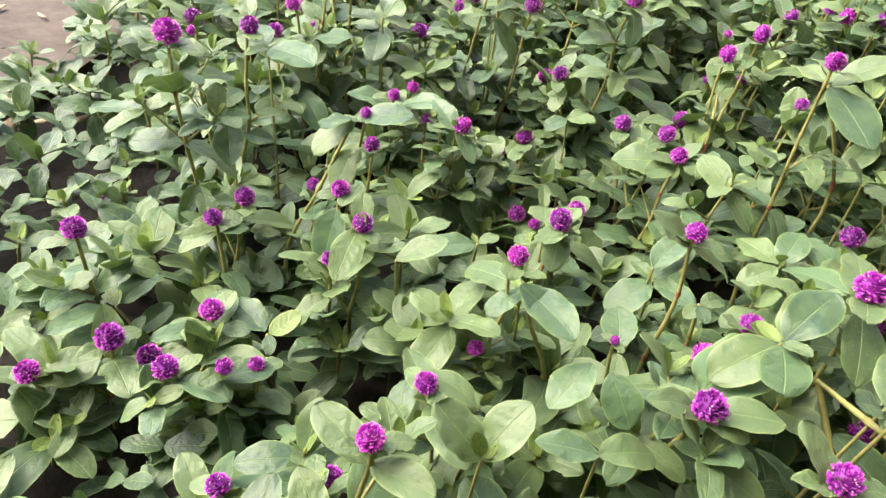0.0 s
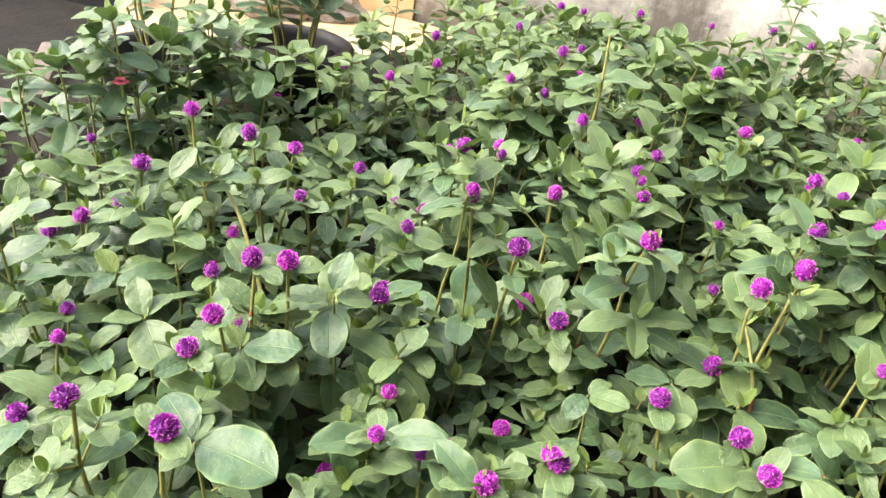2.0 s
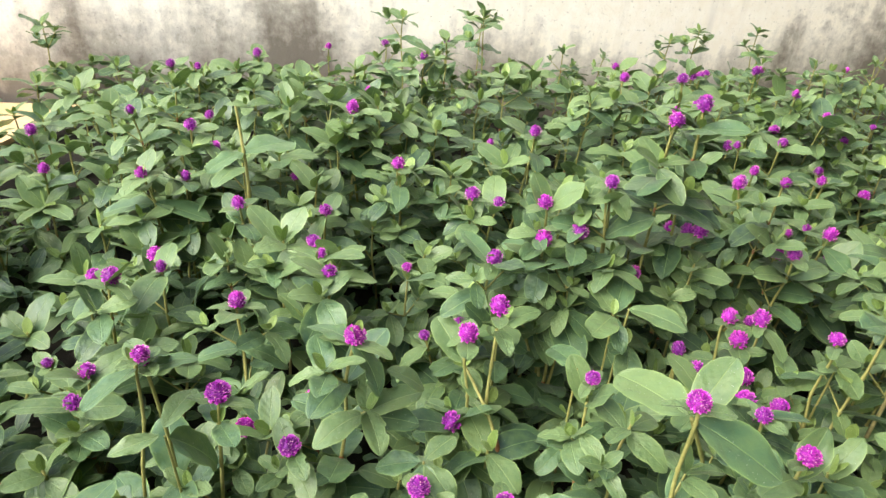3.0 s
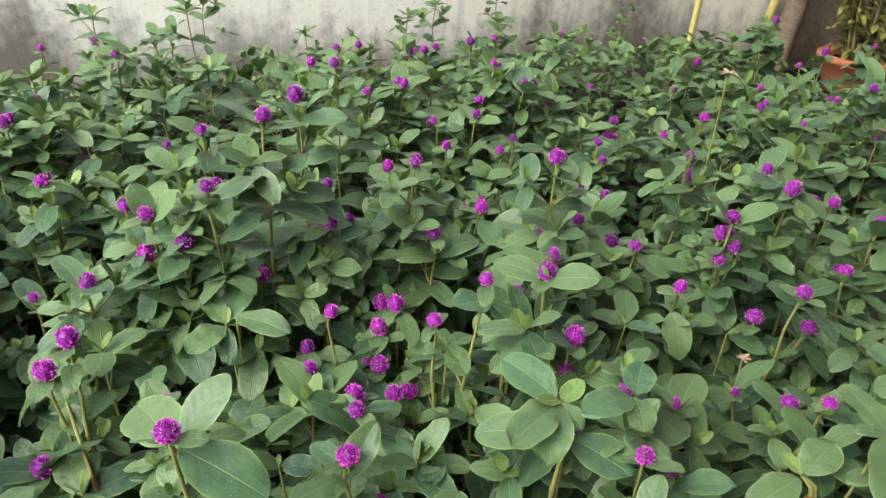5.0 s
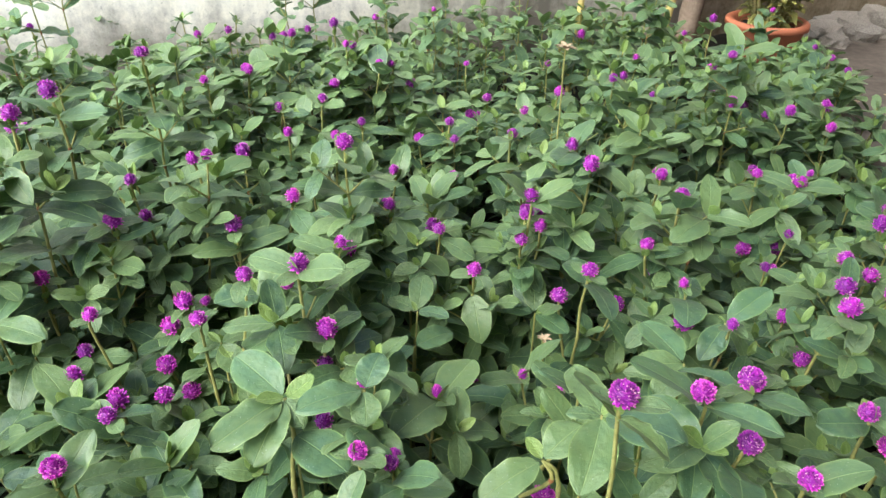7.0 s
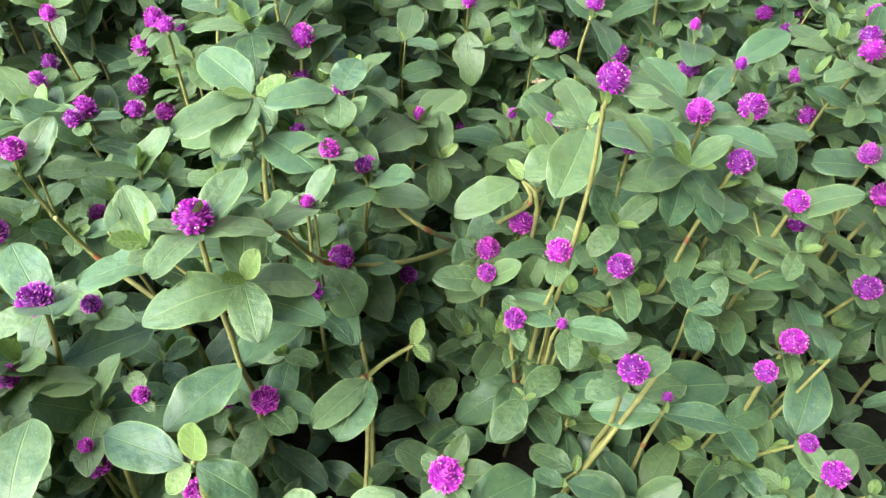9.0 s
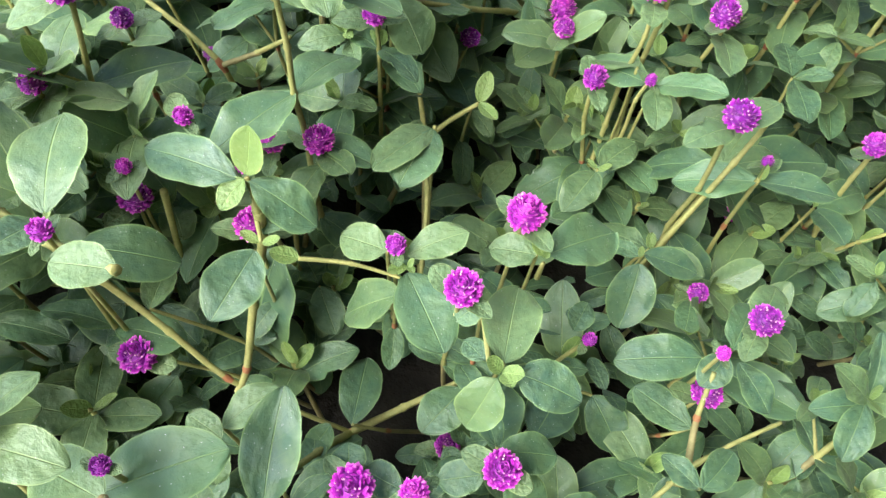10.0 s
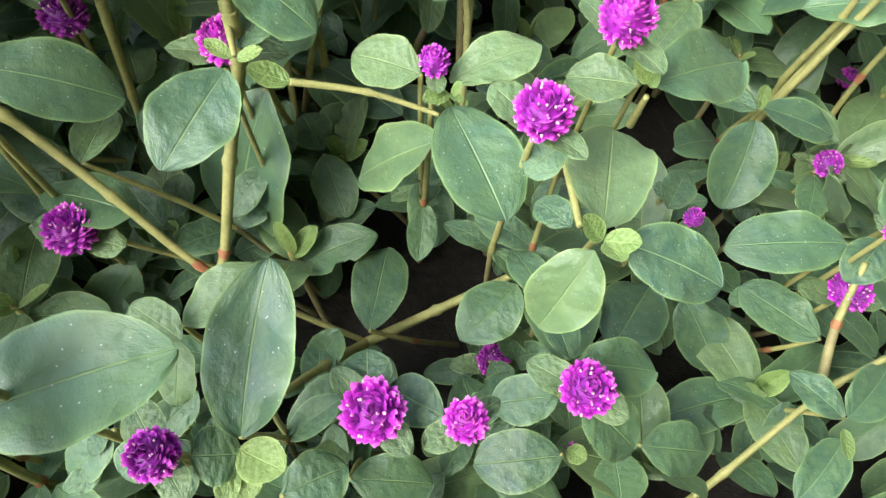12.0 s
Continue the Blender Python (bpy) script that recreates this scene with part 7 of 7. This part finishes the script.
flowering_plant((0.847, 1.853, 0.319, 8.3), (0.869, 1.828, 0.343, 10.1))
flowering_plant((0.931, 1.772, 0.249, 8.4))
flowering_plant((0.960, 1.640, 0.205, 12.5))
flowering_plant((1.040, 1.871, 0.260, 12.2))
flowering_plant((-0.845, 1.987, 0.286, 10.2))
flowering_plant((-0.556, 2.021, 0.283, 10.6))
flowering_plant((1.325, 2.122, 0.222, 9.7))
flowering_plant((0.088, 2.294, 0.282, 7.2))
flowering_plant((1.217, 1.602, 0.240, 9.5))
flowering_plant((1.207, 1.516, 0.240, 9.0))
flowering_plant((1.224, 1.689, 0.240, 8.5))
flowering_plant((0.890, 1.501, 0.250, 8.5))
flowering_plant((1.077, 1.341, 0.220, 10.0))
flowering_plant((0.940, 1.309, 0.220, 9.0))
flowering_plant((0.913, 1.358, 0.220, 8.0))
bare_plant((0.292, 0.244, 0.205, 12.0), (0.257, 0.187, 0.218, 10.8), (0.346, 0.210, 0.122, 5.2), (0.275, 0.196, 0.089, 4.8))
bare_plant((0.138, 0.242, 0.178, 11.0))
bare_plant((0.057, 0.272, 0.154, 11.5), (0.065, 0.264, 0.195, 5.3))
bare_plant((0.222, 0.222, 0.198, 6.6))
bare_plant((0.423, 0.185, 0.107, 11.0), (0.416, 0.192, 0.152, 5.0))
bare_plant((0.433, 0.262, 0.100, 8.0))
bare_plant((0.077, 0.178, 0.130, 12.0), (0.040, 0.169, 0.082, 4.5), (0.073, 0.180, 0.256, 6.0))
bare_plant((0.286, 0.120, 0.145, 11.5), (0.240, 0.101, 0.166, 8.2), (0.295, 0.110, 0.078, 5.3), (0.263, 0.158, 0.053, 9.5))
bare_plant((0.145, 0.084, 0.171, 9.3), (0.120, 0.088, 0.240, 4.6), (0.209, 0.105, 0.154, 12.4))

shrub()


def tub_plant(x, y, z, label, seed, stems, tall, size):
    """Thin upright stems with a few broad leaves, rooted in a tub."""
    rnd = random.Random(seed)
    thing = tagged(new("tub_plant"), label, "potted plant")
    thing.location = (x, y, z)
    for i in range(stems):
        a = rnd.uniform(0, math.tau)
        lean = Vector((math.cos(a), math.sin(a), 0)) * rnd.uniform(0.02, 0.10)
        root = Vector((math.cos(a), math.sin(a), 0)) * 0.03
        pts = [root + lean * (k / 4) ** 1.5 + Vector((0, 0, tall * rnd.uniform(0.9, 1.1) * k / 4)) for k in range(5)]
        b = Bulk()
        b.add(tube_arrays(pts, [0.003, 0.0027, 0.0024, 0.002, 0.0014], 6), None, 0)
        part("stem", b.mesh("stem", STEM), thing)
        for k in range(2, 5):
            for s in (0, math.pi):
                c = a + k * 1.57 + s
                part("leaf", rnd.choice(LEAVES), thing, aimed(pts[k], Vector((math.cos(c), math.sin(c), rnd.uniform(-0.1, 0.5))), UP, size * rnd.uniform(0.7, 1.1), 1.15))


tub_plant(-1.40, 0.78, 0.10, "leafy green plant growing in a black tub", 5, 9, 0.24, 0.080)
tub_plant(-1.46, 0.52, 0.08, "thin yellow-green stems rising from a black tub", 6, 8, 0.30, 0.035)


def pink_flower(x, y, z, radius):
    """A small double flower with two rings of rounded petals on a stem."""
    rnd = random.Random(int(x * 1000))
    thing = tagged(new("pink_flower"), "small pink-red double flower on a thin stem", "flower", "pink flowers")
    thing.location = (x, y, 0)
    b = Bulk()
    b.add(tube_arrays([Vector((0.01, 0, 0)), Vector((0.004, 0.004, z / 2)), Vector((0, 0, z))], [0.002, 0.0018, 0.0014], 6), None, 0)
    part("stem", b.mesh("stem", STEM), thing)
    petal = leaf_mesh("petal", PINK, 0.9, 0.25, 0.2, 0.03, 95, 5, 2)
    for ring, (n, size, lift) in enumerate(((9, 1.0, 0.25), (7, 0.7, 0.8))):
        for k in range(n):
            a = (k + ring * 0.5) * math.tau / n
            part("petal", petal, thing, aimed(Vector((0, 0, z + 0.002 * ring)), Vector((math.cos(a), math.sin(a), lift)), UP, radius * size))


for x, y, z in ((-1.211, 0.345, 0.22), (-1.190, 0.385, 0.215), (-1.168, 0.310, 0.222)):
    pink_flower(x, y, z, 0.012)



def sprig(x, y, z, size):
    """A thin tall shoot at the back of the bed."""
    p = Plant(x, y, int(5000 + 900 * x), "slim globe amaranth shoot at the back of the bed")
    p.shoot((x, y, z), 0.0, size, side_shoots=1)
    p.done()


sprig(-0.647, 1.449, 0.367, 0.050)
sprig(-0.563, 1.528, 0.312, 0.045)
sprig(-0.481, 1.507, 0.370, 0.055)
sprig(-0.309, 1.867, 0.246, 0.042)
sprig(-0.202, 1.954, 0.222, 0.034)
sprig(-0.050, 1.858, 0.304, 0.050)
sprig(0.020, 1.882, 0.329, 0.045)
sprig(0.191, 1.942, 0.284, 0.045)
sprig(0.592, 2.242, 0.230, 0.036)
sprig(0.632, 2.296, 0.268, 0.030)
sprig(0.353, 1.999, 0.254, 0.040)
sprig(1.006, 2.177, 0.259, 0.050)
sprig(-1.547, 1.484, 0.248, 0.050)
sprig(0.182, 1.989, 0.325, 0.045)
sprig(-0.509, 1.697, 0.350, 0.045)
sprig(0.468, 2.089, 0.197, 0.050)
sprig(-1.200, 0.242, 0.250, 0.055)
sprig(-1.238, 0.314, 0.270, 0.055)
sprig(-1.179, 0.316, 0.310, 0.055)
sprig(-1.218, 0.460, 0.250, 0.055)
sprig(-1.209, 0.481, 0.290, 0.055)
sprig(-1.180, 0.491, 0.240, 0.055)
sprig(-1.120, 0.517, 0.230, 0.055)
sprig(-1.108, 0.608, 0.220, 0.055)
sprig(-1.141, 0.711, 0.200, 0.055)
sprig(-1.216, 0.282, 0.220, 0.055)
sprig(-1.341, 0.235, 0.200, 0.055)
sprig(-1.198, 0.394, 0.260, 0.055)
sprig(-1.186, 0.421, 0.230, 0.055)
sprig(-1.164, 0.604, 0.220, 0.055)
sprig(-1.215, 0.356, 0.230, 0.055)
sprig(-1.217, 0.541, 0.250, 0.055)


# leafy shoots between the flowering plants
fill = random.Random(77)
spots = np.array(HEAD_SPOTS)


def in_bed(x, y):
    if y > wall_y(x) - 0.05 or y < -0.34:
        return False
    left = -0.90 - 1.2 * (y + 0.2) if y < 0.35 else -1.56 - 0.1 * (y - 0.35)
    right = 0.98 if y < 0.7 else 0.98 + 0.40 * (y - 0.7)
    if x > 1.15 and y > 2.15:
        return False
    if (x + 1.40) ** 2 + (y - 0.78) ** 2 < 0.02 or (x + 1.46) ** 2 + (y - 0.52) ** 2 < 0.02:
        return False
    return max(left, -1.56) < x < right


rest = Bulk()
filled = []
singles = 0
for tries in range(16000):
    x, y = fill.uniform(-1.8, 1.75), fill.uniform(-0.34, 2.75)
    if not in_bed(x, y):
        continue
    gap = 0.060 if y < 0.5 else 0.065
    if any((x - a) ** 2 + (y - b) ** 2 < gap * gap for a, b in filled):
        continue
    d = (spots[:, 0] - x) ** 2 + (spots[:, 1] - y) ** 2
    near = np.argsort(d)[:5]
    top = float(np.average(spots[near, 2], weights=1 / (d[near] + 0.003))) - fill.choice((0.02, 0.05, 0.08, 0.12, 0.16) if y < 0.8 else (0.0, 0.02, 0.05, 0.09, 0.14)) - 0.07 * (noise.noise((x * 8, y * 8, 4)) < -0.2) + fill.uniform(-0.012, 0.012)
    if d.min() < 0.035 ** 2:
        top -= 0.03
    behind = wall_y(x) - y
    if behind < 0.6:
        top -= 0.10 * (1 - behind / 0.6) + 0.02
        if fill.random() < (0.7 if behind < 0.3 else 0.4):
            continue
    if 0.10 < x < 0.52 and 0.06 < y < 0.33:
        top = min(top, 0.09) - fill.uniform(0, 0.04)
        if fill.random() < 0.5:
            continue
    if x > 0.9 and y > 1.6:
        top = min(top, 0.12)
    # out-of-view shoots made taller here to block light from the plants behind
    if 0.24 < x < 0.8 and y < -0.02:
        top = max(top, fill.uniform(0.14, 0.21))
    filled.append((x, y))
    single = 0.05 < y < 0.45 and -0.1 < x < 0.5 and singles < 40
    singles += single
    p = Plant(x, y, 5000 + tries, LEAFY, True) if single else Plant(x, y, 5000 + tries, bulk=rest)
    p.shoot((x, y, max(top, 0.05)), 0.0, fill.uniform(0.040, 0.060) if y < 0.45 else fill.uniform(0.048, 0.068), side_shoots=1)
for tries in range(4200):
    x, y = fill.uniform(-1.2, 1.3), fill.uniform(-0.34, 1.5)
    if in_bed(x, y) and not (0.10 < x < 0.52 and 0.06 < y < 0.33 and fill.random() < 0.2):
        z = fill.uniform(0.012, 0.065)
        p = Plant(x, y, 30000 + tries, bulk=rest)
        p.pair(Vector((x, y, z)), Vector((fill.uniform(-0.3, 0.3), fill.uniform(-0.3, 0.3), 1)).normalized(), fill.uniform(0, math.pi), fill.uniform(0.026, 0.044), fill.uniform(-20, 45))
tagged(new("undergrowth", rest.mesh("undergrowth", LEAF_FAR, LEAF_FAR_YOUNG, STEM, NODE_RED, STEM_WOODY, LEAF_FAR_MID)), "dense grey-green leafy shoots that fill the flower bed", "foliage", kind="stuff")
